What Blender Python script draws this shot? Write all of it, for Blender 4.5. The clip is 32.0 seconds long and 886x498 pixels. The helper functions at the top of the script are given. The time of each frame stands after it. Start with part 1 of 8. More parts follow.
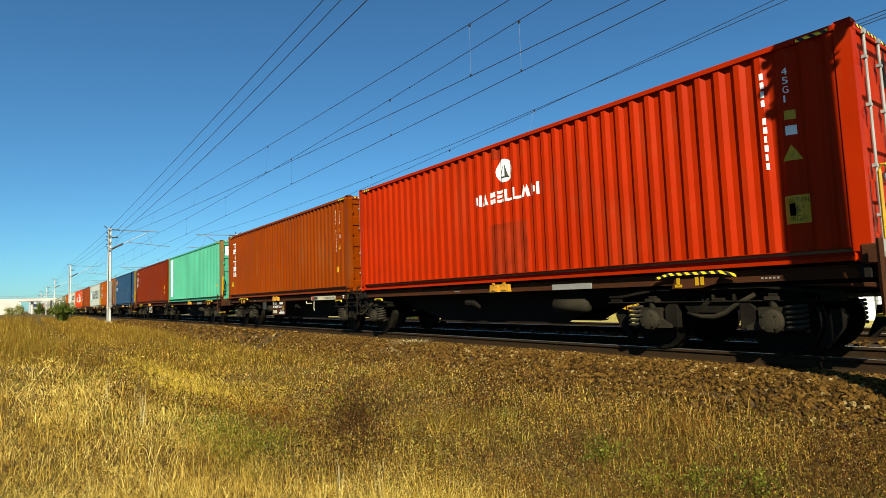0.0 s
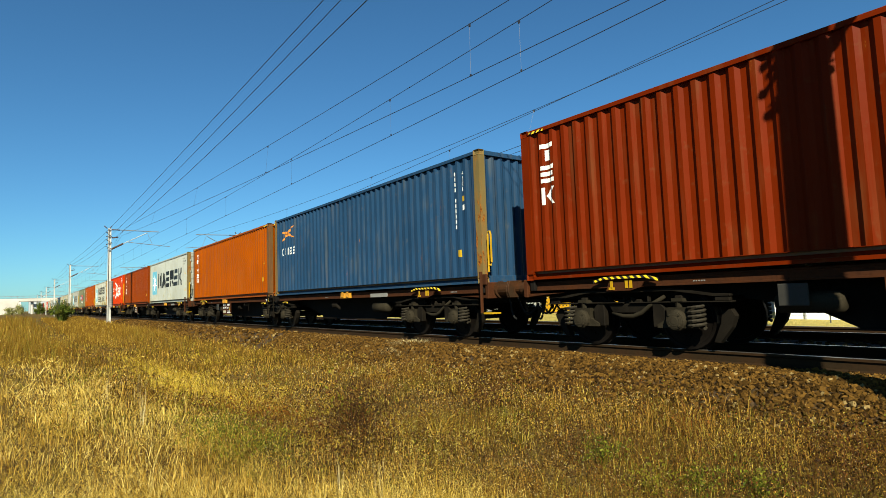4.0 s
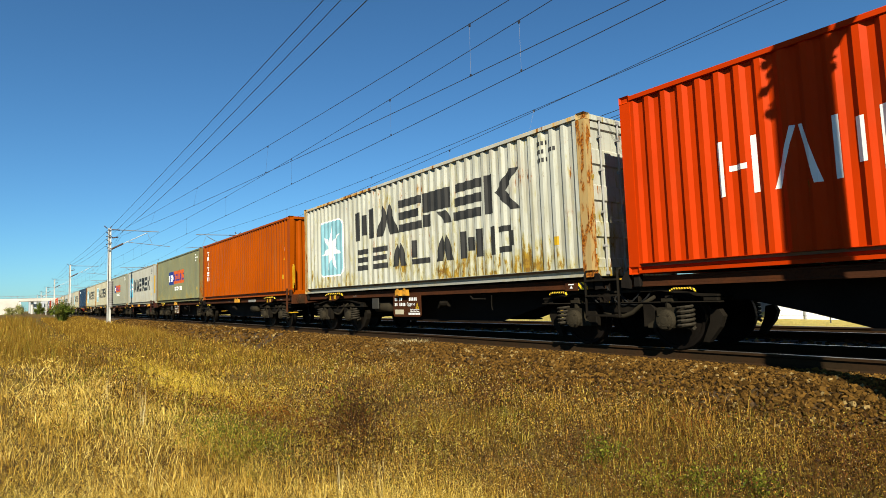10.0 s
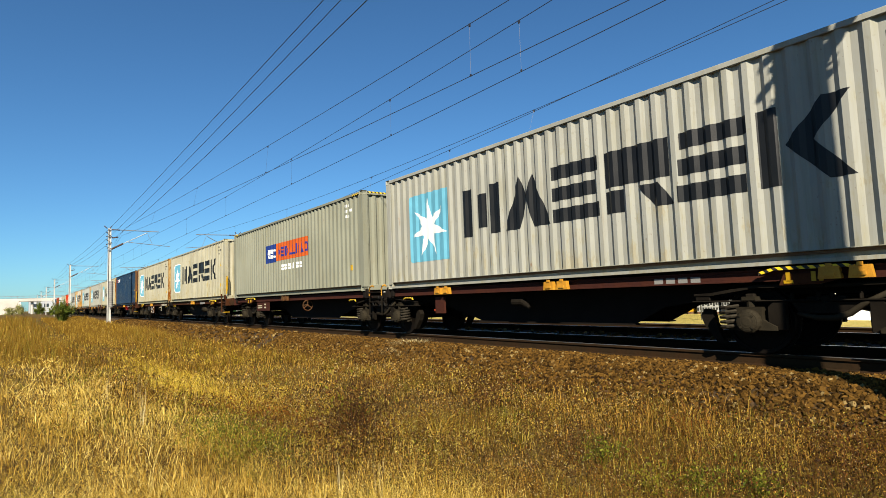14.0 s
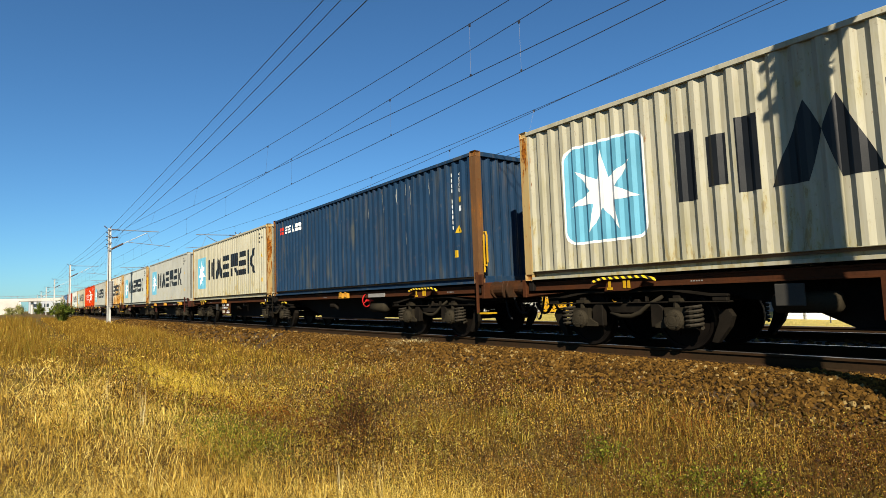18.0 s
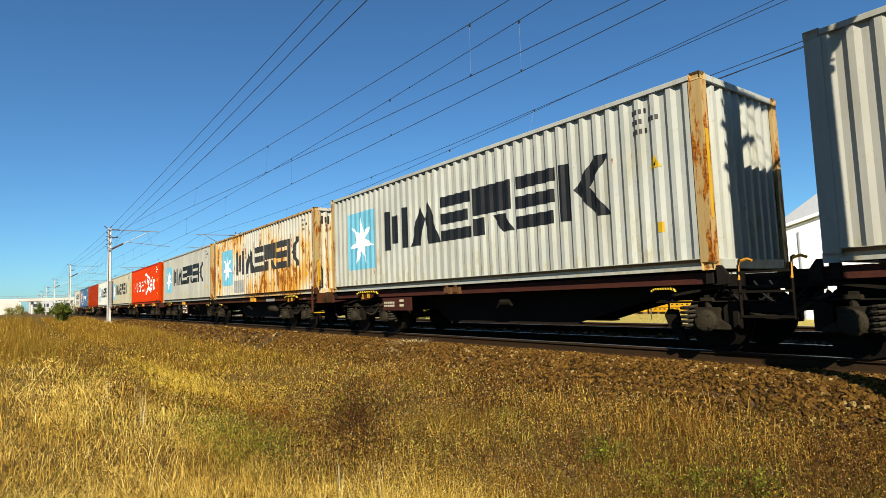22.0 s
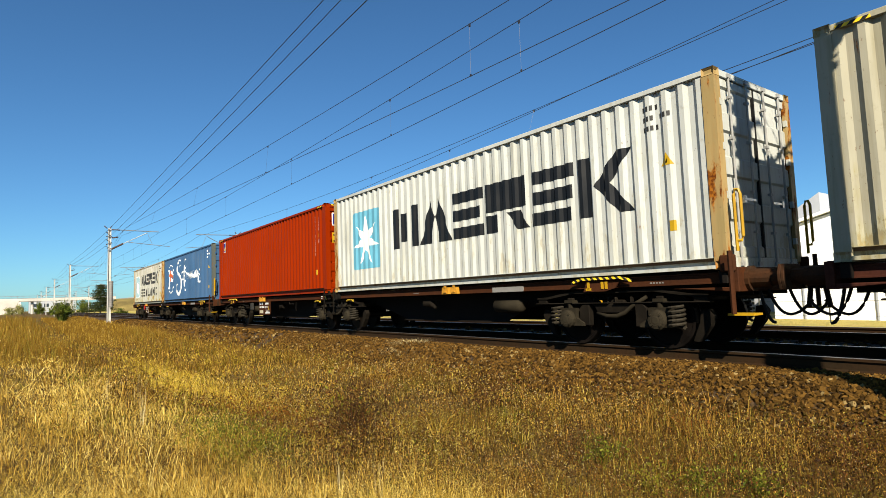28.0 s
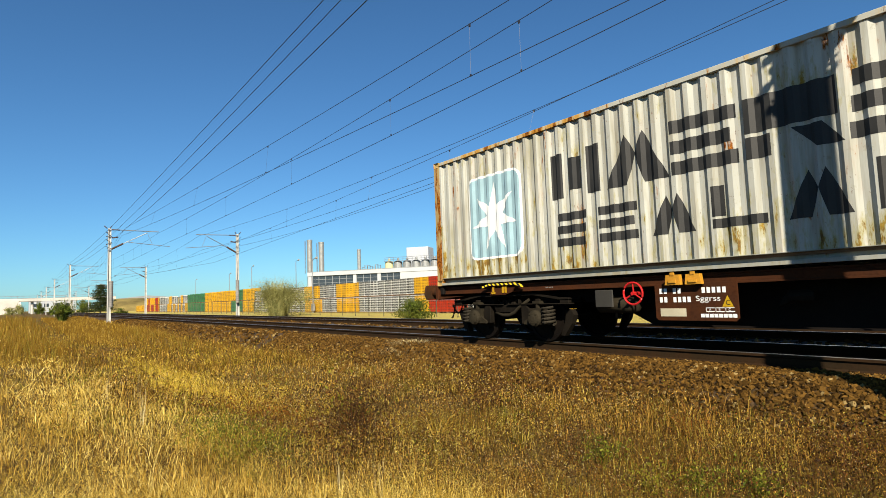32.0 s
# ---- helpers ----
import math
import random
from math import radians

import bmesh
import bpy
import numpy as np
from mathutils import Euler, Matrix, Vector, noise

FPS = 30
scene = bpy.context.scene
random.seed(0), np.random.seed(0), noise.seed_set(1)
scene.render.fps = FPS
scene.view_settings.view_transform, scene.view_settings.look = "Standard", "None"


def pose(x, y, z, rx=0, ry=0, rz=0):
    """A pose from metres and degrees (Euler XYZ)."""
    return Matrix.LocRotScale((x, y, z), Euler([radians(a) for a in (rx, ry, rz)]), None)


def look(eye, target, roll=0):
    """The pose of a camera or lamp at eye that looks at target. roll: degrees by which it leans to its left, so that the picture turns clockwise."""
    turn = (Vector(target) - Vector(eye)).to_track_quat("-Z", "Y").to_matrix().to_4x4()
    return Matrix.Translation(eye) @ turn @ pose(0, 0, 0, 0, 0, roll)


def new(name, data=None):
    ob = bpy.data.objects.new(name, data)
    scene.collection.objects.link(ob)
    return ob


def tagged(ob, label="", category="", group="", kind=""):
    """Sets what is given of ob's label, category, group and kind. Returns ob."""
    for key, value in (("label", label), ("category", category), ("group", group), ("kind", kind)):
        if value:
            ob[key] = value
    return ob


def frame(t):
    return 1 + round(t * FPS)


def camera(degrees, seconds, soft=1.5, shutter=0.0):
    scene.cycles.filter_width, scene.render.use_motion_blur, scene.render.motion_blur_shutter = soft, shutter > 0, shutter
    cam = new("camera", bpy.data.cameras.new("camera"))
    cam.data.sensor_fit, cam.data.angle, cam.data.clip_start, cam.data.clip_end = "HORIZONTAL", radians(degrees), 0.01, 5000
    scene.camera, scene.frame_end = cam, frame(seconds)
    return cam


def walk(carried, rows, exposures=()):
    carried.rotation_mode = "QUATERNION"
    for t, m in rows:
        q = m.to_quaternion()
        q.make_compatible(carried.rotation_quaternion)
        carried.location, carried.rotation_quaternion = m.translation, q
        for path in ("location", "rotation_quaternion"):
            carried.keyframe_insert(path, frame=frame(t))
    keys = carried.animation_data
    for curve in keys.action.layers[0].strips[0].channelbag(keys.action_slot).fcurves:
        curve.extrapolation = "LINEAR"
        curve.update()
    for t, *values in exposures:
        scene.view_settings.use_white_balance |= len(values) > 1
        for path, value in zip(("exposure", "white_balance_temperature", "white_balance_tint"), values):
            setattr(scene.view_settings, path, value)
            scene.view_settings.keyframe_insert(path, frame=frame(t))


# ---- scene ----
# World: x runs along the track in the train's direction, y away from the camera, z = 0 at the rail heads.
EYE = (0.0, -9.035, 0.95)
AIM = (EYE[0] - 7.9848, EYE[1] + 5.9616, EYE[2] + 0.8252)
cam = camera(76.01, 32.0, soft=0.8, shutter=0.0)
TONE = 1.25
WARM = [(0.0, TONE, 6650, 0.0), (8.2, TONE, 6650, 0.0), (10.0, TONE, 6650, 6.0), (12.5, TONE, 6650, 9.5), (32.0, TONE, 6650, 9.5)]
walk(cam, [(0.0, look(EYE, AIM, -2.075)), (32.0, look(EYE, AIM, -2.075))], WARM)

# ---- light ----
SUN_EL = radians(35.0)
SUN_DIR = Vector((0.804 * math.cos(SUN_EL), -0.595 * math.cos(SUN_EL), math.sin(SUN_EL)))
world = bpy.data.worlds.new("sky")
scene.world = world
world.use_nodes = True
wn = world.node_tree
wbg = wn.nodes["Background"]
sky = wn.nodes.new("ShaderNodeTexSky")
sky.sky_type = "NISHITA"
sky.sun_disc = False
sky.sun_elevation = SUN_EL
sky.sun_rotation = math.atan2(SUN_DIR.x, SUN_DIR.y)
sky.air_density = 0.9
sky.dust_density = 0.3
sky.ozone_density = 2.9
tint = wn.nodes.new("ShaderNodeMix")
tint.data_type, tint.blend_type = "RGBA", "MULTIPLY"
tint.inputs[0].default_value = 1.0
tint.inputs[7].default_value = (0.465, 0.82, 1.045, 1.0)
wn.links.new(sky.outputs[0], tint.inputs[6])
wn.links.new(tint.outputs[2], wbg.inputs[0])
wbg.inputs[1].default_value = 0.0484
sun = new("sun", bpy.data.lights.new("sun", "SUN"))
sun.data.energy = 5.0
sun.data.angle = radians(0.53)
sun.data.color = (1.0, 0.90, 0.74)
sun.matrix_world = look(SUN_DIR * 50, (0, 0, 0))


# ---- materials ----
class Nodes:
    """A principled material with a short way to add nodes."""

    def __init__(self, name, rough=0.6, metal=0.0):
        self.m = bpy.data.materials.new(name)
        self.m.use_nodes = True
        self.t = self.m.node_tree
        self.b = self.t.nodes["Principled BSDF"]
        self.b.inputs["Roughness"].default_value = rough
        self.b.inputs["Metallic"].default_value = metal
        self.b.inputs["Specular IOR Level"].default_value = 0.5 if metal else 0.22

    def node(self, kind, **k):
        n = self.t.nodes.new(kind)
        for key, v in k.items():
            n.inputs[key].default_value = v
        return n

    def link(self, a, b):
        self.t.links.new(a, b)

    def coords(self, scale=(1, 1, 1), source="Object"):
        tc = self.node("ShaderNodeTexCoord")
        mp = self.node("ShaderNodeMapping")
        mp.inputs["Scale"].default_value = scale
        self.link(tc.outputs[source], mp.inputs[0])
        return mp.outputs[0]

    def world_coords(self, scale=(1, 1, 1)):
        g = self.node("ShaderNodeNewGeometry")
        mp = self.node("ShaderNodeMapping")
        mp.inputs["Scale"].default_value = scale
        self.link(g.outputs["Position"], mp.inputs[0])
        return mp.outputs[0]

    def noise(self, vec, scale, detail=4.0, rough=0.55):
        n = self.node("ShaderNodeTexNoise", Scale=scale, Detail=detail, Roughness=rough)
        self.link(vec, n.inputs["Vector"])
        return n.outputs["Fac"]

    def ramp(self, fac, lo, hi, a=0.0, b=1.0):
        n = self.node("ShaderNodeMapRange")
        for k, v in ((1, lo), (2, hi), (3, a), (4, b)):
            n.inputs[k].default_value = v
        self.link(fac, n.inputs[0])
        return n.outputs[0]

    def math(self, op, a, b):
        n = self.t.nodes.new("ShaderNodeMath")
        n.operation = op
        for i, v in enumerate((a, b)):
            if isinstance(v, (int, float)):
                n.inputs[i].default_value = v
            else:
                self.link(v, n.inputs[i])
        return n.outputs[0]

    def mix(self, fac, a, b, kind="MIX"):
        n = self.t.nodes.new("ShaderNodeMix")
        n.data_type, n.blend_type = "RGBA", kind
        for i, v in ((0, fac), (6, a), (7, b)):
            if isinstance(v, (int, float)):
                n.inputs[i].default_value = v
            elif isinstance(v, tuple):
                n.inputs[i].default_value = (*v[:3], 1)
            else:
                self.link(v, n.inputs[i])
        return n.outputs[2]

    def color(self, c):
        if isinstance(c, tuple):
            self.b.inputs["Base Color"].default_value = (*c[:3], 1)
        else:
            self.link(c, self.b.inputs["Base Color"])
        return self

    def bump(self, h, strength=0.2, dist=0.01):
        n = self.node("ShaderNodeBump", Strength=strength, Distance=dist)
        self.link(h, n.inputs["Height"])
        self.link(n.outputs[0], self.b.inputs["Normal"])
        return self

    def rough(self, r):
        self.link(r, self.b.inputs["Roughness"])
        return self


BASE_GAIN = 0.58  # scales base colours down against the raised exposure, so shade reads deeper


def shade(c, k):
    return tuple(min(1.0, v * k) for v in c)


def plain(name, c, rough=0.6, metal=0.0, vary=0.25, scale=6.0, bump=0.15, base_gain=BASE_GAIN):
    """A surface with coarse stains and a fine grain."""
    c = shade(c, base_gain)
    n = Nodes(name, rough, metal)
    v = n.coords()
    big, fine = n.noise(v, scale * 0.3), n.noise(v, scale * 9)
    col = n.mix(n.ramp(big, 0.35, 0.7), shade(c, 1 - vary), shade(c, 1 + vary))
    col = n.mix(n.ramp(fine, 0.4, 0.75, 0, 0.5), col, shade(c, 1 - 1.4 * vary))
    n.color(col).bump(fine, bump, 0.005)
    n.rough(n.ramp(big, 0.3, 0.7, rough * 0.85, min(1, rough * 1.15)))
    return n.m


RUST = (0.085, 0.024, 0.005)
RUST_LIGHT = (0.28, 0.10, 0.012)


def paint(name, c, rust=0.15, dirt=0.35, fade=0.12, rough=0.42, lichen=0.0):
    """Weathered container paint: fading, rain streaks, grime and rust blooms that run downwards."""
    c = shade(c, BASE_GAIN)
    n = Nodes(name, rough)
    n.b.inputs["Specular IOR Level"].default_value = 0.03
    v = n.coords()
    up = n.node("ShaderNodeSeparateXYZ")
    n.link(v, up.inputs[0])
    info = n.node("ShaderNodeObjectInfo")
    off = n.node("ShaderNodeVectorMath")
    off.operation = "ADD"
    n.link(v, off.inputs[0])
    sc = n.math("MULTIPLY", info.outputs["Random"], 37.0)
    n.link(sc, off.inputs[1])
    v = off.outputs[0]

    def stretched(sx, sz):
        m = n.node("ShaderNodeMapping")
        m.inputs["Scale"].default_value = (sx, sx, sz)
        n.link(v, m.inputs[0])
        return m.outputs[0]

    wash = n.noise(v, 0.55, 3)
    col = n.mix(n.ramp(wash, 0.3, 0.7), shade(c, 1 - fade), shade(c, 1 + fade))
    streak = n.noise(stretched(9, 0.55), 1.0, 5, 0.6)
    grime = tuple(0.35 * x + 0.65 * y for x, y in zip(c, (0.12, 0.095, 0.042)))
    col = n.mix(n.ramp(streak, 0.62 - 0.2 * dirt, 0.82 - 0.12 * dirt, 0, dirt), col, grime)
    spots = n.noise(v, 7, 6, 0.65)
    col = n.mix(n.ramp(spots, 0.60, 0.72, 0, dirt * 0.8), col, grime)
    # greenish rain stains, then small chips down to rusty steel
    stain = n.math("ADD", n.math("MULTIPLY", n.noise(stretched(5.5, 0.4), 1.0, 4, 0.6), 0.6), n.math("MULTIPLY", n.noise(v, 0.8, 3), 0.4))
    col = n.mix(n.ramp(stain, 0.53, 0.64, 0, 0.75 * dirt), col, tuple(0.3 * a + 0.7 * b for a, b in zip(c, (0.13, 0.115, 0.045))))
    chip = n.noise(stretched(26, 14), 1.0, 3, 0.6)
    col = n.mix(n.ramp(chip, 0.68, 0.71, 0, 0.55 * min(1, dirt + rust)), col, RUST)
    lim = 0.665 - 0.165 * rust
    r1 = n.noise(stretched(3.2, 0.8), 1.0, 8, 0.68)
    r2 = n.noise(stretched(13, 3.0), 1.0, 6, 0.62)
    rr = n.math("ADD", n.math("MULTIPLY", r1, 0.62), n.math("MULTIPLY", r2, 0.38))
    mask = n.ramp(rr, lim, lim + 0.035)
    halo = n.ramp(rr, lim - 0.07, lim + 0.02, 0, 0.42 * min(1, rust * 1.6))
    col = n.mix(halo, col, tuple(0.5 * a + 0.5 * b for a, b in zip(RUST_LIGHT, c)))
    rusty = n.mix(n.ramp(n.noise(v, 24, 4), 0.4, 0.65), RUST, RUST_LIGHT)
    col = n.mix(mask, col, rusty)
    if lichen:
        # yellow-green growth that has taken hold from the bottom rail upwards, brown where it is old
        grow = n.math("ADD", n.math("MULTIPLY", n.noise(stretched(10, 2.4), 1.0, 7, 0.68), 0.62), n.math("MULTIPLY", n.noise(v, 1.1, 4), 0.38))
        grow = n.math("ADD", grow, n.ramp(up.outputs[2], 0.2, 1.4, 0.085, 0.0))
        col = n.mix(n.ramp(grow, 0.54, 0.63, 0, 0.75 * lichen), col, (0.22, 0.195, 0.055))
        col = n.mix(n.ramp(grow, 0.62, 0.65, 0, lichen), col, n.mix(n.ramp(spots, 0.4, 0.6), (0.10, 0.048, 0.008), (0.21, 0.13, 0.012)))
    n.color(col)
    n.rough(n.math("ADD", n.ramp(wash, 0.3, 0.7, rough - 0.06, rough + 0.1), n.math("MULTIPLY", mask, 0.4)))
    n.bump(n.math("ADD", n.noise(v, 2.2, 2), n.math("MULTIPLY", mask, 0.3)), 0.25, 0.02)
    return n.m


def rusted_paint(name, c):
    """White paint broken by rust: yellow-orange run-off below dark blooms."""
    n = Nodes(name, 0.55)
    n.b.inputs["Specular IOR Level"].default_value = 0.08
    v = n.coords()

    def field(sx, sz, detail, rough):
        m = n.node("ShaderNodeMapping")
        m.inputs["Scale"].default_value = (sx, sx, sz)
        n.link(v, m.inputs[0])
        return n.noise(m.outputs[0], 1.0, detail, rough)

    patch, runs, bloom, grain = field(0.35, 0.5, 3, 0.5), field(7.5, 0.45, 5, 0.6), field(5.5, 1.5, 6, 0.68), n.noise(v, 30, 4)
    wet = n.math("ADD", n.math("MULTIPLY", patch, 0.55), n.math("MULTIPLY", runs, 0.5))
    col = n.mix(n.ramp(n.noise(v, 1.2, 4), 0.35, 0.7), c, shade(c, 0.82))
    col = n.mix(n.ramp(wet, 0.475, 0.575, 0, 0.8), col, (0.41, 0.25, 0.045))
    col = n.mix(n.ramp(wet, 0.535, 0.635, 0, 0.9), col, (0.31, 0.135, 0.011))
    heart = n.math("ADD", n.math("MULTIPLY", bloom, 0.6), n.math("MULTIPLY", wet, 0.42))
    dark = n.ramp(heart, 0.55, 0.58)
    col = n.mix(dark, col, n.mix(n.ramp(grain, 0.4, 0.62), (0.080, 0.024, 0.005), (0.20, 0.072, 0.008)))
    n.color(col)
    n.rough(n.ramp(dark, 0, 1, 0.5, 0.9))
    return n.bump(n.math("ADD", n.noise(v, 2.2, 2), n.math("MULTIPLY", dark, 0.4)), 0.25, 0.02).m


def stripes_material(name, scale):
    n = Nodes(name, 0.5)
    v = n.coords()
    w = n.node("ShaderNodeTexWave", Scale=scale, Distortion=0.0)
    w.bands_direction = "DIAGONAL"
    n.link(v, w.inputs[0])
    col = n.mix(n.ramp(w.outputs["Fac"], 0.48, 0.52), (0.012, 0.012, 0.012), (0.72, 0.47, 0.02))
    wear = n.noise(v, 18, 4)
    return n.color(n.mix(n.ramp(wear, 0.56, 0.7, 0, 0.8), col, (0.09, 0.06, 0.03))).m


def rusty_steel(name, c, rough=0.7, spread=0.5):
    n = Nodes(name, rough, 0.0)
    v = n.coords()
    a, b = n.noise(v, 3.0, 6, 0.65), n.noise(v, 26, 4)
    col = n.mix(n.ramp(a, 0.42, 0.68, 0, spread), c, RUST)
    col = n.mix(n.ramp(b, 0.5, 0.75, 0, 0.6), col, shade(c, 0.45))
    return n.color(col).bump(b, 0.3, 0.006).m


# underframe tones set near black: shade below the containers is in their colour
M_DARK = plain("undercarriage_shade_dark", (0.016, 0.013, 0.011), 0.75, vary=0.4)
M_BOGIE = plain("bogie_dust_and_shade", (0.015, 0.012, 0.0085), 0.8, vary=0.45)
M_AXLE = plain("dusty_axle_box", (0.034, 0.028, 0.018), 0.8, vary=0.4)
M_FRAME = rusty_steel("wagon_brown", (0.036, 0.0135, 0.0062), 0.75, 0.3)
M_FRAME2 = rusty_steel("wagon_purple_brown", (0.036, 0.0125, 0.0095), 0.7, 0.2)
M_BUFFER = rusty_steel("buffer_brown", (0.024, 0.014, 0.008), 0.6, 0.3)
M_RUSTY = rusty_steel("rusty_iron", (0.075, 0.040, 0.018), 0.8, 0.5)
M_STEEL = plain("bright_steel", (0.55, 0.54, 0.52), 0.28, 1.0, vary=0.12)
M_RODS = plain("galvanised_lock_rod", (0.42, 0.42, 0.40), 0.5, vary=0.2)
M_WHEEL = plain("wheel_steel", (0.014, 0.011, 0.009), 0.6, 0.3, vary=0.4)
M_SPRING = plain("spring_steel", (0.045, 0.038, 0.027), 0.7, vary=0.4)
M_RUBBER = plain("hose_rubber", (0.02, 0.02, 0.02), 0.65, vary=0.2)
M_YELLOW = plain("yellow_enamel", (0.58, 0.33, 0.01), 0.45, vary=0.18)
M_ORANGE = plain("worn_orange_enamel", (0.70, 0.33, 0.03), 0.55, vary=0.3)
M_REDWHEEL = plain("red_enamel", (0.6, 0.02, 0.02), 0.4, vary=0.15)
M_WHITE = plain("white_lettering", (0.80, 0.82, 0.80), 0.5, vary=0.08, base_gain=0.74)
M_BLACK = plain("black_lettering", (0.012, 0.013, 0.014), 0.4, vary=0.2)
M_DUSTBLACK = plain("faded_black_lettering", (0.035, 0.035, 0.033), 0.55, vary=0.3)
M_GRILLE = plain("dark_grille", (0.05, 0.047, 0.04), 0.7, vary=0.3)
M_GREYPL = plain("grey_plate", (0.30, 0.29, 0.27), 0.6, vary=0.2)
M_CREAM = plain("cream_plate", (0.62, 0.56, 0.40), 0.55, vary=0.15)
M_LOGOBLUE = plain("light_blue_panel", (0.14, 0.44, 0.60), 0.5, vary=0.1)
M_NAVY = plain("navy_panel", (0.015, 0.04, 0.22), 0.45, vary=0.15)
M_ORPANEL = plain("orange_panel", (0.56, 0.10, 0.012), 0.45, vary=0.12)
M_DEEPBLUE = plain("deep_blue_lettering", (0.02, 0.03, 0.25), 0.45, vary=0.15)
M_TEAL = plain("teal_lettering", (0.01, 0.10, 0.22), 0.45, vary=0.15)
M_REDMARK = plain("red_lettering", (0.62, 0.035, 0.015), 0.45, vary=0.12)
M_ORMARK = plain("orange_mark", (0.75, 0.28, 0.05), 0.45, vary=0.12)
M_SIGNYEL = plain("yellow_sign", (0.62, 0.38, 0.012), 0.45, vary=0.12)
M_PATCH = plain("worn_red_patch", (0.33, 0.026, 0.004), 0.7, vary=0.25)
M_GREYPATCH = plain("bare_grey_patch", (0.33, 0.33, 0.31), 0.6, vary=0.2)
M_PALEBLUE = plain("faded_blue_panel", (0.36, 0.55, 0.62), 0.55, vary=0.15)
M_FADEBLUE = plain("weathered_blue_panel", (0.25, 0.51, 0.60), 0.55, vary=0.18)
M_STRIPES = stripes_material("hazard_stripes", 5.0)
M_FLOORWOOD = plain("plywood_floor", (0.22, 0.13, 0.07), 0.8)
M_CONCRETE = plain("concrete", (0.42, 0.40, 0.36), 0.85, vary=0.2)
M_MAST = plain("weathered_mast_paint", (0.74, 0.73, 0.68), 0.8, vary=0.2, scale=3)
M_GALV = plain("galvanised_steel", (0.42, 0.43, 0.44), 0.45, 0.7, vary=0.15)
M_WIRE = plain("copper_wire_dark", (0.03, 0.035, 0.05), 0.5, 0.2, vary=0.1)
M_INSUL = plain("brown_insulator", (0.10, 0.06, 0.045), 0.25, vary=0.2)


def ballast_material():
    n = Nodes("ballast", 0.9)
    v = n.world_coords()
    vo = n.node("ShaderNodeTexVoronoi", Scale=15.0)
    n.link(v, vo.inputs["Vector"])
    sep = n.node("ShaderNodeSeparateColor")
    n.link(vo.outputs["Color"], sep.inputs[0])
    col = n.mix(sep.outputs[0], (0.010, 0.006, 0.0016), (0.045, 0.025, 0.006))
    col = n.mix(n.ramp(vo.outputs["Distance"], 0.45, 0.75, 0, 0.85), col, (0.03, 0.02, 0.012))
    col = n.mix(n.ramp(n.noise(v, 0.7), 0.4, 0.7, 0, 0.5), col, (0.11, 0.056, 0.018))
    # near-black bands along both tracks paint the shade under the train into the bed
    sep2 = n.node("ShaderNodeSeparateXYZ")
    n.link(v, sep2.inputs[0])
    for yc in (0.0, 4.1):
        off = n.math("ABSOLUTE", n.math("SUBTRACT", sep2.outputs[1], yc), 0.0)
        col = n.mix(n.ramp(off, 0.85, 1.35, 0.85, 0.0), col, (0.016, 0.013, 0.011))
    return n.color(col).bump(n.math("SUBTRACT", 1.0, vo.outputs["Distance"]), 1.0, 0.05).m


def stone_material():
    n = Nodes("ballast_stone", 0.88)
    g = n.node("ShaderNodeNewGeometry")
    r = g.outputs["Random Per Island"]
    v = n.world_coords()
    col = n.mix(r, (0.010, 0.005, 0.0011), (0.122, 0.0625, 0.0122))
    col = n.mix(n.ramp(r, 0.955, 0.96), col, (0.20, 0.14, 0.055))
    f = n.noise(v, 60, 4)
    col = n.mix(n.ramp(f, 0.45, 0.7, 0, 0.5), col, (0.03, 0.017, 0.006))
    return n.color(col).bump(f, 0.6, 0.012).m


def soil_material():
    n = Nodes("dry_soil", 0.95)
    v = n.world_coords()
    a, b, c = n.noise(v, 0.25, 5), n.noise(v, 4.0, 6, 0.7), n.noise(v, 22, 4, 0.7)
    col = n.mix(n.ramp(a, 0.4, 0.62), (0.068, 0.040, 0.005), (0.100, 0.063, 0.0086))
    col = n.mix(n.ramp(b, 0.42, 0.68, 0, 0.7), col, (0.040, 0.023, 0.0046))
    col = n.mix(n.ramp(c, 0.5, 0.75, 0, 0.6), col, (0.16, 0.105, 0.015))
    sep = n.node("ShaderNodeSeparateXYZ")
    n.link(v, sep.inputs[0])
    yard = n.mix(n.ramp(b, 0.4, 0.65), (0.36, 0.28, 0.07), (0.25, 0.22, 0.05))
    col = n.mix(n.ramp(sep.outputs[1], 7.0, 9.0), col, yard)
    return n.color(col).bump(n.math("ADD", b, c), 0.9, 0.06).m


def blade_material(name, dark, mid, light, patch, patch_scale=0.35, green=0.0):
    """Dry stems: each island has a tint of its own, and the sward has broad patches."""
    dark, mid, light, patch = (shade(c, 0.86) for c in (dark, mid, light, patch))
    n = Nodes(name, 0.6)
    g = n.node("ShaderNodeNewGeometry")
    r = g.outputs["Random Per Island"]
    v = n.world_coords()
    col = n.mix(n.ramp(r, 0.0, 0.55), dark, mid)
    col = n.mix(n.ramp(r, 0.55, 1.0), col, light)
    col = n.mix(n.ramp(n.noise(v, patch_scale, 3), 0.47, 0.62, 0, 0.75), col, patch)
    if green:
        col = n.mix(n.ramp(n.noise(v, 0.9, 3), 0.58, 0.70, 0, green), col, (0.11, 0.125, 0.018))
    n.color(col)
    n.b.inputs["Specular IOR Level"].default_value = 0.06
    return n.m


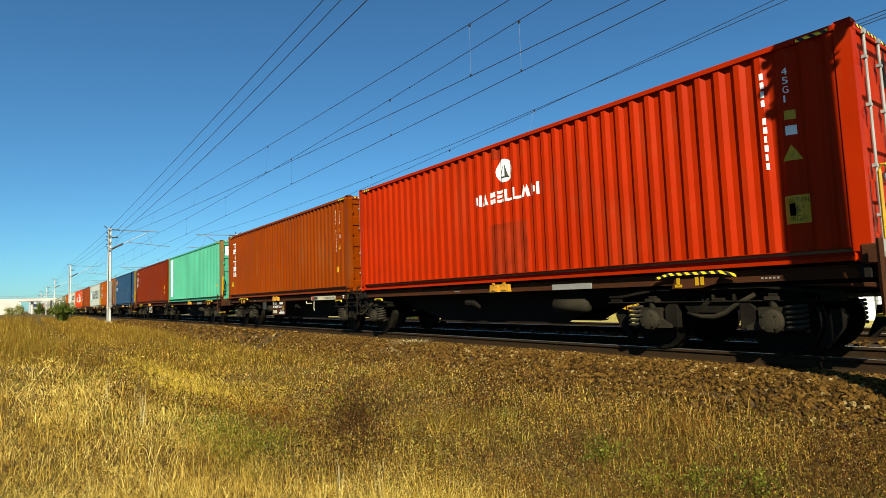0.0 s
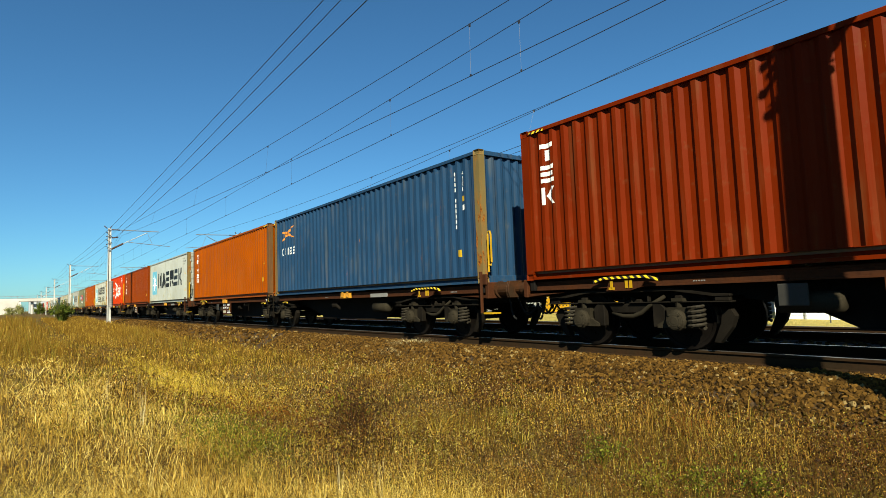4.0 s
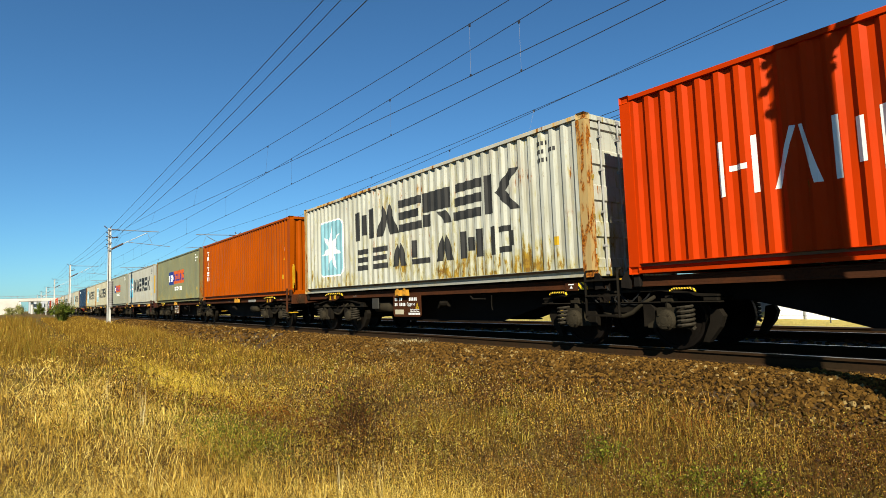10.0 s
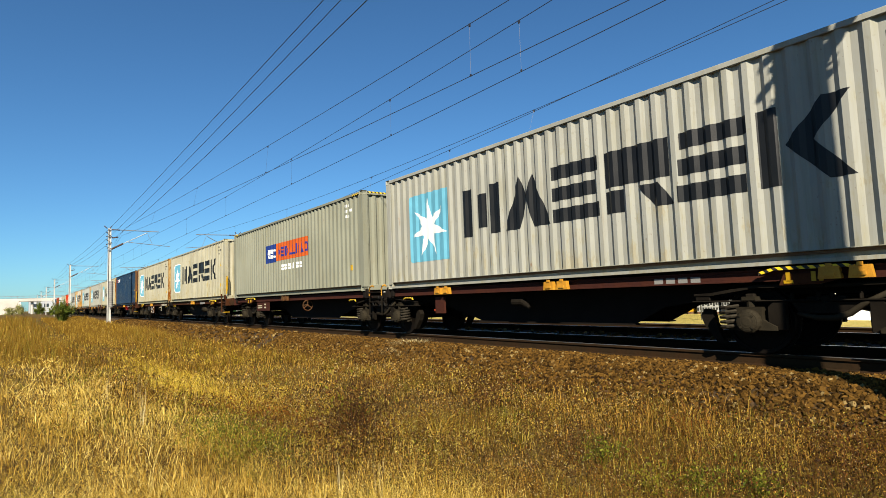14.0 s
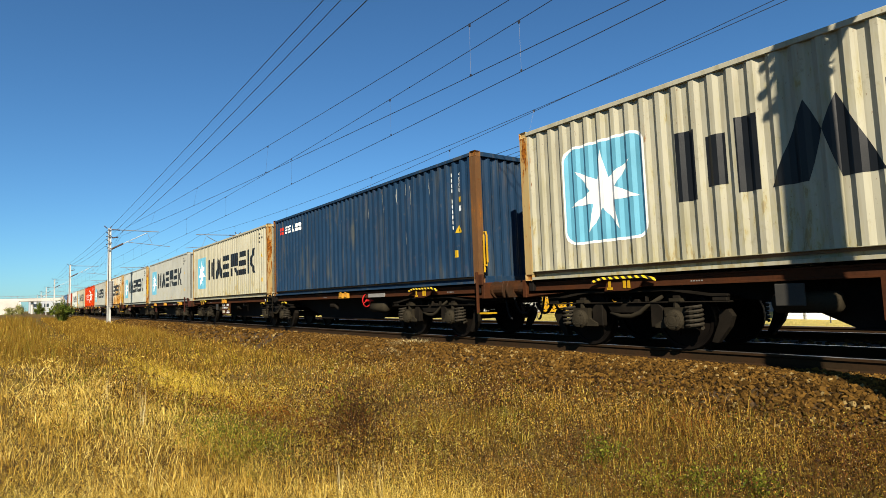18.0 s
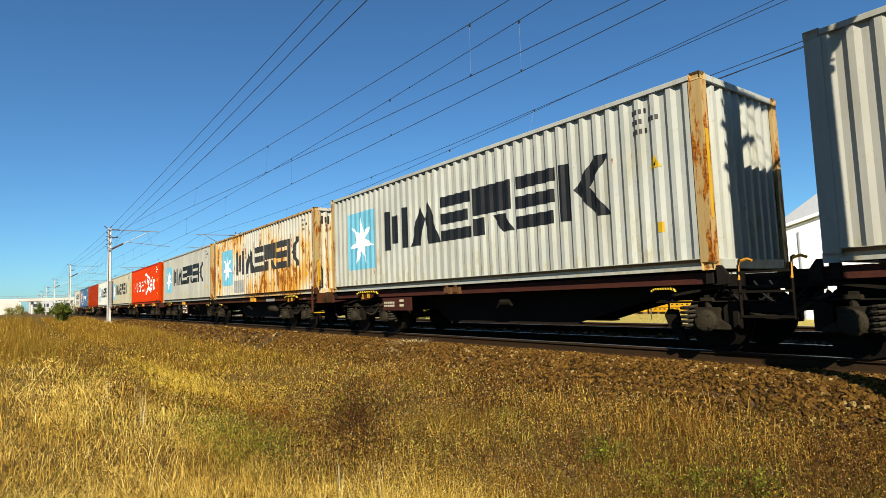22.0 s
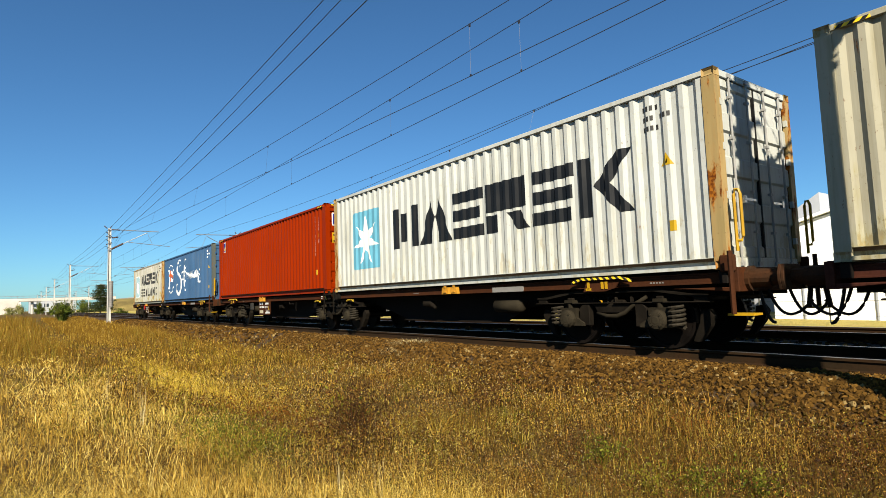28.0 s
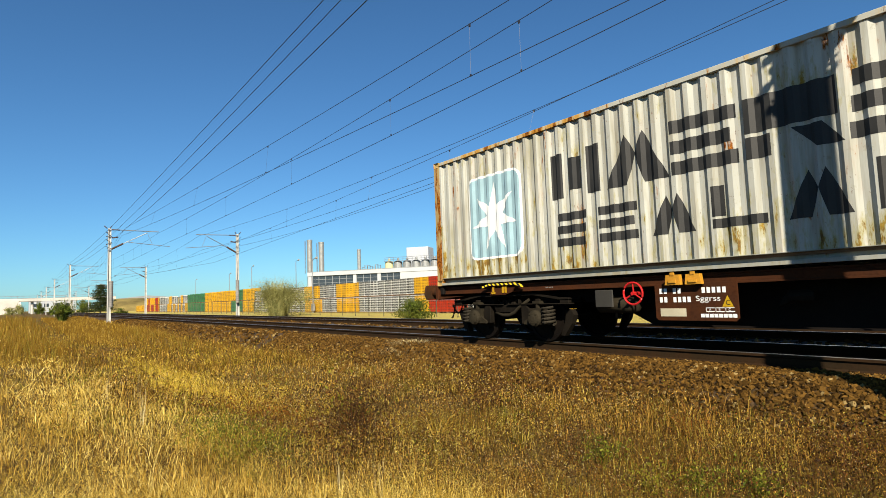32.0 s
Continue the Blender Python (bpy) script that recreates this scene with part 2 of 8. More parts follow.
M_STONE = stone_material()
for dull in (M_STONE, M_PATCH, M_BUFFER, M_RUSTY, M_AXLE, M_SPRING, M_DARK, M_BOGIE, M_WHEEL, M_RUBBER, M_FRAME, M_FRAME2):
    dull.node_tree.nodes["Principled BSDF"].inputs["Specular IOR Level"].default_value = 0.05
M_BALLAST = ballast_material()
M_SOIL = soil_material()
M_RAILSIDE = rusty_steel("rail_rust", (0.019, 0.012, 0.006), 0.85, 0.12)
M_RAILSIDE.node_tree.nodes["Principled BSDF"].inputs["Specular IOR Level"].default_value = 0.05
# sleeper concrete darkened, its colour carrying the shade below the wagons
M_SLEEPER = plain("shade_dark_sleeper", (0.075, 0.06, 0.045), 0.9, vary=0.3)
M_RAILTOP = plain("rail_head_polished", (0.42, 0.40, 0.38), 0.35, 0.85, vary=0.15)


# ---- mesh helpers ----
def box(bm, x0, x1, y0, y1, z0, z1):
    vs = [bm.verts.new((x, y, z)) for x in (x0, x1) for y in (y0, y1) for z in (z0, z1)]
    for f in ((0, 1, 3, 2), (4, 6, 7, 5), (0, 4, 5, 1), (2, 3, 7, 6), (0, 2, 6, 4), (1, 5, 7, 3)):
        bm.faces.new([vs[i] for i in f])
    return bm


def frame_axes(d):
    d = Vector(d).normalized()
    a = Vector((0, 0, 1)) if abs(d.z) < 0.9 else Vector((1, 0, 0))
    u = d.cross(a).normalized()
    return u, d.cross(u)


def tube(bm, pts, radii, n=8, caps=True):
    """A round bar through pts; radii is one number or one a point."""
    pts = [Vector(p) for p in pts]
    if isinstance(radii, (int, float)):
        radii = [radii] * len(pts)
    rings = []
    for i, (p, r) in enumerate(zip(pts, radii)):
        d = pts[min(i + 1, len(pts) - 1)] - pts[max(i - 1, 0)]
        u, v = frame_axes(d)
        rings.append([bm.verts.new(p + r * (math.cos(2 * math.pi * k / n) * u + math.sin(2 * math.pi * k / n) * v)) for k in range(n)])
    for a, b in zip(rings, rings[1:]):
        for k in range(n):
            bm.faces.new((a[k], a[(k + 1) % n], b[(k + 1) % n], b[k]))
    if caps:
        bm.faces.new(rings[0][::-1])
        bm.faces.new(rings[-1])
    return bm


def prism(bm, poly, axis, a, b):
    """Extrudes a 2D outline along an axis from a to b. Axis y: outline in (x, z); axis x: in (y, z); axis z: in (x, y)."""
    def at(p, t):
        return {"x": (t, p[0], p[1]), "y": (p[0], t, p[1]), "z": (p[0], p[1], t)}[axis]
    lo, hi = [bm.verts.new(at(p, a)) for p in poly], [bm.verts.new(at(p, b)) for p in poly]
    k = len(poly)
    for i in range(k):
        bm.faces.new((lo[i], lo[(i + 1) % k], hi[(i + 1) % k], hi[i]))
    bm.faces.new(lo[::-1])
    bm.faces.new(hi)
    return bm


def finish(bm, bevel=0.0, smooth=False):
    if bevel:
        bmesh.ops.bevel(bm, geom=list(bm.edges), offset=bevel, segments=1, affect="EDGES", clamp_overlap=True)
    bmesh.ops.recalc_face_normals(bm, faces=list(bm.faces))
    if smooth:
        for f in bm.faces:
            f.smooth = True
    return bm


def mesh_of(name, bm, material=None):
    me = bpy.data.meshes.new(name)
    bm.to_mesh(me)
    bm.free()
    if material:
        me.materials.append(material)
    return me


def part(name, bm, material, parent, label="", bevel=0.0, smooth=False, at=None):
    """One mesh object under a thing or under a part."""
    ob = new(name, mesh_of(name, finish(bm, bevel, smooth), material))
    ob.parent = parent
    if at is not None:
        ob.matrix_basis = at
    return tagged(ob, label)


def shared(name, me, parent, at=None, material=None, label=""):
    """An object on a mesh that others use too, with a material of its own where one is given."""
    ob = new(name, me)
    ob.parent = parent
    if at is not None:
        ob.matrix_basis = at
    if material:
        ob.material_slots[0].link = "OBJECT"
        ob.material_slots[0].material = material
    return tagged(ob, label)


def sheet(name, verts, faces, material, smooth=False):
    me = bpy.data.meshes.new(name)
    me.from_pydata(verts, [], faces)
    me.materials.append(material)
    if smooth:
        me.polygons.foreach_set("use_smooth", [True] * len(me.polygons))
    return me


# ---- ground, ballast, track ----
def ground_z(x, y):
    """Height of the soil: a field with a shallow hollow before the embankment, a level yard behind the tracks."""
    if y < -3.0:
        h = -0.62 - 0.16 * math.exp(-((y + 5.2) / 1.1) ** 2)
        h += 0.16 * math.exp(-((y + 9.6) / 1.6) ** 2) * (1 if x < -6 else 0.3)
        h += 0.10 * noise.noise((x * 0.21, y * 0.33, 0)) + 0.05 * noise.noise((x * 0.8, y * 0.9, 3))
        far = min(1.0, max(0.0, (-x - 25) / 60))
        h += 0.35 * far
    elif y > 7.0:
        h = -0.55 + 0.05 * noise.noise((x * 0.1, y * 0.12, 7))
    else:
        h = -0.75
    return h


def spaced(lo, hi, step, far, grow=1.35):
    vals, s, p = [], step, hi
    a = list(np.arange(lo, hi + 1e-6, step))
    while p < far:
        s *= grow
        p += s
        vals.append(p)
    left, s, p = [], step, lo
    while p > -far:
        s *= grow
        p -= s
        left.append(p)
    return left[::-1] + a + vals


gx, gy = spaced(-70, 12, 0.8, 2500), spaced(-14, 30, 0.55, 2500)
gverts = [(x, y, ground_z(x, y)) for y in gy for x in gx]
nxg = len(gx)
gfaces = [(j * nxg + i, j * nxg + i + 1, (j + 1) * nxg + i + 1, (j + 1) * nxg + i) for j in range(len(gy) - 1) for i in range(nxg - 1)]
ground = tagged(new("ground", sheet("ground", gverts, gfaces, M_SOIL, True)), "dry ochre field soil under autumn grass", "ground", kind="structure")

TRACK2 = 4.1
bm = bmesh.new()
BED_Y = [-3.2, -2.75, -1.95, -1.65, -1.3, 5.65, 6.1, 7.3]
BED_Z = [-0.86, -0.66, -0.215, -0.15, -0.185, -0.19, -0.24, -0.75]
prism(bm, [(-3.2, -1.4)] + list(zip(BED_Y, BED_Z)) + [(7.4, -1.4)], "x", -700, 300)
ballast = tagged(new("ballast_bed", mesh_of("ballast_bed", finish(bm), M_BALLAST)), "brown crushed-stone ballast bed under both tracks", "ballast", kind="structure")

rng = np.random.default_rng(5)


def stone_field(name, count, x0, x1, y0, y1, smin, smax, power=1.0):
    """Broken stones of many sizes, each a crooked block, scattered over the bed."""
    base = np.array([(-1, -1, -1), (1, -1, -1), (1, 1, -1), (-1, 1, -1), (-1, -1, 1), (1, -1, 1), (1, 1, 1), (-1, 1, 1)], float)
    fs = np.array([(0, 3, 2, 1), (4, 5, 6, 7), (0, 1, 5, 4), (1, 2, 6, 5), (2, 3, 7, 6), (3, 0, 4, 7)])
    xs = x1 - (x1 - x0) * rng.random(count) ** power
    ys = y0 + (y1 - y0) * rng.random(count)
    V = np.repeat(base[None], count, 0) * (1 + 0.5 * (rng.random((count, 8, 3)) - 0.5))
    V[:, 4:, :2] *= (0.45 + 0.5 * rng.random((count, 1, 1)))
    V *= (0.55 + 0.5 * rng.random((count, 1, 3)))
    V *= (smin + (smax - smin) * rng.random((count, 1, 1)) ** 1.6) * 0.5
    q = rng.normal(size=(count, 4))
    q /= np.linalg.norm(q, axis=1)[:, None]
    w, x, y, z = q.T
    R = np.stack([1 - 2 * (y * y + z * z), 2 * (x * y - z * w), 2 * (x * z + y * w), 2 * (x * y + z * w), 1 - 2 * (x * x + z * z), 2 * (y * z - x * w), 2 * (x * z - y * w), 2 * (y * z + x * w), 1 - 2 * (x * x + y * y)], -1).reshape(-1, 3, 3)
    V = np.einsum("nij,nkj->nki", R, V)
    zs = np.interp(ys, BED_Y, BED_Z) + 0.012
    V += np.stack([xs, ys, zs], -1)[:, None]
    F = (fs[None] + 8 * np.arange(count)[:, None, None]).reshape(-1, 4)
    me = sheet(name, V.reshape(-1, 3).tolist(), F.tolist(), M_STONE)
    return tagged(new(name, me), "loose brown crushed ballast stones on the embankment", "gravel", kind="stuff")


stone_field("ballast_stones", 46000, -19, 1.5, -2.95, -0.9, 0.024, 0.066, 1.3)
stone_field("ballast_stones", 9000, -60, -19, -2.9, -0.9, 0.06, 0.12, 0.8)
stone_field("ballast_stones", 6000, 1.5, 30, -2.9, -0.9, 0.05, 0.11, 1.0)
stone_field("ballast_stones", 6500, -45, 25, 0.9, 6.0, 0.06, 0.12, 0.8)

track_parts = []


def railway_track(yc, label):
    t = tagged(new("railway_track"), label, "railway track", "two railway tracks")
    for s in (-1, 1):
        y = yc + s * 0.7535
        bm = bmesh.new()
        prof = [(-0.07, -0.172), (0.07, -0.172), (0.07, -0.16), (0.012, -0.145), (0.009, -0.05), (0.035, -0.038), (0.035, -0.004), (-0.035, -0.004), (-0.035, -0.038), (-0.009, -0.05), (-0.012, -0.145), (-0.07, -0.16)]
        prism(bm, [(y + a, b) for a, b in prof], "x", -650, 260)
        rail = part("rail", bm, M_RAILSIDE, t)
        bm = bmesh.new()
        prism(bm, [(y - 0.031, -0.004), (y - 0.026, 0.0), (y + 0.026, 0.0), (y + 0.031, -0.004)], "x", -650, 260)
        part("running_surface", bm, M_RAILTOP, rail, "polished rail head")
    return t


track_near = railway_track(0.0, "near railway track with rusty rails on concrete sleepers")
track_far = railway_track(TRACK2, "far railway track with rusty rails on concrete sleepers")


def sleepers():
    bm = bmesh.new()
    prism(bm, [(-0.15, -0.36), (0.15, -0.36), (0.11, -0.172), (-0.11, -0.172)], "y", -1.3, 1.3)
    me = mesh_of("sleeper", finish(bm), M_SLEEPER)
    for t, yc in ((track_near, 0.0), (track_far, TRACK2)):
        for k in range(140):
            shared("sleeper", me, t, Matrix.Translation((4 - 0.6 * k, yc, 0)))


# ---- overhead line ----
def hang(bm, xs, ys, zs, sag, r, n=18):
    """One continuous wire over all masts, sagging between them."""
    pts = []
    for i in range(len(xs) - 1):
        for k in range(n):
            u = k / n
            pts.append((xs[i] + (xs[i + 1] - xs[i]) * u, ys[i] + (ys[i + 1] - ys[i]) * u, zs[i] + (zs[i + 1] - zs[i]) * u - sag * 4 * u * (1 - u)))
    pts.append((xs[-1], ys[-1], zs[-1]))
    tube(bm, pts, r, 5)


def along_masts(values, n):
    """One value for each mast; the last one given holds for the rest."""
    return list(values) + [values[-1]] * (n - len(values))


MAST_X = [50.0, -0.11, -54.0, -101.0, -149.0, -198.0, -248.0, -300.0]
M_X2 = [48.0, -2.0, -55.0, -104.5, -153.0, -202.0, -252.0, -304.0]
NEAR_Y, FAR_Y = -3.2, 7.5


def wire_thing(name, label, cat, rows, xs, mat):
    """rows: name, y at the masts, z at the masts, sag, radius."""
    t = tagged(new(name), label, cat)
    for nm, ys, zs, sag, r in rows:
        bm = bmesh.new()
        hang(bm, xs, along_masts(ys, len(xs)), along_masts(zs, len(xs)), sag, r)
        part(nm, bm, mat, t)
    return t


def catenary(ys, label, xs, z_mess, z_cont, sag, steps, r=0.009, sag_cont=0.05, ys_cont=None):
    """A messenger wire, a contact wire and the droppers between them; steps: where in each span droppers hang."""
    t = wire_thing("catenary", label, "overhead wire", [("messenger_wire", ys, z_mess, sag, r), ("contact_wire", ys_cont or ys, z_cont, sag_cont, r)], xs, M_WIRE)
    n = len(xs)
    yc = along_masts(ys_cont or ys, n)
    ys, zm, zc = along_masts(ys, n), along_masts(z_mess, n), along_masts(z_cont, n)
    for i in range(5):
        for u in steps:
            x, y = xs[i] + (xs[i + 1] - xs[i]) * u, ys[i] + (ys[i + 1] - ys[i]) * u
            top = zm[i] + (zm[i + 1] - zm[i]) * u - sag * 4 * u * (1 - u)
            low = zc[i] + (zc[i + 1] - zc[i]) * u - sag_cont * 4 * u * (1 - u)
            y2 = yc[i] + (yc[i + 1] - yc[i]) * u
            bm = bmesh.new()
            tube(bm, [(x, y, top), (x, y2, low)], 0.003, 4)
            box(bm, x - 0.03, x + 0.03, y - 0.012, y + 0.012, top - 0.07, top + 0.01)
            box(bm, x - 0.02, x + 0.02, y2 - 0.012, y2 + 0.012, low - 0.01, low + 0.05)
            part("dropper", bm, M_WIRE, t)
    return t


def insulator(bm, p0, p1, r=0.07, n=6, core=0.45):
    p0, p1 = Vector(p0), Vector(p1)
    pts, rad = [], []
    for k in range(2 * n + 1):
        pts.append(p0.lerp(p1, k / (2 * n)))
        rad.append(r if k % 2 else r * core)
    tube(bm, pts, rad, 8)


def mast(x, y, side, label, cabinet=False, broad=1.0, fittings=True):
    """A tall pale steel mast with cantilever arms over the track. side: +1 arms reach to +y, -1 to -y."""
    m = tagged(new("catenary_mast"), label, "catenary mast", "catenary masts along the line")
    m.location = (x, y, -0.9)
    h = 8.45
    bm = bmesh.new()
    w0, w1 = 0.155 * broad, 0.115 * broad
    for y0, y1, half in ((-1.0, -0.72, 1.0), (0.72, 1.0, 1.0), (-0.72, 0.72, 0.14)):
        ring = [(-half, y0), (half, y0), (half, y1), (-half, y1)]
        a = [bm.verts.new((p[0] * w0, p[1] * w0, 0)) for p in ring]
        b = [bm.verts.new((p[0] * w1, p[1] * w1, h)) for p in ring]
        for i in range(4):
            bm.faces.new((a[i], a[(i + 1) % 4], b[(i + 1) % 4], b[i]))
        bm.faces.new(b)
        bm.faces.new(a[::-1])
    part("mast_shaft", bm, M_MAST, m)
    bm = bmesh.new()
    box(bm, -0.22, 0.22, -0.22, 0.22, -0.4, 0.30)
    part("footing", bm, M_CONCRETE, m, bevel=0.03)
    bm = bmesh.new()
    tube(bm, [(0, side * 0.15, h - 0.10), (0, side * 3.7, h - 0.16)], 0.035, 8)
    part("top_arm", bm, M_GALV, m)
    bm = bmesh.new()
    tube(bm, [(0, side * 0.9, h - 1.30), (0, side * 2.75, h - 0.30)], 0.03, 8)
    part("stay_tube", bm, M_GALV, m)
    bm = bmesh.new()
    tube(bm, [(0, side * 1.35, h - 1.12), (0, side * 4.6, h - 1.42)], 0.024, 8)
    part("registration_arm", bm, M_GALV, m)
    bm = bmesh.new()
    tube(bm, [(0, side * 2.75, h - 0.15), (0, side * 3.2, h - 1.25)], 0.012, 6)
    part("drop_rod", bm, M_GALV, m)
    # brown insulators carry the arms away from the mast
    for z0, z1, y0, y1, r in ((-1.74, -1.25, 0.13, 0.98, 0.088), (-0.80, -0.70, 0.15, 0.62, 0.07), (-0.11, -0.115, 0.15, 0.75, 0.065)):
        bm = bmesh.new()
        insulator(bm, (0, side * y0, h + z0), (0, side * y1, h + z1), r, 9, 0.8 if r > 0.08 else 0.5)
        part("insulator", bm, M_INSUL, m, smooth=True)
    for k in range(4 if fittings else 1):
        bm = bmesh.new()
        box(bm, -0.15 * broad, 0.15 * broad, -0.15 * broad, 0.15 * broad, h - 1.86 + 0.56 * k, h - 1.79 + 0.56 * k)
        part("clamp_band", bm, M_GALV, m)
    # feeder insulators on the side away from the track
    for k in range(5 if fittings else 2):
        bm = bmesh.new()
        zz = h - 1.62 + 0.33 * k
        insulator(bm, (-0.02, -side * 0.12, zz), (-0.06, -side * ((0.30 if broad > 1 else 0.19) + 0.05 * (k % 2)), zz - 0.07), 0.065 if broad > 1 else 0.045, 2)
        part("feeder_insulator", bm, M_INSUL, m, smooth=True)
    for yy in (-0.3, 0.22):
        bm = bmesh.new()
        insulator(bm, (0, -side * 0.05 + yy * 0.4, h - 0.02), (0, -side * 0.1 + yy, h + 0.2), 0.05, 3)
        part("top_insulator", bm, M_INSUL, m, smooth=True)
    if fittings:
        bm = bmesh.new()
        for k in range(3):
            tube(bm, [(0.02, -side * 0.3, h - 0.3 - 0.6 * k), (0.16, -side * 0.05, h - 0.55 - 0.55 * k), (0.12, side * 0.2, h - 0.75 - 0.5 * k)], 0.018, 5)
        part("jumper_cable", bm, M_WIRE, m)
    if cabinet:
        bm = bmesh.new()
        tube(bm, [(0.31, side * 0.1, 1.9 + 0.06 * k) for k in range(37)], [0.17 if k % 3 else 0.155 for k in range(37)], 12)
        part("tension_weight", bm, M_GREYPL, m, "stacked grey tensioning weights")
        bm = bmesh.new()
        tube(bm, [(0.36, side * 0.1, 4.0), (0.22, side * 0.1, h - 1.9)], 0.02, 5)
        part("weight_cable", bm, M_WIRE, m)
    return m


for i, x in enumerate(MAST_X):
    mast(x, NEAR_Y, 1, "tall pale steel overhead-line mast beside the near track", cabinet=(i == 2), broad=1.12 if i < 2 else 0.9, fittings=i < 3)
for i, x in enumerate(M_X2):
    mast(x, FAR_Y, -1, "tall pale steel overhead-line mast beyond the far track", cabinet=(i == 2), broad=0.9, fittings=i < 3)

NEAR_STEPS = (0.185, 0.42, 0.61, 0.8)
catenary((-0.1, -0.11, -2.04, -0.2), "dark overhead line wires above the near track", MAST_X, (7.5, 7.57, 7.64, 7.5), (6.15, 6.17, 6.95, 6.15), 0.19, NEAR_STEPS, sag_cont=0.24, ys_cont=(-0.1, -0.07, -2.35, -0.2))
catenary((0.4,), "second dark overhead line running beside the first", MAST_X, (7.7, 7.7, 7.24, 7.5), (6.3, 6.31, 6.05, 6.1), 0.30, (0.17, 0.28, 0.435, 0.62, 0.8), sag_cont=0.13)
catenary((4.2, 4.32, 4.09, 4.2), "dark overhead line wires above the far track", M_X2, (7.4, 7.26, 7.3, 6.95), (5.9, 5.99, 6.0, 5.75), 0.6, (0.2, 0.4, 0.6, 0.8), sag_cont=0.41, ys_cont=(4.0, 3.77, 4.35, 4.2))
catenary((4.8, 4.7, 5.19, 4.8), "second dark overhead line above the far track", M_X2, (7.4, 7.64, 5.95, 7.0), (5.9, 6.11, 4.84, 5.8), 0.33, (0.3, 0.5, 0.7), sag_cont=0.02, ys_cont=(4.6, 4.43, 5.4, 4.8))
wire_thing("feeder_lines", "three dark feeder wires on the near mast tops", "overhead wire", [("feeder_wire", (-3.8, -3.8, -3.52), (7.75, 7.85, 7.16, 7.6), 0.12, 0.010), ("feeder_wire", (-3.5, -3.57, -2.95), (7.75, 7.88, 7.15, 7.65), 0.21, 0.010), ("feeder_wire", (-3.1, -3.14, -2.35), (7.75, 7.84, 7.25, 7.62), 0.26, 0.012)], MAST_X, M_WIRE)
wire_thing("feeder_lines", "dark feeder wires on the far mast tops", "overhead wire", [("feeder_wire", (6.4, 6.43, 7.74), (6.9, 7.02, 6.45), 0.6, 0.010)], M_X2, M_WIRE)


# ---- shipping containers ----
LEN, WID, HIGH = 12.192, 2.438, 2.896
HALF, SIDE = LEN / 2, WID / 2
PITCH, DEPTH = 0.2794, 0.044
CORR = [(0.0, 0.0), (0.074, 0.0), (0.138, 1.0), (0.2154, 1.0), (0.2794, 0.0)]
C_START, C_END = -5.92, 5.92
E_PITCH, E_DEPTH = 0.25, 0.045
ROAD_Z = 1.18


def corr_breaks(lo, hi, pitch):
    out, k = [lo], 0
    while lo + k * pitch < hi:
        for u, _ in CORR[1:]:
            x = lo + k * pitch + u * pitch / PITCH
            if x < hi - 0.005:
                out.append(x)
        k += 1
    return out + [hi]


def corr_depth(x, lo, pitch, depth):
    u = ((x - lo) % pitch) * PITCH / pitch
    for (a, da), (b, db) in zip(CORR, CORR[1:]):
        if a <= u <= b:
            return depth * (da + (db - da) * (u - a) / (b - a))
    return 0.0


X_BREAKS = corr_breaks(C_START, C_END, PITCH)
Y_BREAKS = corr_breaks(-1.07, 1.07, E_PITCH)


def clip(poly, axis_value, keep_above):
    out = []
    for (p, q) in zip(poly, poly[1:] + poly[:1]):
        ip = p[0] >= axis_value if keep_above else p[0] <= axis_value
        iq = q[0] >= axis_value if keep_above else q[0] <= axis_value
        if ip:
            out.append(p)
        if ip != iq:
            t = (axis_value - p[0]) / (q[0] - p[0])
            out.append((axis_value, p[1] + t * (q[1] - p[1])))
    return out


def welded(vs, fs):
    """The same mesh with shared corners."""
    seen, out, ix = {}, [], []
    for v in vs:
        k = tuple(round(q, 4) for q in v)
        if k not in seen:
            seen[k] = len(out)
            out.append(v)
        ix.append(seen[k])
    faces = []
    for f in fs:
        g = []
        for i in f:
            if not g or ix[i] != g[-1]:
                g.append(ix[i])
        if len(set(g)) == len(g) >= 3:
            faces.append(tuple(g))
        elif len(set(g[:-1])) == len(g) - 1 >= 3:
            faces.append(tuple(g[:-1]))
    return out, faces


def on_side(polys, lift=0.003):
    """Lays convex outlines (x, z) on the ribbed near side, so that they follow every rib."""
    vs, fs = [], []
    for poly in polys:
        lo, hi = min(p[0] for p in poly), max(p[0] for p in poly)
        cuts = [lo - 1] + [b for b in X_BREAKS if lo < b < hi] + [hi + 1]
        for a, b in zip(cuts, cuts[1:]):
            piece = clip(clip(list(poly), a, True), b, False)
            if len(piece) < 3:
                continue
            i0 = len(vs)
            vs += [(x, -1.200 + corr_depth(x, C_START, PITCH, DEPTH) - lift, z) for x, z in piece]
            fs.append(tuple(range(i0, i0 + len(piece))))
    return welded(vs, fs)


def on_end(polys, ribbed, lift=0.003):
    vs, fs = [], []
    for poly in polys:
        lo, hi = min(p[0] for p in poly), max(p[0] for p in poly)
        cuts = [lo - 1] + ([b for b in Y_BREAKS if lo < b < hi] if ribbed else []) + [hi + 1]
        for a, b in zip(cuts, cuts[1:]):
            piece = clip(clip(list(poly), a, True), b, False)
            if len(piece) < 3:
                continue
            i0 = len(vs)
            vs += [(6.055 - (corr_depth(y, -1.07, E_PITCH, E_DEPTH) if ribbed else -0.012) + lift, y, z) for y, z in piece]
            fs.append(tuple(range(i0, i0 + len(piece))))
    return vs, fs


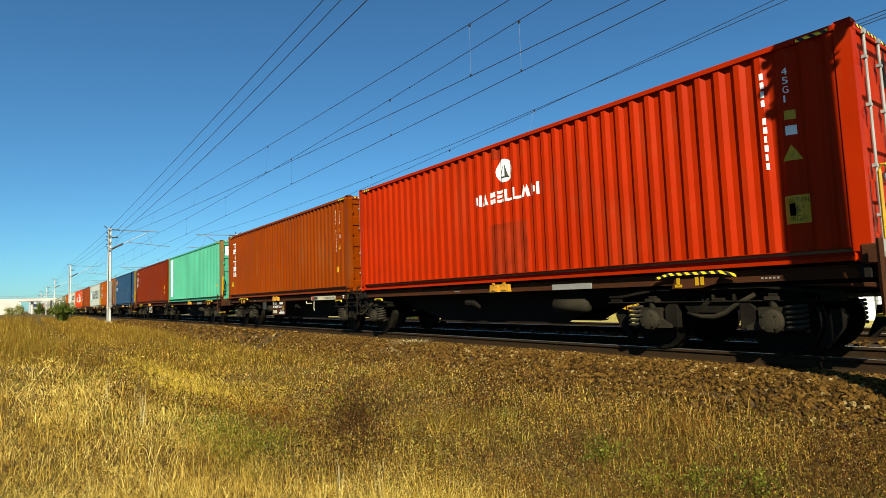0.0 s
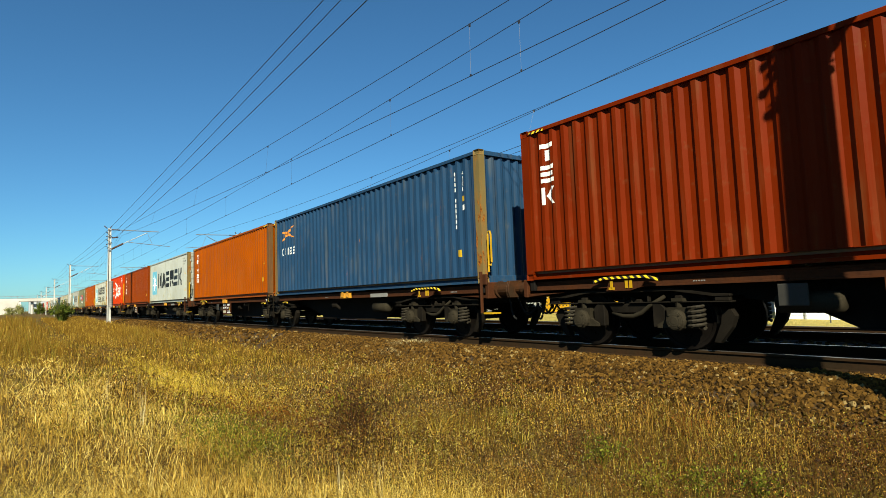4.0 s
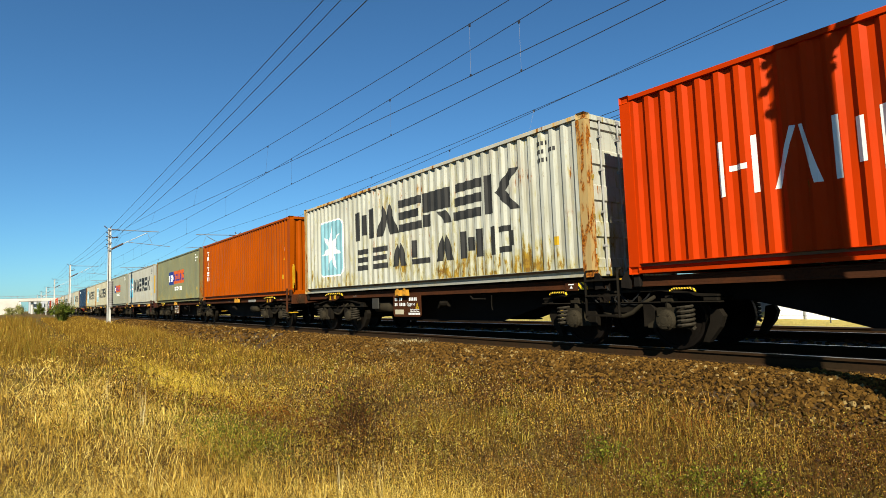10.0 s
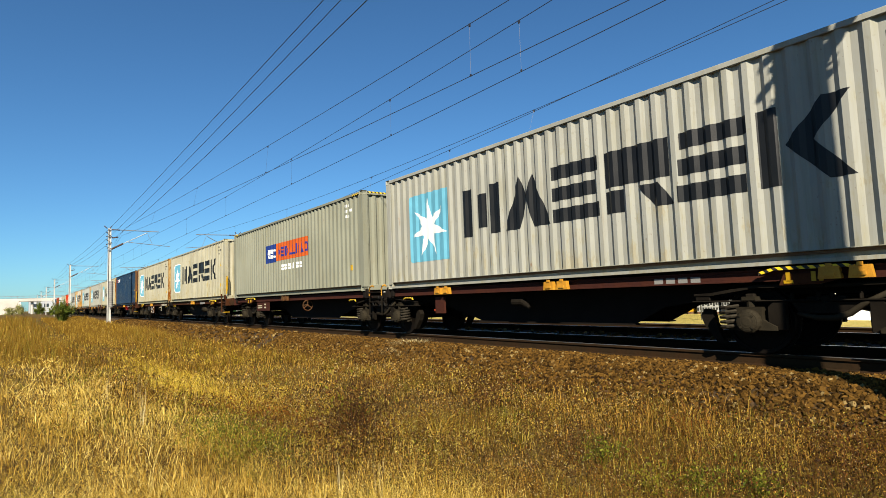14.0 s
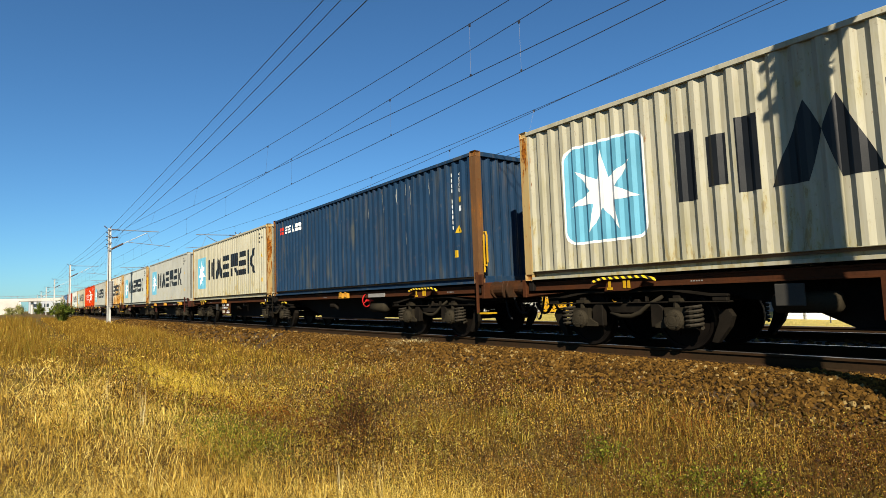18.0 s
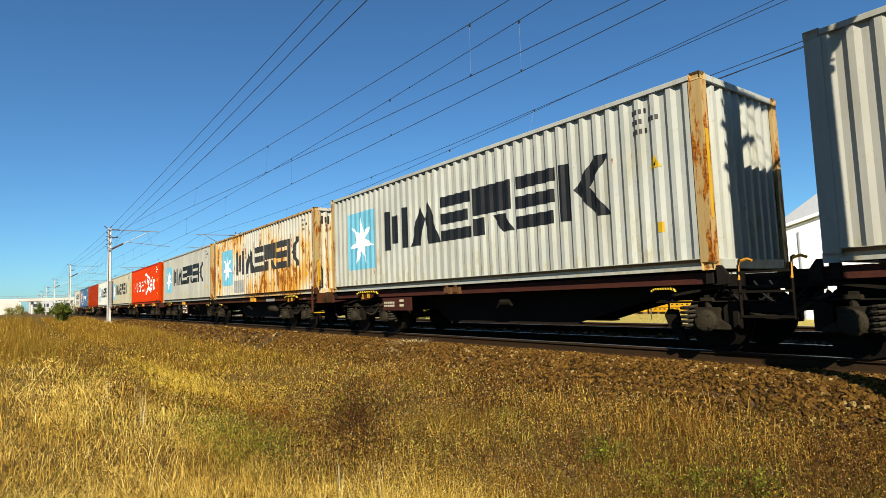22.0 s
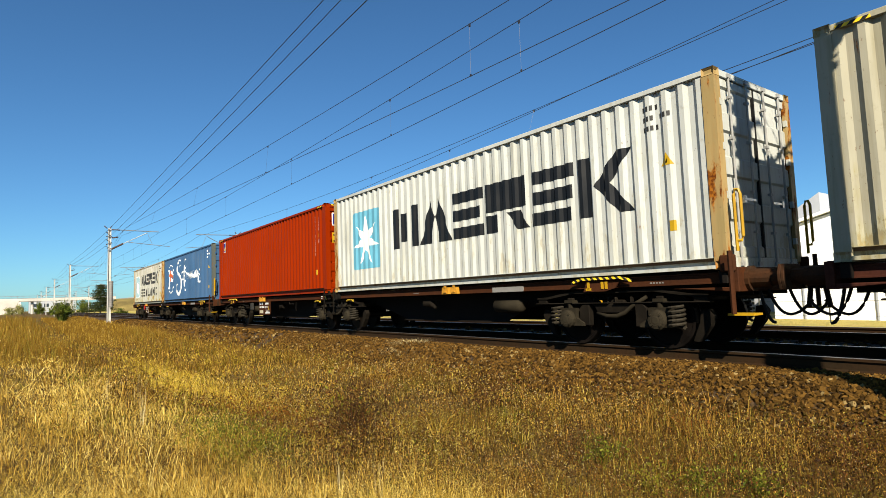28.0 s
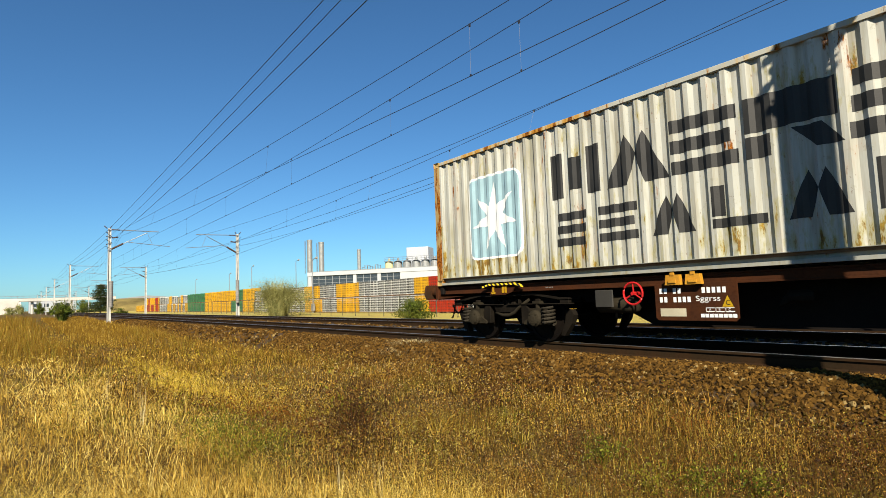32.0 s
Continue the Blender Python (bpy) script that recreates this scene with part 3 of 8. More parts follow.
def rect(u0, v0, u1, v1):
    return [(u0, v0), (u1, v0), (u1, v1), (u0, v1)]


# Plain stand-in shapes, in a unit cell, for painted words of which only size, colour and weight matter.
GLYPHS = {
    "1": [rect(0, 0, .25, 1), rect(.38, .15, .62, .85), rect(.75, 0, 1, 1)],
    "2": [[(0, 0), (.36, 0), (.5, .6), (.36, 1)], [(.64, 0), (1, 0), (.64, 1), (.5, .6)]],
    "3": [rect(0, 0, 1, .24), rect(0, .38, .92, .62), rect(0, .76, 1, 1)],
    "4": [rect(0, .42, .95, 1), rect(0, 0, .28, .36), [(.5, .36), (.74, 0), (1, 0), (.8, .36)]],
    "5": [rect(0, 0, .94, .24), rect(.03, .38, .97, .62), rect(.06, .76, 1, 1)],
    "6": [rect(0, 0, .24, 1), [(.3, .5), (.72, 1), (1, 1), (.6, .5)], [(.3, .5), (.6, .5), (1, 0), (.74, 0)]],
    "7": [rect(0, .28, .24, 1), rect(0, 0, 1, .22)],
    "8": [rect(0, 0, .24, 1), rect(.76, 0, 1, 1), rect(.38, .25, .62, .75)],
    "9": [rect(0, 0, .24, 1), rect(.34, .05, .9, .25), rect(.34, .75, .9, .95), rect(.76, .25, 1, .75)],
    "i": [rect(.35, 0, .65, 1)],
    "-": [rect(0, .74, 1, 1), rect(.32, 0, .68, .62)],
    "t": [rect(0, 0, .13, 1), rect(.75, 0, .88, 1), rect(.24, .44, .66, .54)],
    "v": [[(0, 0), (.12, 0), (.5, 1), (.4, 1)], [(.78, 0), (.95, 0), (.62, 1), (.55, 1)]],
    "w": [rect(0, 0, .12, 1), rect(.4, .2, .55, .9), rect(.8, 0, .95, 1)],
    "q": [rect(0, 0, .18, 1), rect(.3, .55, .85, .68), rect(.3, .87, .8, 1), rect(.3, 0, .9, .13)],
    ".": [rect(.3, 0, .7, .2)],
    "#": [rect(0, 0, 1, .4), rect(0, .55, 1, 1)],
}


def blocks(s, u0, v0, u1, v1, gap=0.18, slant=0.0):
    """Plain bars for a painted word, from its size alone."""
    n = len(s)
    w = (u1 - u0) / (n + (n - 1) * gap)
    out = []
    for i, ch in enumerate(s):
        x = u0 + i * w * (1 + gap)
        for poly in GLYPHS[ch]:
            out.append([(x + a * w + slant * b * (v1 - v0), v0 + b * (v1 - v0)) for a, b in poly])
    return out


def stacked(s, u0, u1, v_top, v_bottom, gap=0.2):
    n = len(s)
    h = (v_top - v_bottom) / (n + (n - 1) * gap)
    out = []
    for i, ch in enumerate(s):
        z = v_top - i * h * (1 + gap) - h
        for poly in GLYPHS[ch]:
            out.append([(u0 + a * (u1 - u0), z + b * h) for a, b in poly])
    return out


def star(cu, cv, r, inner=0.42, n=7, turn=90, sq=1.0):
    pts = []
    for k in range(2 * n):
        a = radians(turn + 180 * k / n)
        q = r if k % 2 == 0 else r * inner
        pts.append((cu + q * math.cos(a) * sq, cv + q * math.sin(a)))
    return [pts[1::2]] + [[pts[i - 1], pts[i], pts[(i + 1) % (2 * n)]] for i in range(0, 2 * n, 2)]


def disc(cu, cv, r, n=18, sq=1.0):
    return [[(cu + r * sq * math.cos(2 * math.pi * k / n), cv + r * math.sin(2 * math.pi * k / n)) for k in range(n)]]


def ring(cu, cv, ra, rb, n=28, sq=1.0):
    out = []
    for k in range(n):
        a, b = 2 * math.pi * k / n, 2 * math.pi * (k + 1) / n
        out.append([(cu + sq * q * math.cos(t), cv + q * math.sin(t)) for q, t in ((ra, a), (rb, a), (rb, b), (ra, b))])
    return out


def stroke(pts, widths):
    """A painted brush stroke through pts."""
    out = []
    for i in range(len(pts) - 1):
        (x0, z0), (x1, z1) = pts[i], pts[i + 1]
        d = math.hypot(x1 - x0, z1 - z0) or 1
        nx, nz = -(z1 - z0) / d, (x1 - x0) / d
        a, b = widths[i] / 2, widths[i + 1] / 2
        out.append([(x0 - nx * a, z0 - nz * a), (x1 - nx * b, z1 - nz * b), (x1 + nx * b, z1 + nz * b), (x0 + nx * a, z0 + nz * a)])
    return out


def brush(pts, widths, n=6):
    """A smooth painted ribbon through pts that swells and thins."""
    P = [Vector((p[0], p[1])) for p in pts]
    line = []
    for i in range(len(P) - 1):
        p0, p1, p2, p3 = P[max(i - 1, 0)], P[i], P[i + 1], P[min(i + 2, len(P) - 1)]
        for k in range(n + (1 if i == len(P) - 2 else 0)):
            t = k / n
            q = 0.5 * (2 * p1 + (p2 - p0) * t + (2 * p0 - 5 * p1 + 4 * p2 - p3) * t * t + (3 * p1 - p0 - 3 * p2 + p3) * t ** 3)
            line.append((q, widths[i] + (widths[i + 1] - widths[i]) * t))
    rims = []
    for i, (q, w) in enumerate(line):
        d = (line[min(i + 1, len(line) - 1)][0] - line[max(i - 1, 0)][0]).normalized()
        side = Vector((-d.y, d.x)) * (w / 2)
        rims.append((tuple(q - side), tuple(q + side)))
    return [[a[0], b[0], b[1], a[1]] for a, b in zip(rims, rims[1:])]


def flourish(c):
    """A white painted flourish in place of a script word."""
    swash = brush([(-1.73, 2.17), (-1.47, 2.15), (-1.28, 2.29), (-1.28, 2.48), (-1.5, 2.57), (-1.85, 2.46), (-2.11, 2.22), (-2.17, 1.95), (-1.9, 1.75), (-1.51, 1.61), (-1.2, 1.42), (-1.05, 1.14), (-1.12, 0.85), (-1.37, 0.6), (-1.77, 0.47), (-2.14, 0.58), (-2.3, 0.82), (-2.2, 1.06), (-1.98, 1.16)],
                  [0.02, 0.04, 0.05, 0.06, 0.08, 0.1, 0.13, 0.15, 0.17, 0.2, 0.2, 0.18, 0.17, 0.19, 0.2, 0.16, 0.1, 0.06, 0.02])
    loop = brush([(-0.5, 1.78), (-0.68, 1.83), (-0.88, 1.7), (-1.0, 1.48), (-0.91, 1.31), (-0.71, 1.37), (-0.55, 1.6), (-0.62, 1.45), (-0.5, 1.33), (-0.29, 1.45), (-0.12, 1.7)], [0.06, 0.05, 0.07, 0.08, 0.08, 0.05, 0.05, 0.07, 0.07, 0.05, 0.03])
    tall = brush([(-0.12, 1.7), (0.12, 2.14), (0.13, 2.41), (0.05, 2.51), (-0.1, 2.35), (-0.24, 1.97), (-0.3, 1.52), (-0.26, 1.14), (-0.14, 0.84)], [0.03, 0.04, 0.05, 0.05, 0.06, 0.09, 0.12, 0.12, 0.1])
    tail = brush([(-0.14, 0.84), (0.01, 0.68), (0.13, 0.76), (0.13, 1.02), (0.02, 1.27), (-0.14, 1.41)], [0.1, 0.08, 0.06, 0.05, 0.04, 0.02])
    waves, x = [(-0.09, 1.47), (0.08, 1.81), (0.18, 1.36)], 0.34
    while x < 2.95:
        waves += [(x, 1.7), (x + 0.1, 1.64), (x + 0.12, 1.34)]
        x += 0.3
    wave = brush(waves, [0.03 + 0.07 * (i % 3 == 2) + 0.03 * (i % 3 == 1) for i in range(len(waves))], 4)
    curl = brush([(2.95, 1.35), (3.39, 1.71), (3.19, 1.6), (3.25, 1.46), (3.4, 1.44), (3.1, 1.3), (3.15, 1.06), (3.4, 1.04), (3.61, 1.26)], [0.03, 0.08, 0.1, 0.07, 0.05, 0.1, 0.12, 0.09, 0.03])
    for k, polys in enumerate((swash, loop, tall, tail, wave, curl)):
        vs, fs = on_side(polys, 0.003 + 0.0008 * k)
        ob = new("painted_stroke", sheet("painted_stroke", vs, fs, M_WHITE))
        ob.parent = c
        tagged(ob, "white painted brush flourish")


def letters(s, u0, v0, height, width=None):
    """Readable words with the built-in font, as triangles."""
    cu = bpy.data.curves.new("words", "FONT")
    cu.body = s
    cu.size = 1.0
    ob = bpy.data.objects.new("words", cu)
    scene.collection.objects.link(ob)
    dg = bpy.context.evaluated_depsgraph_get()
    me = ob.evaluated_get(dg).to_mesh()
    me.calc_loop_triangles()
    co = [v.co.copy() for v in me.vertices]
    tris = [[(co[i].x, co[i].y) for i in t.vertices] for t in me.loop_triangles]
    ob.evaluated_get(dg).to_mesh_clear()
    bpy.data.objects.remove(ob)
    bpy.data.curves.remove(cu)
    xs, ys = [p[0] for t in tris for p in t], [p[1] for t in tris for p in t]
    sy = height / (max(ys) - min(ys))
    sx = width / (max(xs) - min(xs)) if width else sy
    return [[(u0 + (p[0] - min(xs)) * sx, v0 + (p[1] - min(ys)) * sy) for p in t] for t in tris]


def code_bars(u, v_top, v_bottom, w=0.075, n=11, rs=3):
    """Upright column of plain marks in place of a serial code."""
    rr = random.Random(rs)
    h = (v_top - v_bottom) / n
    return [rect(u + 0.012 + rr.uniform(0, 0.008), v_top - (i + 0.72) * h, u + w - 0.016 - rr.uniform(0, 0.012), v_top - i * h) for i in range(n) if i not in (4,)]


def code_rows(u, v_top, rows=(4, 7, 4), w=0.055, h=0.1, step=0.16):
    out = []
    for j, n in enumerate(rows):
        for i in range(n):
            if n == 7 and i == 3:
                continue
            out.append(rect(u + i * w * 1.3, v_top - j * step - 0.8 * h, u + i * w * 1.3 + 0.75 * w, v_top - j * step))
    return out


CM = {}


def container_meshes():
    """All meshes that the containers share."""
    vs, fs = [], []
    z0, z1 = 0.165, HIGH - 0.085
    for x in X_BREAKS:
        y = -1.200 + corr_depth(x, C_START, PITCH, DEPTH)
        vs += [(x, y, z0), (x, y, z1)]
    fs = [(2 * i, 2 * i + 2, 2 * i + 3, 2 * i + 1) for i in range(len(X_BREAKS) - 1)]
    n = len(vs)
    vs += [(x, y + 0.004, z) for x, y, z in vs]
    fs += [tuple(i + n for i in f[::-1]) for f in fs]
    CM["side"] = sheet("side_panel", vs, fs, M_GREYPL)
    vs, fs = [], []
    for y in Y_BREAKS:
        x = 6.055 - corr_depth(y, -1.07, E_PITCH, E_DEPTH)
        vs += [(x, y, 0.16), (x, y, HIGH - 0.11)]
    fs = [(2 * i, 2 * i + 2, 2 * i + 3, 2 * i + 1) for i in range(len(Y_BREAKS) - 1)]
    n = len(vs)
    vs += [(x - 0.004, y, z) for x, y, z in vs]
    fs += [tuple(i + n for i in f[::-1]) for f in fs]
    CM["end"] = sheet("end_panel", vs, fs, M_GREYPL)
    bm = bmesh.new()
    box(bm, -5.92, 5.92, -1.219, -1.160, HIGH - 0.095, HIGH - 0.018)
    CM["top_rail"] = mesh_of("top_rail", finish(bm, 0.006), M_GREYPL)
    bm = bmesh.new()
    prism(bm, [(-1.219, 0.012), (-1.219, 0.062), (-1.10, 0.068), (-1.10, 0.158), (-1.210, 0.165), (-1.210, 0.172), (-1.085, 0.172), (-1.085, 0.012)], "x", -5.92, 5.92)
    CM["bottom_rail"] = mesh_of("bottom_rail", finish(bm), M_GREYPL)
    bm = bmesh.new()
    prism(bm, [(-6.092, -1.214), (-5.905, -1.214), (-5.905, -1.16), (-6.04, -1.10), (-6.04, -1.05), (-6.092, -1.05)], "z", 0.115, HIGH - 0.115)
    CM["post"] = mesh_of("corner_post", finish(bm), M_GREYPL)
    bm = bmesh.new()
    box(bm, -6.096, -5.918, -1.219, -1.057, 0.0, 0.118)
    bmesh.ops.recalc_face_normals(bm, faces=list(bm.faces))
    holes = [f for f in bm.faces if f.normal.y < -0.9 or f.normal.x < -0.9 or abs(f.normal.z) > 0.9]
    bmesh.ops.inset_individual(bm, faces=holes, thickness=0.034, depth=0.0)
    for f in holes:
        bmesh.ops.translate(bm, verts=list(f.verts), vec=-f.normal * 0.03)
    CM["casting"] = mesh_of("corner_casting", bm, M_GREYPL)
    bm = bmesh.new()
    box(bm, 5.98, 6.088, -1.05, 1.05, HIGH - 0.115, HIGH - 0.012)
    CM["header"] = mesh_of("header", finish(bm, 0.008), M_GREYPL)
    bm = bmesh.new()
    box(bm, 5.96, 6.088, -1.05, 1.05, 0.012, 0.165)
    CM["sill"] = mesh_of("door_sill", finish(bm, 0.008), M_GREYPL)
    bm = bmesh.new()
    k = 40
    for i in range(k):
        x0 = -5.9 + 11.8 * i / k
        box(bm, x0 + 0.02, x0 + 0.21, -1.12, 1.12, HIGH - 0.05, HIGH - 0.022)
    box(bm, -5.95, 5.95, -1.17, 1.17, HIGH - 0.06, HIGH - 0.04)
    CM["roof"] = mesh_of("roof", finish(bm), M_GREYPL)
    bm = bmesh.new()
    box(bm, -5.95, 5.95, -1.15, 1.15, 0.12, 0.17)
    CM["floor"] = mesh_of("floor", finish(bm), M_FLOORWOOD)
    bm = bmesh.new()
    for i in range(38):
        x0 = -5.8 + 11.6 * i / 37
        box(bm, x0 - 0.02, x0 + 0.02, -1.08, 1.08, 0.03, 0.118)
    CM["beams"] = mesh_of("floor_beam", finish(bm), M_DARK)
    # one door leaf, its pressed panels stepping in and out
    bm = bmesh.new()
    prof, z = [(6.062, 0.175)], 0.175
    for i in range(4):
        h = (HIGH - 0.13 - 0.175) / 4
        za = 0.175 + i * h
        prof += [(6.062, za + 0.14), (6.03, za + 0.17), (6.03, za + h - 0.14), (6.062, za + h - 0.11)]
    prof += [(6.062, HIGH - 0.13), (6.005, HIGH - 0.13), (6.005, 0.175)]
    prism(bm, prof, "y", 0.012, 1.045)
    CM["leaf"] = mesh_of("door_leaf", finish(bm), M_GREYPL)
    bm = bmesh.new()
    tube(bm, [(6.095, 0, 0.07), (6.095, 0, HIGH - 0.06)], 0.017, 8)
    for z in (0.075, HIGH - 0.075):
        box(bm, 6.065, 6.115, -0.045, 0.045, z - 0.03, z + 0.03)
    for z in (0.55, 1.15, 1.9, 2.5):
        box(bm, 6.062, 6.112, -0.04, 0.04, z - 0.02, z + 0.02)
    CM["rod"] = mesh_of("lock_rod", finish(bm), M_STEEL)
    bm = bmesh.new()
    box(bm, 6.105, 6.125, -0.02, 0.36, 1.0, 1.035)
    box(bm, 6.09, 6.13, 0.28, 0.34, 0.96, 1.07)
    CM["handle"] = mesh_of("lock_handle", finish(bm), M_STEEL)
    bm = bmesh.new()
    box(bm, 6.05, 6.098, 1.03, 1.09, -0.05, 0.05)
    CM["hinge"] = mesh_of("hinge", finish(bm), M_GREYPL)
    bm = bmesh.new()
    box(bm, 6.0, 6.07, -0.02, 0.02, 0.175, HIGH - 0.13)
    CM["gasket"] = mesh_of("door_gasket", finish(bm), M_RUBBER)
    bm = bmesh.new()
    box(bm, 5.50, 5.86, -1.2225, -1.219, HIGH - 0.092, HIGH - 0.05)
    CM["stripe_side"] = mesh_of("hazard_stripe", finish(bm), M_STRIPES)
    bm = bmesh.new()
    box(bm, 6.088, 6.0915, -1.04, -0.003, HIGH - 0.062, HIGH - 0.026)
    CM["stripe_end"] = mesh_of("hazard_stripe", finish(bm), M_STRIPES)
    bm = bmesh.new()
    box(bm, 6.092, 6.0945, -1.165, -1.09, 0.75, 2.05)
    CM["height_strip"] = mesh_of("height_strip", finish(bm), M_STRIPES)


container_meshes()
TURN = Matrix.Rotation(math.pi, 4, "Z")


def side_mark(name, polys, material, parent, label="", lift=0.003):
    vs, fs = on_side(polys, lift)
    ob = new(name, sheet(name, vs, fs, material))
    ob.parent = parent
    return tagged(ob, label, kind="stuff" if name in ("lettering", "address_marking") else "")


def end_mark(name, polys, material, parent, ribbed, label="", lift=0.003):
    vs, fs = on_end(polys, ribbed, lift)
    ob = new(name, sheet(name, vs, fs, material))
    ob.parent = parent
    return tagged(ob, label, kind="stuff" if name == "end_lettering" else "")


MARK_CACHE = {}


def cached_word(key, name, groups, material, parent, label=""):
    """A painted word as one part a shape."""
    for i, polys in enumerate(groups):
        for j, poly in enumerate(polys):
            cached_mark((*key, i, j), name, lambda: [poly], material, parent, label if i + j == 0 else "")


def each(s, *a, **k):
    """The shapes of blocks() one by one."""
    n, out = len(s), []
    for i, ch in enumerate(s):
        if a and len(a) >= 4:
            u0, v0, u1, v1 = a[:4]
            gap = a[4] if len(a) > 4 else 0.18
            w = (u1 - u0) / (n + (n - 1) * gap)
            x = u0 + i * w * (1 + gap)
            out.append([[(x + p * w, v0 + q * (v1 - v0)) for p, q in poly] for poly in GLYPHS[ch]])
    return out


def cached_mark(key, name, make, material, parent, label=""):
    if key not in MARK_CACHE:
        vs, fs = on_side(make())
        MARK_CACHE[key] = sheet(name, vs, fs, material)
    ob = shared(name, MARK_CACHE[key], parent, None, material, label)
    return tagged(ob, kind="stuff") if name in ("serial_marking", "type_code", "caution_lettering", "lettering") else ob


def container(body, post, door_right, label, striped=False):
    """One forty-foot high-cube box. door_right: the doors face the train's head; striped: warning stripes on its upper edges."""
    c = tagged(new("shipping_container"), label, "container", "containers on the train")
    I4 = Matrix.Identity(4)
    shared("side_panel", CM["side"], c, I4, body)
    shared("side_panel", CM["side"], c, TURN, body)
    shared("end_panel", CM["end"], c, TURN if door_right else I4, body)
    for m in (I4, TURN):
        shared("top_rail", CM["top_rail"], c, m, P_RUSTY if body in (P_WHITE, P_DIRTY) else post if body is P_RUSTY else body)
        shared("bottom_rail", CM["bottom_rail"], c, m, P_GREY if body in (P_WHITE, P_DIRTY) else body)
        shared("header", CM["header"], c, m, body)
        shared("door_sill", CM["sill"], c, m, body)
    shared("roof", CM["roof"], c, I4, body)
    shared("floor", CM["floor"], c, I4)
    tagged(shared("floor_beam", CM["beams"], c), kind="stuff")
    up = Matrix.Translation((0, 0, HIGH - 0.118))
    mx, my = Matrix.Diagonal((-1, 1, 1, 1)), Matrix.Diagonal((1, -1, 1, 1))
    for m in (I4, mx, my, mx @ my):
        shared("corner_post", CM["post"], c, m, post)
        shared("corner_casting", CM["casting"], c, m, post)
        shared("corner_casting", CM["casting"], c, up @ m, post)
    dm = I4 if door_right else TURN
    for s, rods in ((1, (0.28, 0.8)), (-1, (0.28, 0.8))):
        leaf = shared("door_leaf", CM["leaf"], c, dm @ Matrix.Diagonal((1, s, 1, 1)), body)
        for r in rods:
            shared("lock_rod", CM["rod"], leaf, Matrix.Translation((0, r, 0)), M_RODS)
        shared("lock_handle", CM["handle"], leaf, Matrix.Translation((0, 0.3, 0)))
        for z in (0.45, 1.05, 1.75, 2.4):
            shared("hinge", CM["hinge"], leaf, Matrix.Translation((0, 0, z)), body)
    shared("door_gasket", CM["gasket"], c, dm)
    if striped:
        for m in (I4, mx):
            shared("hazard_stripe", CM["stripe_side"], c, m)
        shared("hazard_stripe", CM["stripe_end"], c, I4)
        shared("hazard_stripe", CM["stripe_end"], c, my)
    return c


def warning_triangle(u, v, s, c):
    cached_mark(("tri", u, v, s), "warning_sign", lambda: [[(u - s, v - s * 0.8), (u + s, v - s * 0.8), (u, v + s)]], M_SIGNYEL, c, "yellow triangular warning sticker")
    cached_mark(("trib", u, v, s), "warning_mark", lambda: [[(u - s * 0.22, v - s * 0.5), (u + s * 0.1, v - s * 0.5), (u + s * 0.25, v + s * 0.35)]], M_BLACK, c)


def serial(c, mat, style="column", seed=3, du=0.0):
    if style == "column":
        cached_mark(("ser", seed, mat.name, du), "serial_marking", lambda: code_bars(5.14 + du, 2.56, 1.23, rs=seed), mat, c)
        cached_mark(("typ", mat.name, du), "type_code", lambda: [p for i, ch in enumerate("45G1") for p in letters(ch, 5.43 + du, 2.45 - 0.12 * i, 0.09, 0.022 if ch == "1" else 0.06)], mat, c)
        cached_mark(("plate", mat.name, du), "data_plate", lambda: [rect(5.42 + du, 1.66, 5.54 + du, 1.78)], mat, c)
        cached_mark(("plate", "yellow", du), "data_plate", lambda: [rect(5.42 + du, 1.86, 5.54 + du, 1.98)], M_SIGNYEL, c)
    else:
        cached_mark(("rows", mat.name), "serial_marking", lambda: code_rows(4.9, 2.62), mat, c)
    cached_mark(("yl",), "yellow_label", lambda: [rect(5.26, 0.62, 5.36, 0.78)], M_SIGNYEL, c)


def caution(c, u, v, k=1.0):
    """A square height warning; k shrinks it."""
    cached_mark(("cau", u, v), "caution_sign", lambda: [rect(u, v, u + 0.29 * k, v + 0.36 * k)], M_SIGNYEL, c, "yellow caution height sticker")
    cached_mark(("caut", u, v), "caution_lettering", lambda: (letters("CAUTION", u + 0.02 * k, v + 0.26 * k, 0.07 * k, 0.25 * k) + letters("9'6\"", u + 0.06 * k, v + 0.14 * k, 0.08 * k, 0.15 * k) + letters("HIGH", u + 0.05 * k, v + 0.03 * k, 0.07 * k, 0.19 * k)), M_BLACK, c)


def rounded(u0, v0, u1, v1, r, n=5):
    """Outline of a rectangle with round corners."""
    out = []
    for cx, cy, a0 in ((u1 - r, v0 + r, -90), (u1 - r, v1 - r, 0), (u0 + r, v1 - r, 90), (u0 + r, v0 + r, 180)):
        for k in range(n + 1):
            a = radians(a0 + 90 * k / n)
            out.append((cx + r * math.cos(a), cy + r * math.sin(a)))
    return out


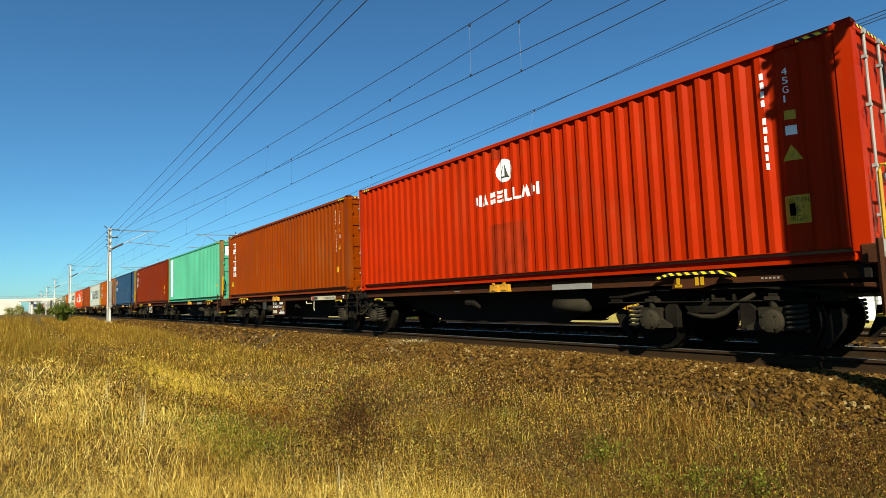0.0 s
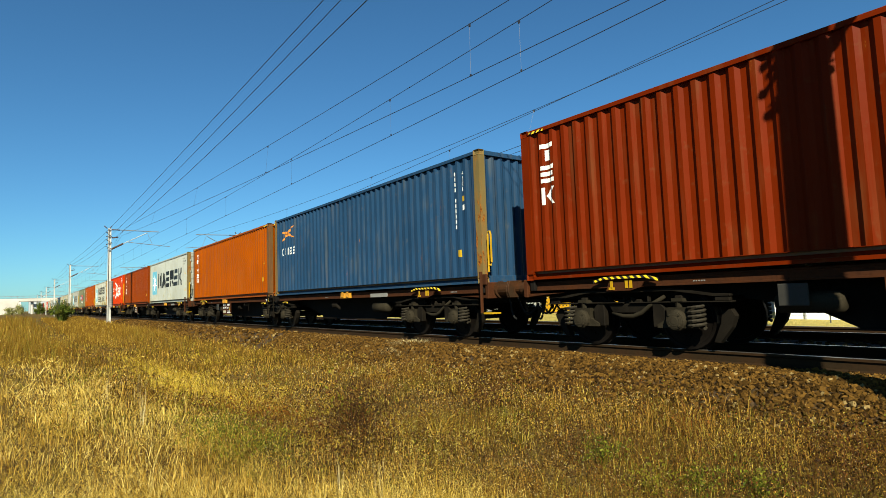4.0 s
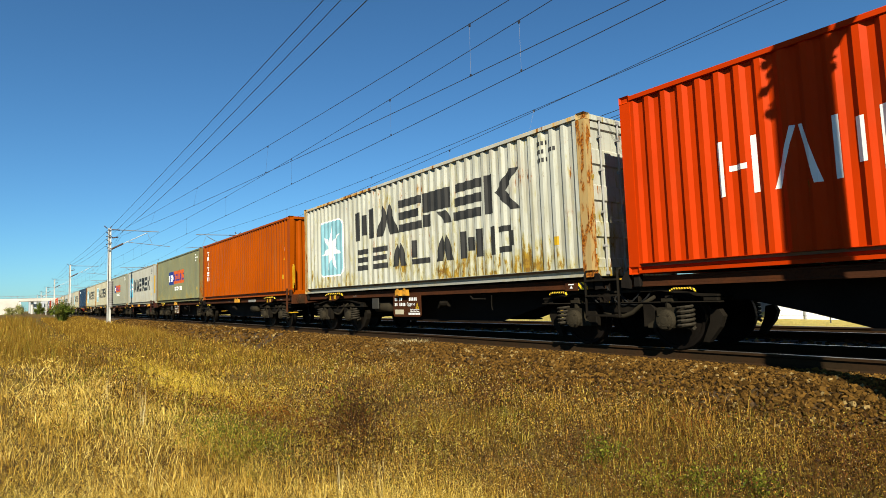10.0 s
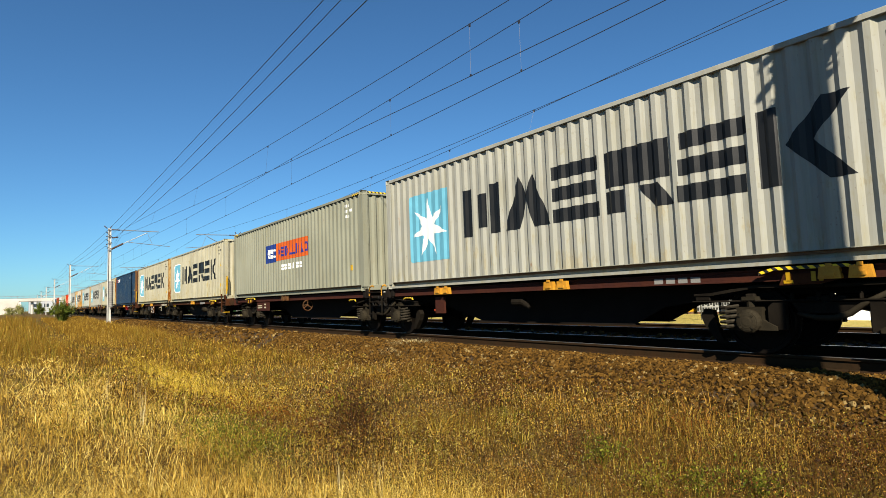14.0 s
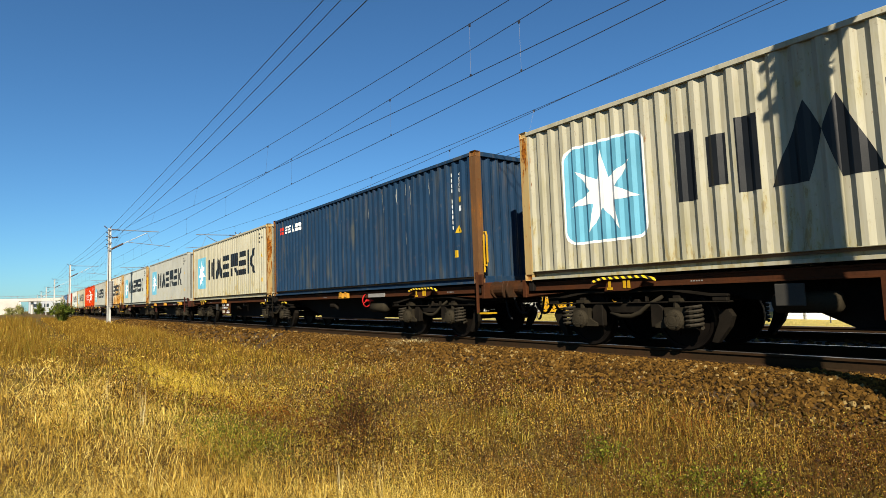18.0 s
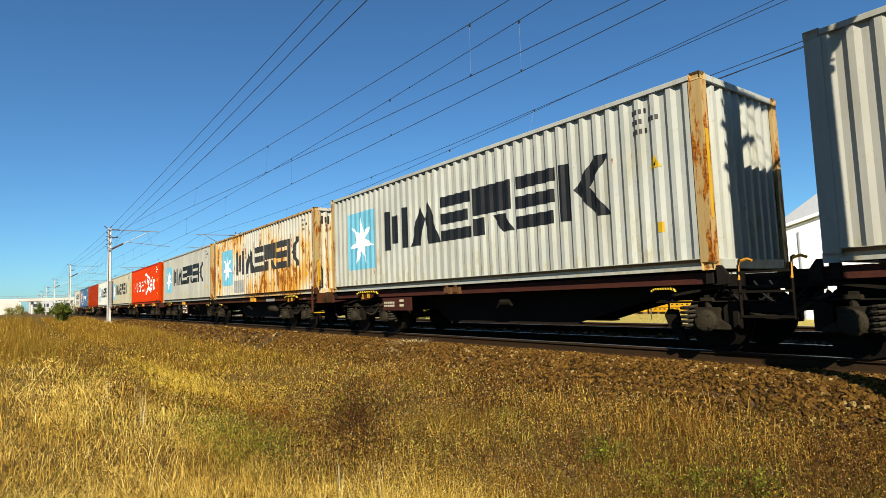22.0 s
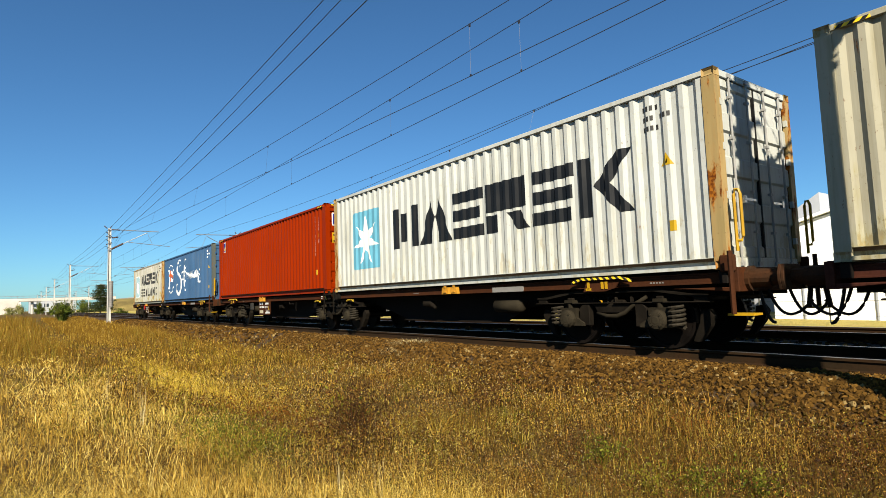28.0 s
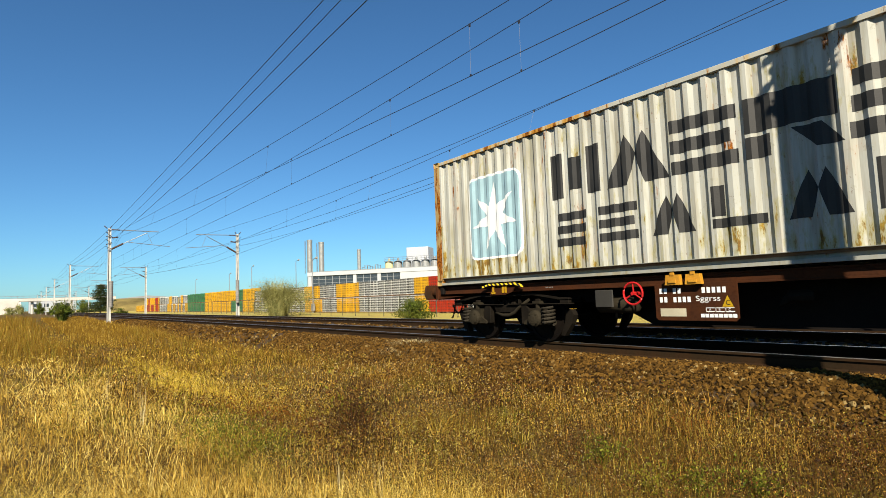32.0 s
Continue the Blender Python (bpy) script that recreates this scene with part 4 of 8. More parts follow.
def star_panel(c, u0=-5.05, v0=0.62, u1=-3.45, v1=2.28, blue=None, border=False):
    w, h = u1 - u0, v1 - v0
    inner = rounded(u0, v0, u1, v1, 0.2 if border else 0.06)
    if border:
        outer = rounded(u0 - 0.045, v0 - 0.045, u1 + 0.045, v1 + 0.045, 0.23)
        cached_mark(("edge", u0, v0), "panel_border", lambda: [[outer[i - 1], outer[i], inner[i], inner[i - 1]] for i in range(len(inner))], M_WHITE, c, "white painted border")
    cached_mark(("pan", u0, v0, border, (blue or M_LOGOBLUE).name), "logo_panel", lambda: [inner], blue or M_LOGOBLUE, c, "light blue painted panel with a white star")
    if ("star", u0, v0) not in MARK_CACHE:
        vs, fs = on_side(star((u0 + u1) / 2, (v0 + v1) / 2 - 0.03, h * 0.44, 0.36, 7, 90, w / h * 1.02), 0.006)
        MARK_CACHE[("star", u0, v0)] = sheet("star", vs, fs, M_WHITE)
    shared("star", MARK_CACHE[("star", u0, v0)], c, None, M_WHITE)


# where each shape of the long word begins and ends along the side
WORD_CELLS = ((-2.94, -1.76), (-1.64, -0.40), (-0.34, 0.72), (0.84, 2.08), (2.14, 3.20), (3.32, 4.42))


def celled(s, cells, v0, v1, k=1.0, shift=0.0):
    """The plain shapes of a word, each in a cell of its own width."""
    return [[[(shift + k * (a + p * (b - a)), v0 + q * (v1 - v0)) for p, q in poly] for poly in GLYPHS[ch]] for ch, (a, b) in zip(s, cells)]


def big_word(c, dark, shift=0.1):
    cached_word(("word", dark.name, shift), "letter_bar", celled("123456", WORD_CELLS, 1.03, 2.07, 1.0, shift), dark, c, "bold black painted word")


def two_words(c, dark):
    cached_word(("words", dark.name), "letter_bar", celled("123456", WORD_CELLS, 1.45, 2.28, 0.93, 0.28) + each("5327289", -2.4, 0.58, 4.2, 1.18, 0.35), dark, c, "two bold black painted words")


def flag_words(c):
    folds = (
        ([(0.38, 2.22), (0.9, 2.28), (1.4, 2.08), (1.95, 2.02), (2.25, 1.98)], [0.10, 0.16, 0.2, 0.2, 0.05]),
        ([(0.4, 2.2), (0.6, 1.65), (0.75, 1.15), (0.92, 0.68)], [0.06, 0.05, 0.06, 0.1]),
        ([(0.85, 0.72), (1.35, 1.0), (1.8, 1.2), (2.3, 1.1), (2.85, 0.9)], [0.06, 0.2, 0.34, 0.24, 0.14]),
        ([(1.25, 1.95), (1.75, 1.55), (2.2, 1.9)], [0.1, 0.3, 0.12]),
        ([(2.25, 1.98), (2.5, 1.45), (2.85, 0.9)], [0.06, 0.05, 0.08]),
    )
    for k, (pts, widths) in enumerate(folds):
        if ("fold", k) not in MARK_CACHE:
            vs, fs = on_side(brush(pts, widths), 0.003 + 0.0008 * k)
            MARK_CACHE[("fold", k)] = sheet("flag_fold", vs, fs, M_WHITE)
        shared("flag_fold", MARK_CACHE[("fold", k)], c, None, M_WHITE, "white painted flag fold")
    cached_word(("flagword",), "letter_bar", each("tvwqtqv", -4.55, 1.0, 0.3, 1.78, 0.2) + each("5t9", 2.62, 1.0, 4.45, 1.78, 0.25) + [disc(3.4, 1.92, 0.05, 8), disc(3.62, 1.92, 0.05, 8)], M_WHITE, c)


P_RED = paint("paint_red", (0.415, 0.0215, 0.0012), 0.05, 0.13)
P_BROWN = paint("paint_brown_orange", (0.238, 0.0375, 0.0010), 0.16, 0.16)
P_MINT = paint("paint_mint", (0.095, 0.41, 0.26), 0.14, 0.25)
P_OXBLOOD = paint("paint_oxblood", (0.162, 0.0165, 0.0012), 0.15, 0.2)
P_NAVY = paint("paint_navy", (0.020, 0.060, 0.130), 0.15, 0.35)
P_DARKNAVY = paint("paint_dark_navy", (0.0155, 0.043, 0.090), 0.16, 0.4)
P_ORANGE = paint("paint_orange", (0.335, 0.068, 0.0012), 0.2, 0.2)
P_VERMILION = paint("paint_vermilion", (0.362, 0.066, 0.0012), 0.16, 0.2)
P_SCARLET = paint("paint_scarlet", (0.56, 0.041, 0.0018), 0.05, 0.1)
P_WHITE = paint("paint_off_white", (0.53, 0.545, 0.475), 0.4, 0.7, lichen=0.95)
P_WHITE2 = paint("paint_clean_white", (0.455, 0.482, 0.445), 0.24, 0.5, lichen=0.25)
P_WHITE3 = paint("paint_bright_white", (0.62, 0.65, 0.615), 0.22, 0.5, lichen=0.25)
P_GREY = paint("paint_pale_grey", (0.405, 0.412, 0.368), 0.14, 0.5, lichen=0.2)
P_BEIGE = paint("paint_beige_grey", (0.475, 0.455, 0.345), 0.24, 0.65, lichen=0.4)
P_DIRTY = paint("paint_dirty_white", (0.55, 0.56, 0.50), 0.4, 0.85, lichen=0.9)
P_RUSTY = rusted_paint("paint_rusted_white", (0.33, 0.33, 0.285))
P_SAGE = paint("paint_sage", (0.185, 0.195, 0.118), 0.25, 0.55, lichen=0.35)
P_PALESAGE = paint("paint_pale_sage", (0.29, 0.3, 0.235), 0.2, 0.45)
P_BLUE = paint("paint_mid_blue", (0.055, 0.13, 0.26), 0.12, 0.25)
P_TOMATO = paint("paint_tomato", (0.29, 0.0235, 0.0006), 0.06, 0.05, 0.08)
P_POSTRUST = paint("rusted_post", (0.48, 0.35, 0.15), 0.95, 0.6)
P_POSTOLIVE = paint("olive_post", (0.20, 0.145, 0.055), 0.75, 0.6)
P_POSTBLUE = paint("blue_grey_post", (0.115, 0.135, 0.125), 0.5, 0.75)
P_POSTBROWN = paint("brown_post", (0.15, 0.075, 0.033), 0.6, 0.6)

# left end of each box behind the train's datum
LEFT = (-3.521, -16.446, -29.965, -42.85, -56.321, -69.19, -82.746, -95.621, -109.111, -122.032, -135.562, -148.467, -161.982, -175.5,
        -189.239, -202.107, -215.669, -228.519, -242.044, -255.589, -269.039, -281.927, -295.558, -309.045, -322.507, -335.315, -348.75, -361.602)
BOXES = []


def column_word(c, n, mat, u0=-5.36, u1=-5.0, top=2.5, bottom=0.98, key="col"):
    cached_mark((key, mat.name, u0), "lettering", lambda: stacked(n, u0, u1, top, bottom, 0.28), mat, c, "white painted word running down the side")


def build_containers():
    white = "white shipping container with light blue star panel and black lettering"
    grey = "pale grey shipping container with blue star panel and black lettering"
    spec = [
        (P_RED, P_RED, True, "bright red corrugated shipping container with a white emblem"),
        (P_BROWN, P_BROWN, True, "brown-orange corrugated shipping container with white side lettering"),
        (P_MINT, P_POSTOLIVE, True, "mint green corrugated shipping container with a white banner"),
        (P_OXBLOOD, P_OXBLOOD, True, "dark red corrugated shipping container with small white lettering"),
        (P_NAVY, P_POSTOLIVE, False, "dark blue corrugated shipping container with an orange cross emblem"),
        (P_ORANGE, P_POSTBROWN, False, "orange corrugated shipping container with white side lettering"),
        (P_WHITE2, P_POSTOLIVE, True, white),
        (P_BROWN, P_BROWN, False, "brown-orange corrugated shipping container with rusty edges"),
        (P_SCARLET, P_SCARLET, False, "scarlet corrugated shipping container with a white flag emblem"),
        (P_WHITE, P_POSTRUST, True, "white shipping container with two lines of black lettering"),
        (P_VERMILION, P_VERMILION, False, "orange corrugated shipping container with lit front panel"),
        (P_SAGE, P_POSTOLIVE, False, "sage green shipping container with a blue and orange panel"),
        (P_GREY, P_GREY, False, grey),
        (P_PALESAGE, P_PALESAGE, False, "pale sage shipping container with a blue and orange panel"),
        (P_BEIGE, P_BEIGE, False, "beige-grey shipping container with a light blue star panel"),
        (P_BEIGE, P_POSTRUST, False, "beige-grey shipping container with rusty corner posts"),
        (P_DARKNAVY, P_POSTBROWN, False, "dark navy scratched shipping container with brown corner posts"),
        (P_BEIGE, P_POSTRUST, False, "beige shipping container with orange-rust corner posts"),
        (P_GREY, P_GREY, False, grey),
        (P_WHITE2, P_POSTRUST, False, white),
        (P_RUSTY, P_POSTRUST, False, "heavily rusted white shipping container with faded black lettering"),
        (P_GREY, P_POSTRUST, False, grey),
        (P_SCARLET, P_SCARLET, True, "scarlet shipping container with a white flag emblem and doors"),
        (P_BEIGE, P_BEIGE, True, "beige-grey shipping container with a light blue star panel"),
        (P_WHITE3, P_POSTRUST, True, "clean white shipping container with rusty corner posts"),
        (P_TOMATO, P_TOMATO, True, "plain tomato-red corrugated shipping container"),
        (P_BLUE, P_POSTBLUE, True, "mid-blue shipping container with white script lettering"),
        (P_DIRTY, P_POSTRUST, True, "stained white shipping container with two lines of black lettering"),
    ]
    for i, (body, post, door, label) in enumerate(spec):
        c = container(body, post, door, label, i in (0, 1, 2, 3, 5, 7, 13, 23, 25))
        BOXES.append(c)
        if i in (8, 12, 19, 23):
            shared("height_strip", CM["height_strip"], c, None, M_SIGNYEL, "upright yellow caution strip on the corner post")
        if i in (6, 12, 14, 15, 17, 18, 19, 20, 21, 23, 24):
            along_side = {20: 0.27, 24: 0.1}.get(i, 0.04)
            star_panel(c, -5.05 + along_side, 0.62, -3.45 + along_side, 2.28, border=i in (14, 15))
            big_word(c, M_DUSTBLACK if i == 20 else M_BLACK, {19: 0.0, 21: 0.0, 20: 0.3, 24: 0.24}.get(i, 0.1))
            serial(c, M_DUSTBLACK, "rows")
            warning_triangle(5.27, 1.72, 0.11, c)
        if i in (9, 27):
            star_panel(c, -4.85, 0.55, -3.3, 2.24, M_PALEBLUE if i == 27 else M_FADEBLUE, True)
            two_words(c, M_DUSTBLACK)
            serial(c, M_DUSTBLACK, "rows")
        if i in (8, 22):
            flag_words(c)
            serial(c, M_WHITE, "rows")
            warning_triangle(5.37, 1.68, 0.11, c)
        if i in (1, 5, 7, 10):
            column_word(c, "-4i-#8", M_WHITE)
            serial(c, M_WHITE, seed=i)
            warning_triangle(5.46, 1.4, 0.1, c)
        if i in (11, 13):
            s = 1.0 if i == 11 else 0.85
            u0, u1, u2, v0, v1 = (-2.13, -0.69, 2.2, 1.12, 1.95) if i == 11 else (-1.97, -0.83, 2.2, 1.3, 2.0)
            side_mark("logo_panel", [rect(u0, v0, u1, v1)], M_NAVY, c, "navy blue painted panel")
            side_mark("logo_panel", [rect(u1, v0 + 0.03, u2, v1)], M_ORPANEL, c, "orange painted panel")
            vs, fs = on_side(blocks("4#9", u0 + 0.12, v0 + 0.2 * s, u1 - 0.1, v1 - 0.22 * s, 0.2), 0.006)
            ob = new("lettering", sheet("lettering", vs, fs, M_WHITE)); ob.parent = c
            vs, fs = on_side(blocks("83977929", u1 + 0.15, v0 + 0.2 * s, u2 - 0.1, v1 - 0.2 * s, 0.25), 0.006)
            ob = new("lettering", sheet("lettering", vs, fs, M_DEEPBLUE)); ob.parent = c
            side_mark("address_marking", blocks("###.##8i.###", u0 + 1.66, v0 - 0.40 * s, u2 - 0.65, v0 - 0.16 * s, 0.3), M_WHITE, c)
            serial(c, M_WHITE, "rows")
        if i == 0:
            side_mark("emblem", disc(0.0, 2.27, 0.24, 20), M_WHITE, c, "round white emblem")
            vs, fs = on_side([[(-0.11, 2.13), (-0.07, 2.13), (0.02, 2.42)], [(0.03, 2.13), (0.1, 2.13), (0.03, 2.42)], rect(-0.12, 2.12, 0.13, 2.15)], 0.006)
            ob = new("emblem_mark", sheet("emblem_mark", vs, fs, M_DUSTBLACK)); ob.parent = c
            side_mark("lettering", blocks("12#37728", -0.95, 1.64, 0.93, 1.88, 0.2), M_WHITE, c)
            side_mark("worn_patch", [rect(-0.5, 0.18, -0.12, 1.2), rect(-0.1, 0.18, 0.6, 1.2)], M_PATCH, c, "dull darker repaint patch")
            side_mark("worn_patch", [rect(-0.33, 2.55, -0.03, 2.78)], M_PATCH, c)
            serial(c, M_WHITE, seed=7, du=-0.13)
            warning_triangle(5.34, 1.42, 0.11, c)
            caution(c, 5.2, 0.52)
        if i == 1:
            side_mark("yellow_label", [rect(-5.72, 0.54, -5.51, 0.74)], M_SIGNYEL, c, "yellow caution sticker")
            side_mark("label_marking", [rect(-5.69, 0.68, -5.54, 0.71), rect(-5.66, 0.62, -5.57, 0.645), rect(-5.69, 0.565, -5.54, 0.59)], M_BLACK, c, lift=0.006)
        if i == 2:
            side_mark("banner", [rect(-5.3, 0.34, -4.95, 2.7)], M_WHITE, c, "upright white painted banner")
            vs, fs = on_side(stacked("9#8#i28#", -5.22, -5.04, 2.12, 0.42, 0.25), 0.006)
            ob = new("lettering", sheet("lettering", vs, fs, M_TEAL)); ob.parent = c
            serial(c, M_WHITE, seed=9)
            end_mark("end_label", [rect(-0.98, 2.15, -0.45, 2.6)], M_WHITE, c, False, "square white sign on the door")
            end_mark("end_triangle", [[(-0.35, 1.0), (-0.05, 1.0), (-0.2, 1.26)]], M_SIGNYEL, c, False)
        if i == 3:
            column_word(c, "-36", M_WHITE, -5.62, -5.3, 2.55, 1.4, "short")
            serial(c, M_WHITE, seed=11)
            caution(c, 5.24, 0.9, 0.7)
            warning_triangle(5.45, 1.2, 0.09, c)
            end_mark("end_lettering", blocks("-36", -0.95, 2.0, -0.1, 2.35, 0.2), M_WHITE, c, False)
            end_mark("end_label", [rect(-0.98, 1.35, -0.45, 1.55)], M_SIGNYEL, c, False)
        if i == 4:
            side_mark("emblem", stroke([(-5.45, 2.36), (-4.95, 2.28), (-4.3, 2.08)], [0.04, 0.13, 0.02]) + stroke([(-5.42, 2.0), (-4.95, 2.24), (-4.32, 2.52)], [0.03, 0.13, 0.02]), M_ORMARK, c, "orange brush-stroke cross")
            side_mark("lettering", blocks("6i835", -5.48, 1.48, -4.18, 1.74, 0.2), M_WHITE, c)
            serial(c, M_WHITE, seed=13)
        if i == 16:
            side_mark("lettering", blocks("532##", -4.98, 2.28, -3.54, 2.54, 0.12), M_WHITE, c)
            side_mark("lettering", blocks("##", -5.52, 2.28, -5.06, 2.54, 0.1), M_REDMARK, c)
            serial(c, M_WHITE, seed=15)
            warning_triangle(5.4, 1.25, 0.1, c)
            rg = random.Random(5)
            for u, v, h in ((1.35, 2.0, 0.3), (2.05, 2.3, 0.3), (2.2, 2.05, 0.22), (2.85, 2.2, 0.42), (3.3, 2.35, 0.3), (3.45, 2.1, 0.5), (-0.4, 1.9, 0.3), (3.2, 1.1, 0.35), (4.3, 2.2, 0.4)):
                side_mark("scratch", stroke([(u, v), (u + 0.02 * rg.uniform(-1, 1), v + h * 0.5), (u + 0.03 * rg.uniform(-1, 1), v + h)], [0.006, 0.022, 0.005]), M_GREYPATCH, c)
        if i == 20:
            side_mark("bare_patch", [rect(-3.0, 0.25, -1.5, 0.8)], M_GREYPATCH, c, "bare grey repair patch")
            end_mark("end_lettering", blocks("12345", -0.95, 2.35, 0.8, 2.62, 0.2), M_DUSTBLACK, c, True)
        if i == 25:
            side_mark("emblem", [rect(-5.38, 2.24, -5.03, 2.7)], M_WHITE, c, "navy emblem with a white edge and a yellow flash")
            side_mark("emblem_field", [rect(-5.355, 2.265, -5.055, 2.675)], M_DEEPBLUE, c, lift=0.006)
            side_mark("emblem_flash", [[(-5.30, 2.31), (-5.24, 2.31), (-5.14, 2.63), (-5.20, 2.63)], [(-5.16, 2.63), (-5.14, 2.57), (-5.08, 2.57), (-5.07, 2.63)], [(-5.22, 2.49), (-5.24, 2.43), (-5.13, 2.43), (-5.11, 2.49)]], M_SIGNYEL, c, lift=0.009)
            serial(c, M_WHITE, seed=17)
            end_mark("end_label", [rect(-0.98, 2.18, -0.62, 2.6)], M_WHITE, c, False)
            end_mark("end_emblem", [rect(-0.95, 2.21, -0.65, 2.57)], M_DEEPBLUE, c, False, lift=0.006)
            end_mark("end_flash", [[(-0.90, 2.26), (-0.84, 2.26), (-0.72, 2.53), (-0.80, 2.53)]], M_SIGNYEL, c, False, lift=0.009)
            end_mark("end_label", [rect(-0.98, 1.62, -0.5, 1.95)], M_SIGNYEL, c, False)
            end_mark("label_marking", [rect(-0.94, 1.84, -0.54, 1.9), rect(-0.9, 1.74, -0.58, 1.79), rect(-0.94, 1.65, -0.54, 1.70)], M_BLACK, c, False, lift=0.006)
        if i == 26:
            side_mark("emblem", ring(-4.02, 1.5, 0.88, 0.93, 36, 1.0) + [rect(-4.61, 0.87, -4.55, 2.1), rect(-4.53, 0.87, -4.47, 2.1), rect(-4.45, 0.87, -4.36, 2.1)], M_WHITE, c, "white ring with a pennant")
            side_mark("pennant", brush([(-4.08, 1.92), (-3.7, 1.9), (-3.32, 1.74)], [0.25, 0.23, 0.12]) + brush([(-4.1, 1.45), (-3.7, 1.43), (-3.36, 1.3)], [0.26, 0.2, 0.08]), M_WHITE, c)
            side_mark("pennant_cross", brush([(-4.45, 1.74), (-3.95, 1.76), (-3.48, 1.6)], [0.19, 0.2, 0.2]) + [rect(-4.33, 1.87, -4.09, 2.07), rect(-4.34, 1.36, -4.11, 1.63)], M_ORPANEL, c, lift=0.006)
            flourish(c)
            serial(c, M_WHITE, "rows")
            warning_triangle(5.3, 1.75, 0.1, c)
            for u in (-0.72, 0.36):
                end_mark("end_label", [rect(u, 1.3, u + 0.36, 1.92)], M_WHITE, c, False, "white sign with a red figure on the door")
                end_mark("label_figure", [[(u + 0.08, 1.5), (u + 0.2, 1.56), (u + 0.27, 1.74), (u + 0.12, 1.66)]], M_REDMARK, c, False, lift=0.006)
            end_mark("door_plate", [rect(-0.62, 0.82, -0.38, 1.16)], M_RUSTY, c, False)


build_containers()


# ---- container wagons ----
def wheel_profile(bm, y, s):
    """One wheel round the y axis, with its flange towards the track's middle."""
    prof = [(0.09, -0.075), (0.40, -0.05), (0.41, -0.067), (0.46, -0.067), (0.462, 0.05), (0.49, 0.055), (0.488, 0.075), (0.42, 0.075), (0.41, 0.03), (0.13, 0.02), (0.09, 0.075)]
    n = 26
    rings = []
    for r, o in prof:
        rings.append([bm.verts.new((r * math.cos(2 * math.pi * k / n), y - s * o, r * math.sin(2 * math.pi * k / n))) for k in range(n)])
    for a, b in zip(rings, rings[1:]):
        for k in range(n):
            bm.faces.new((a[k], a[(k + 1) % n], b[(k + 1) % n], b[k]))


WM = {}


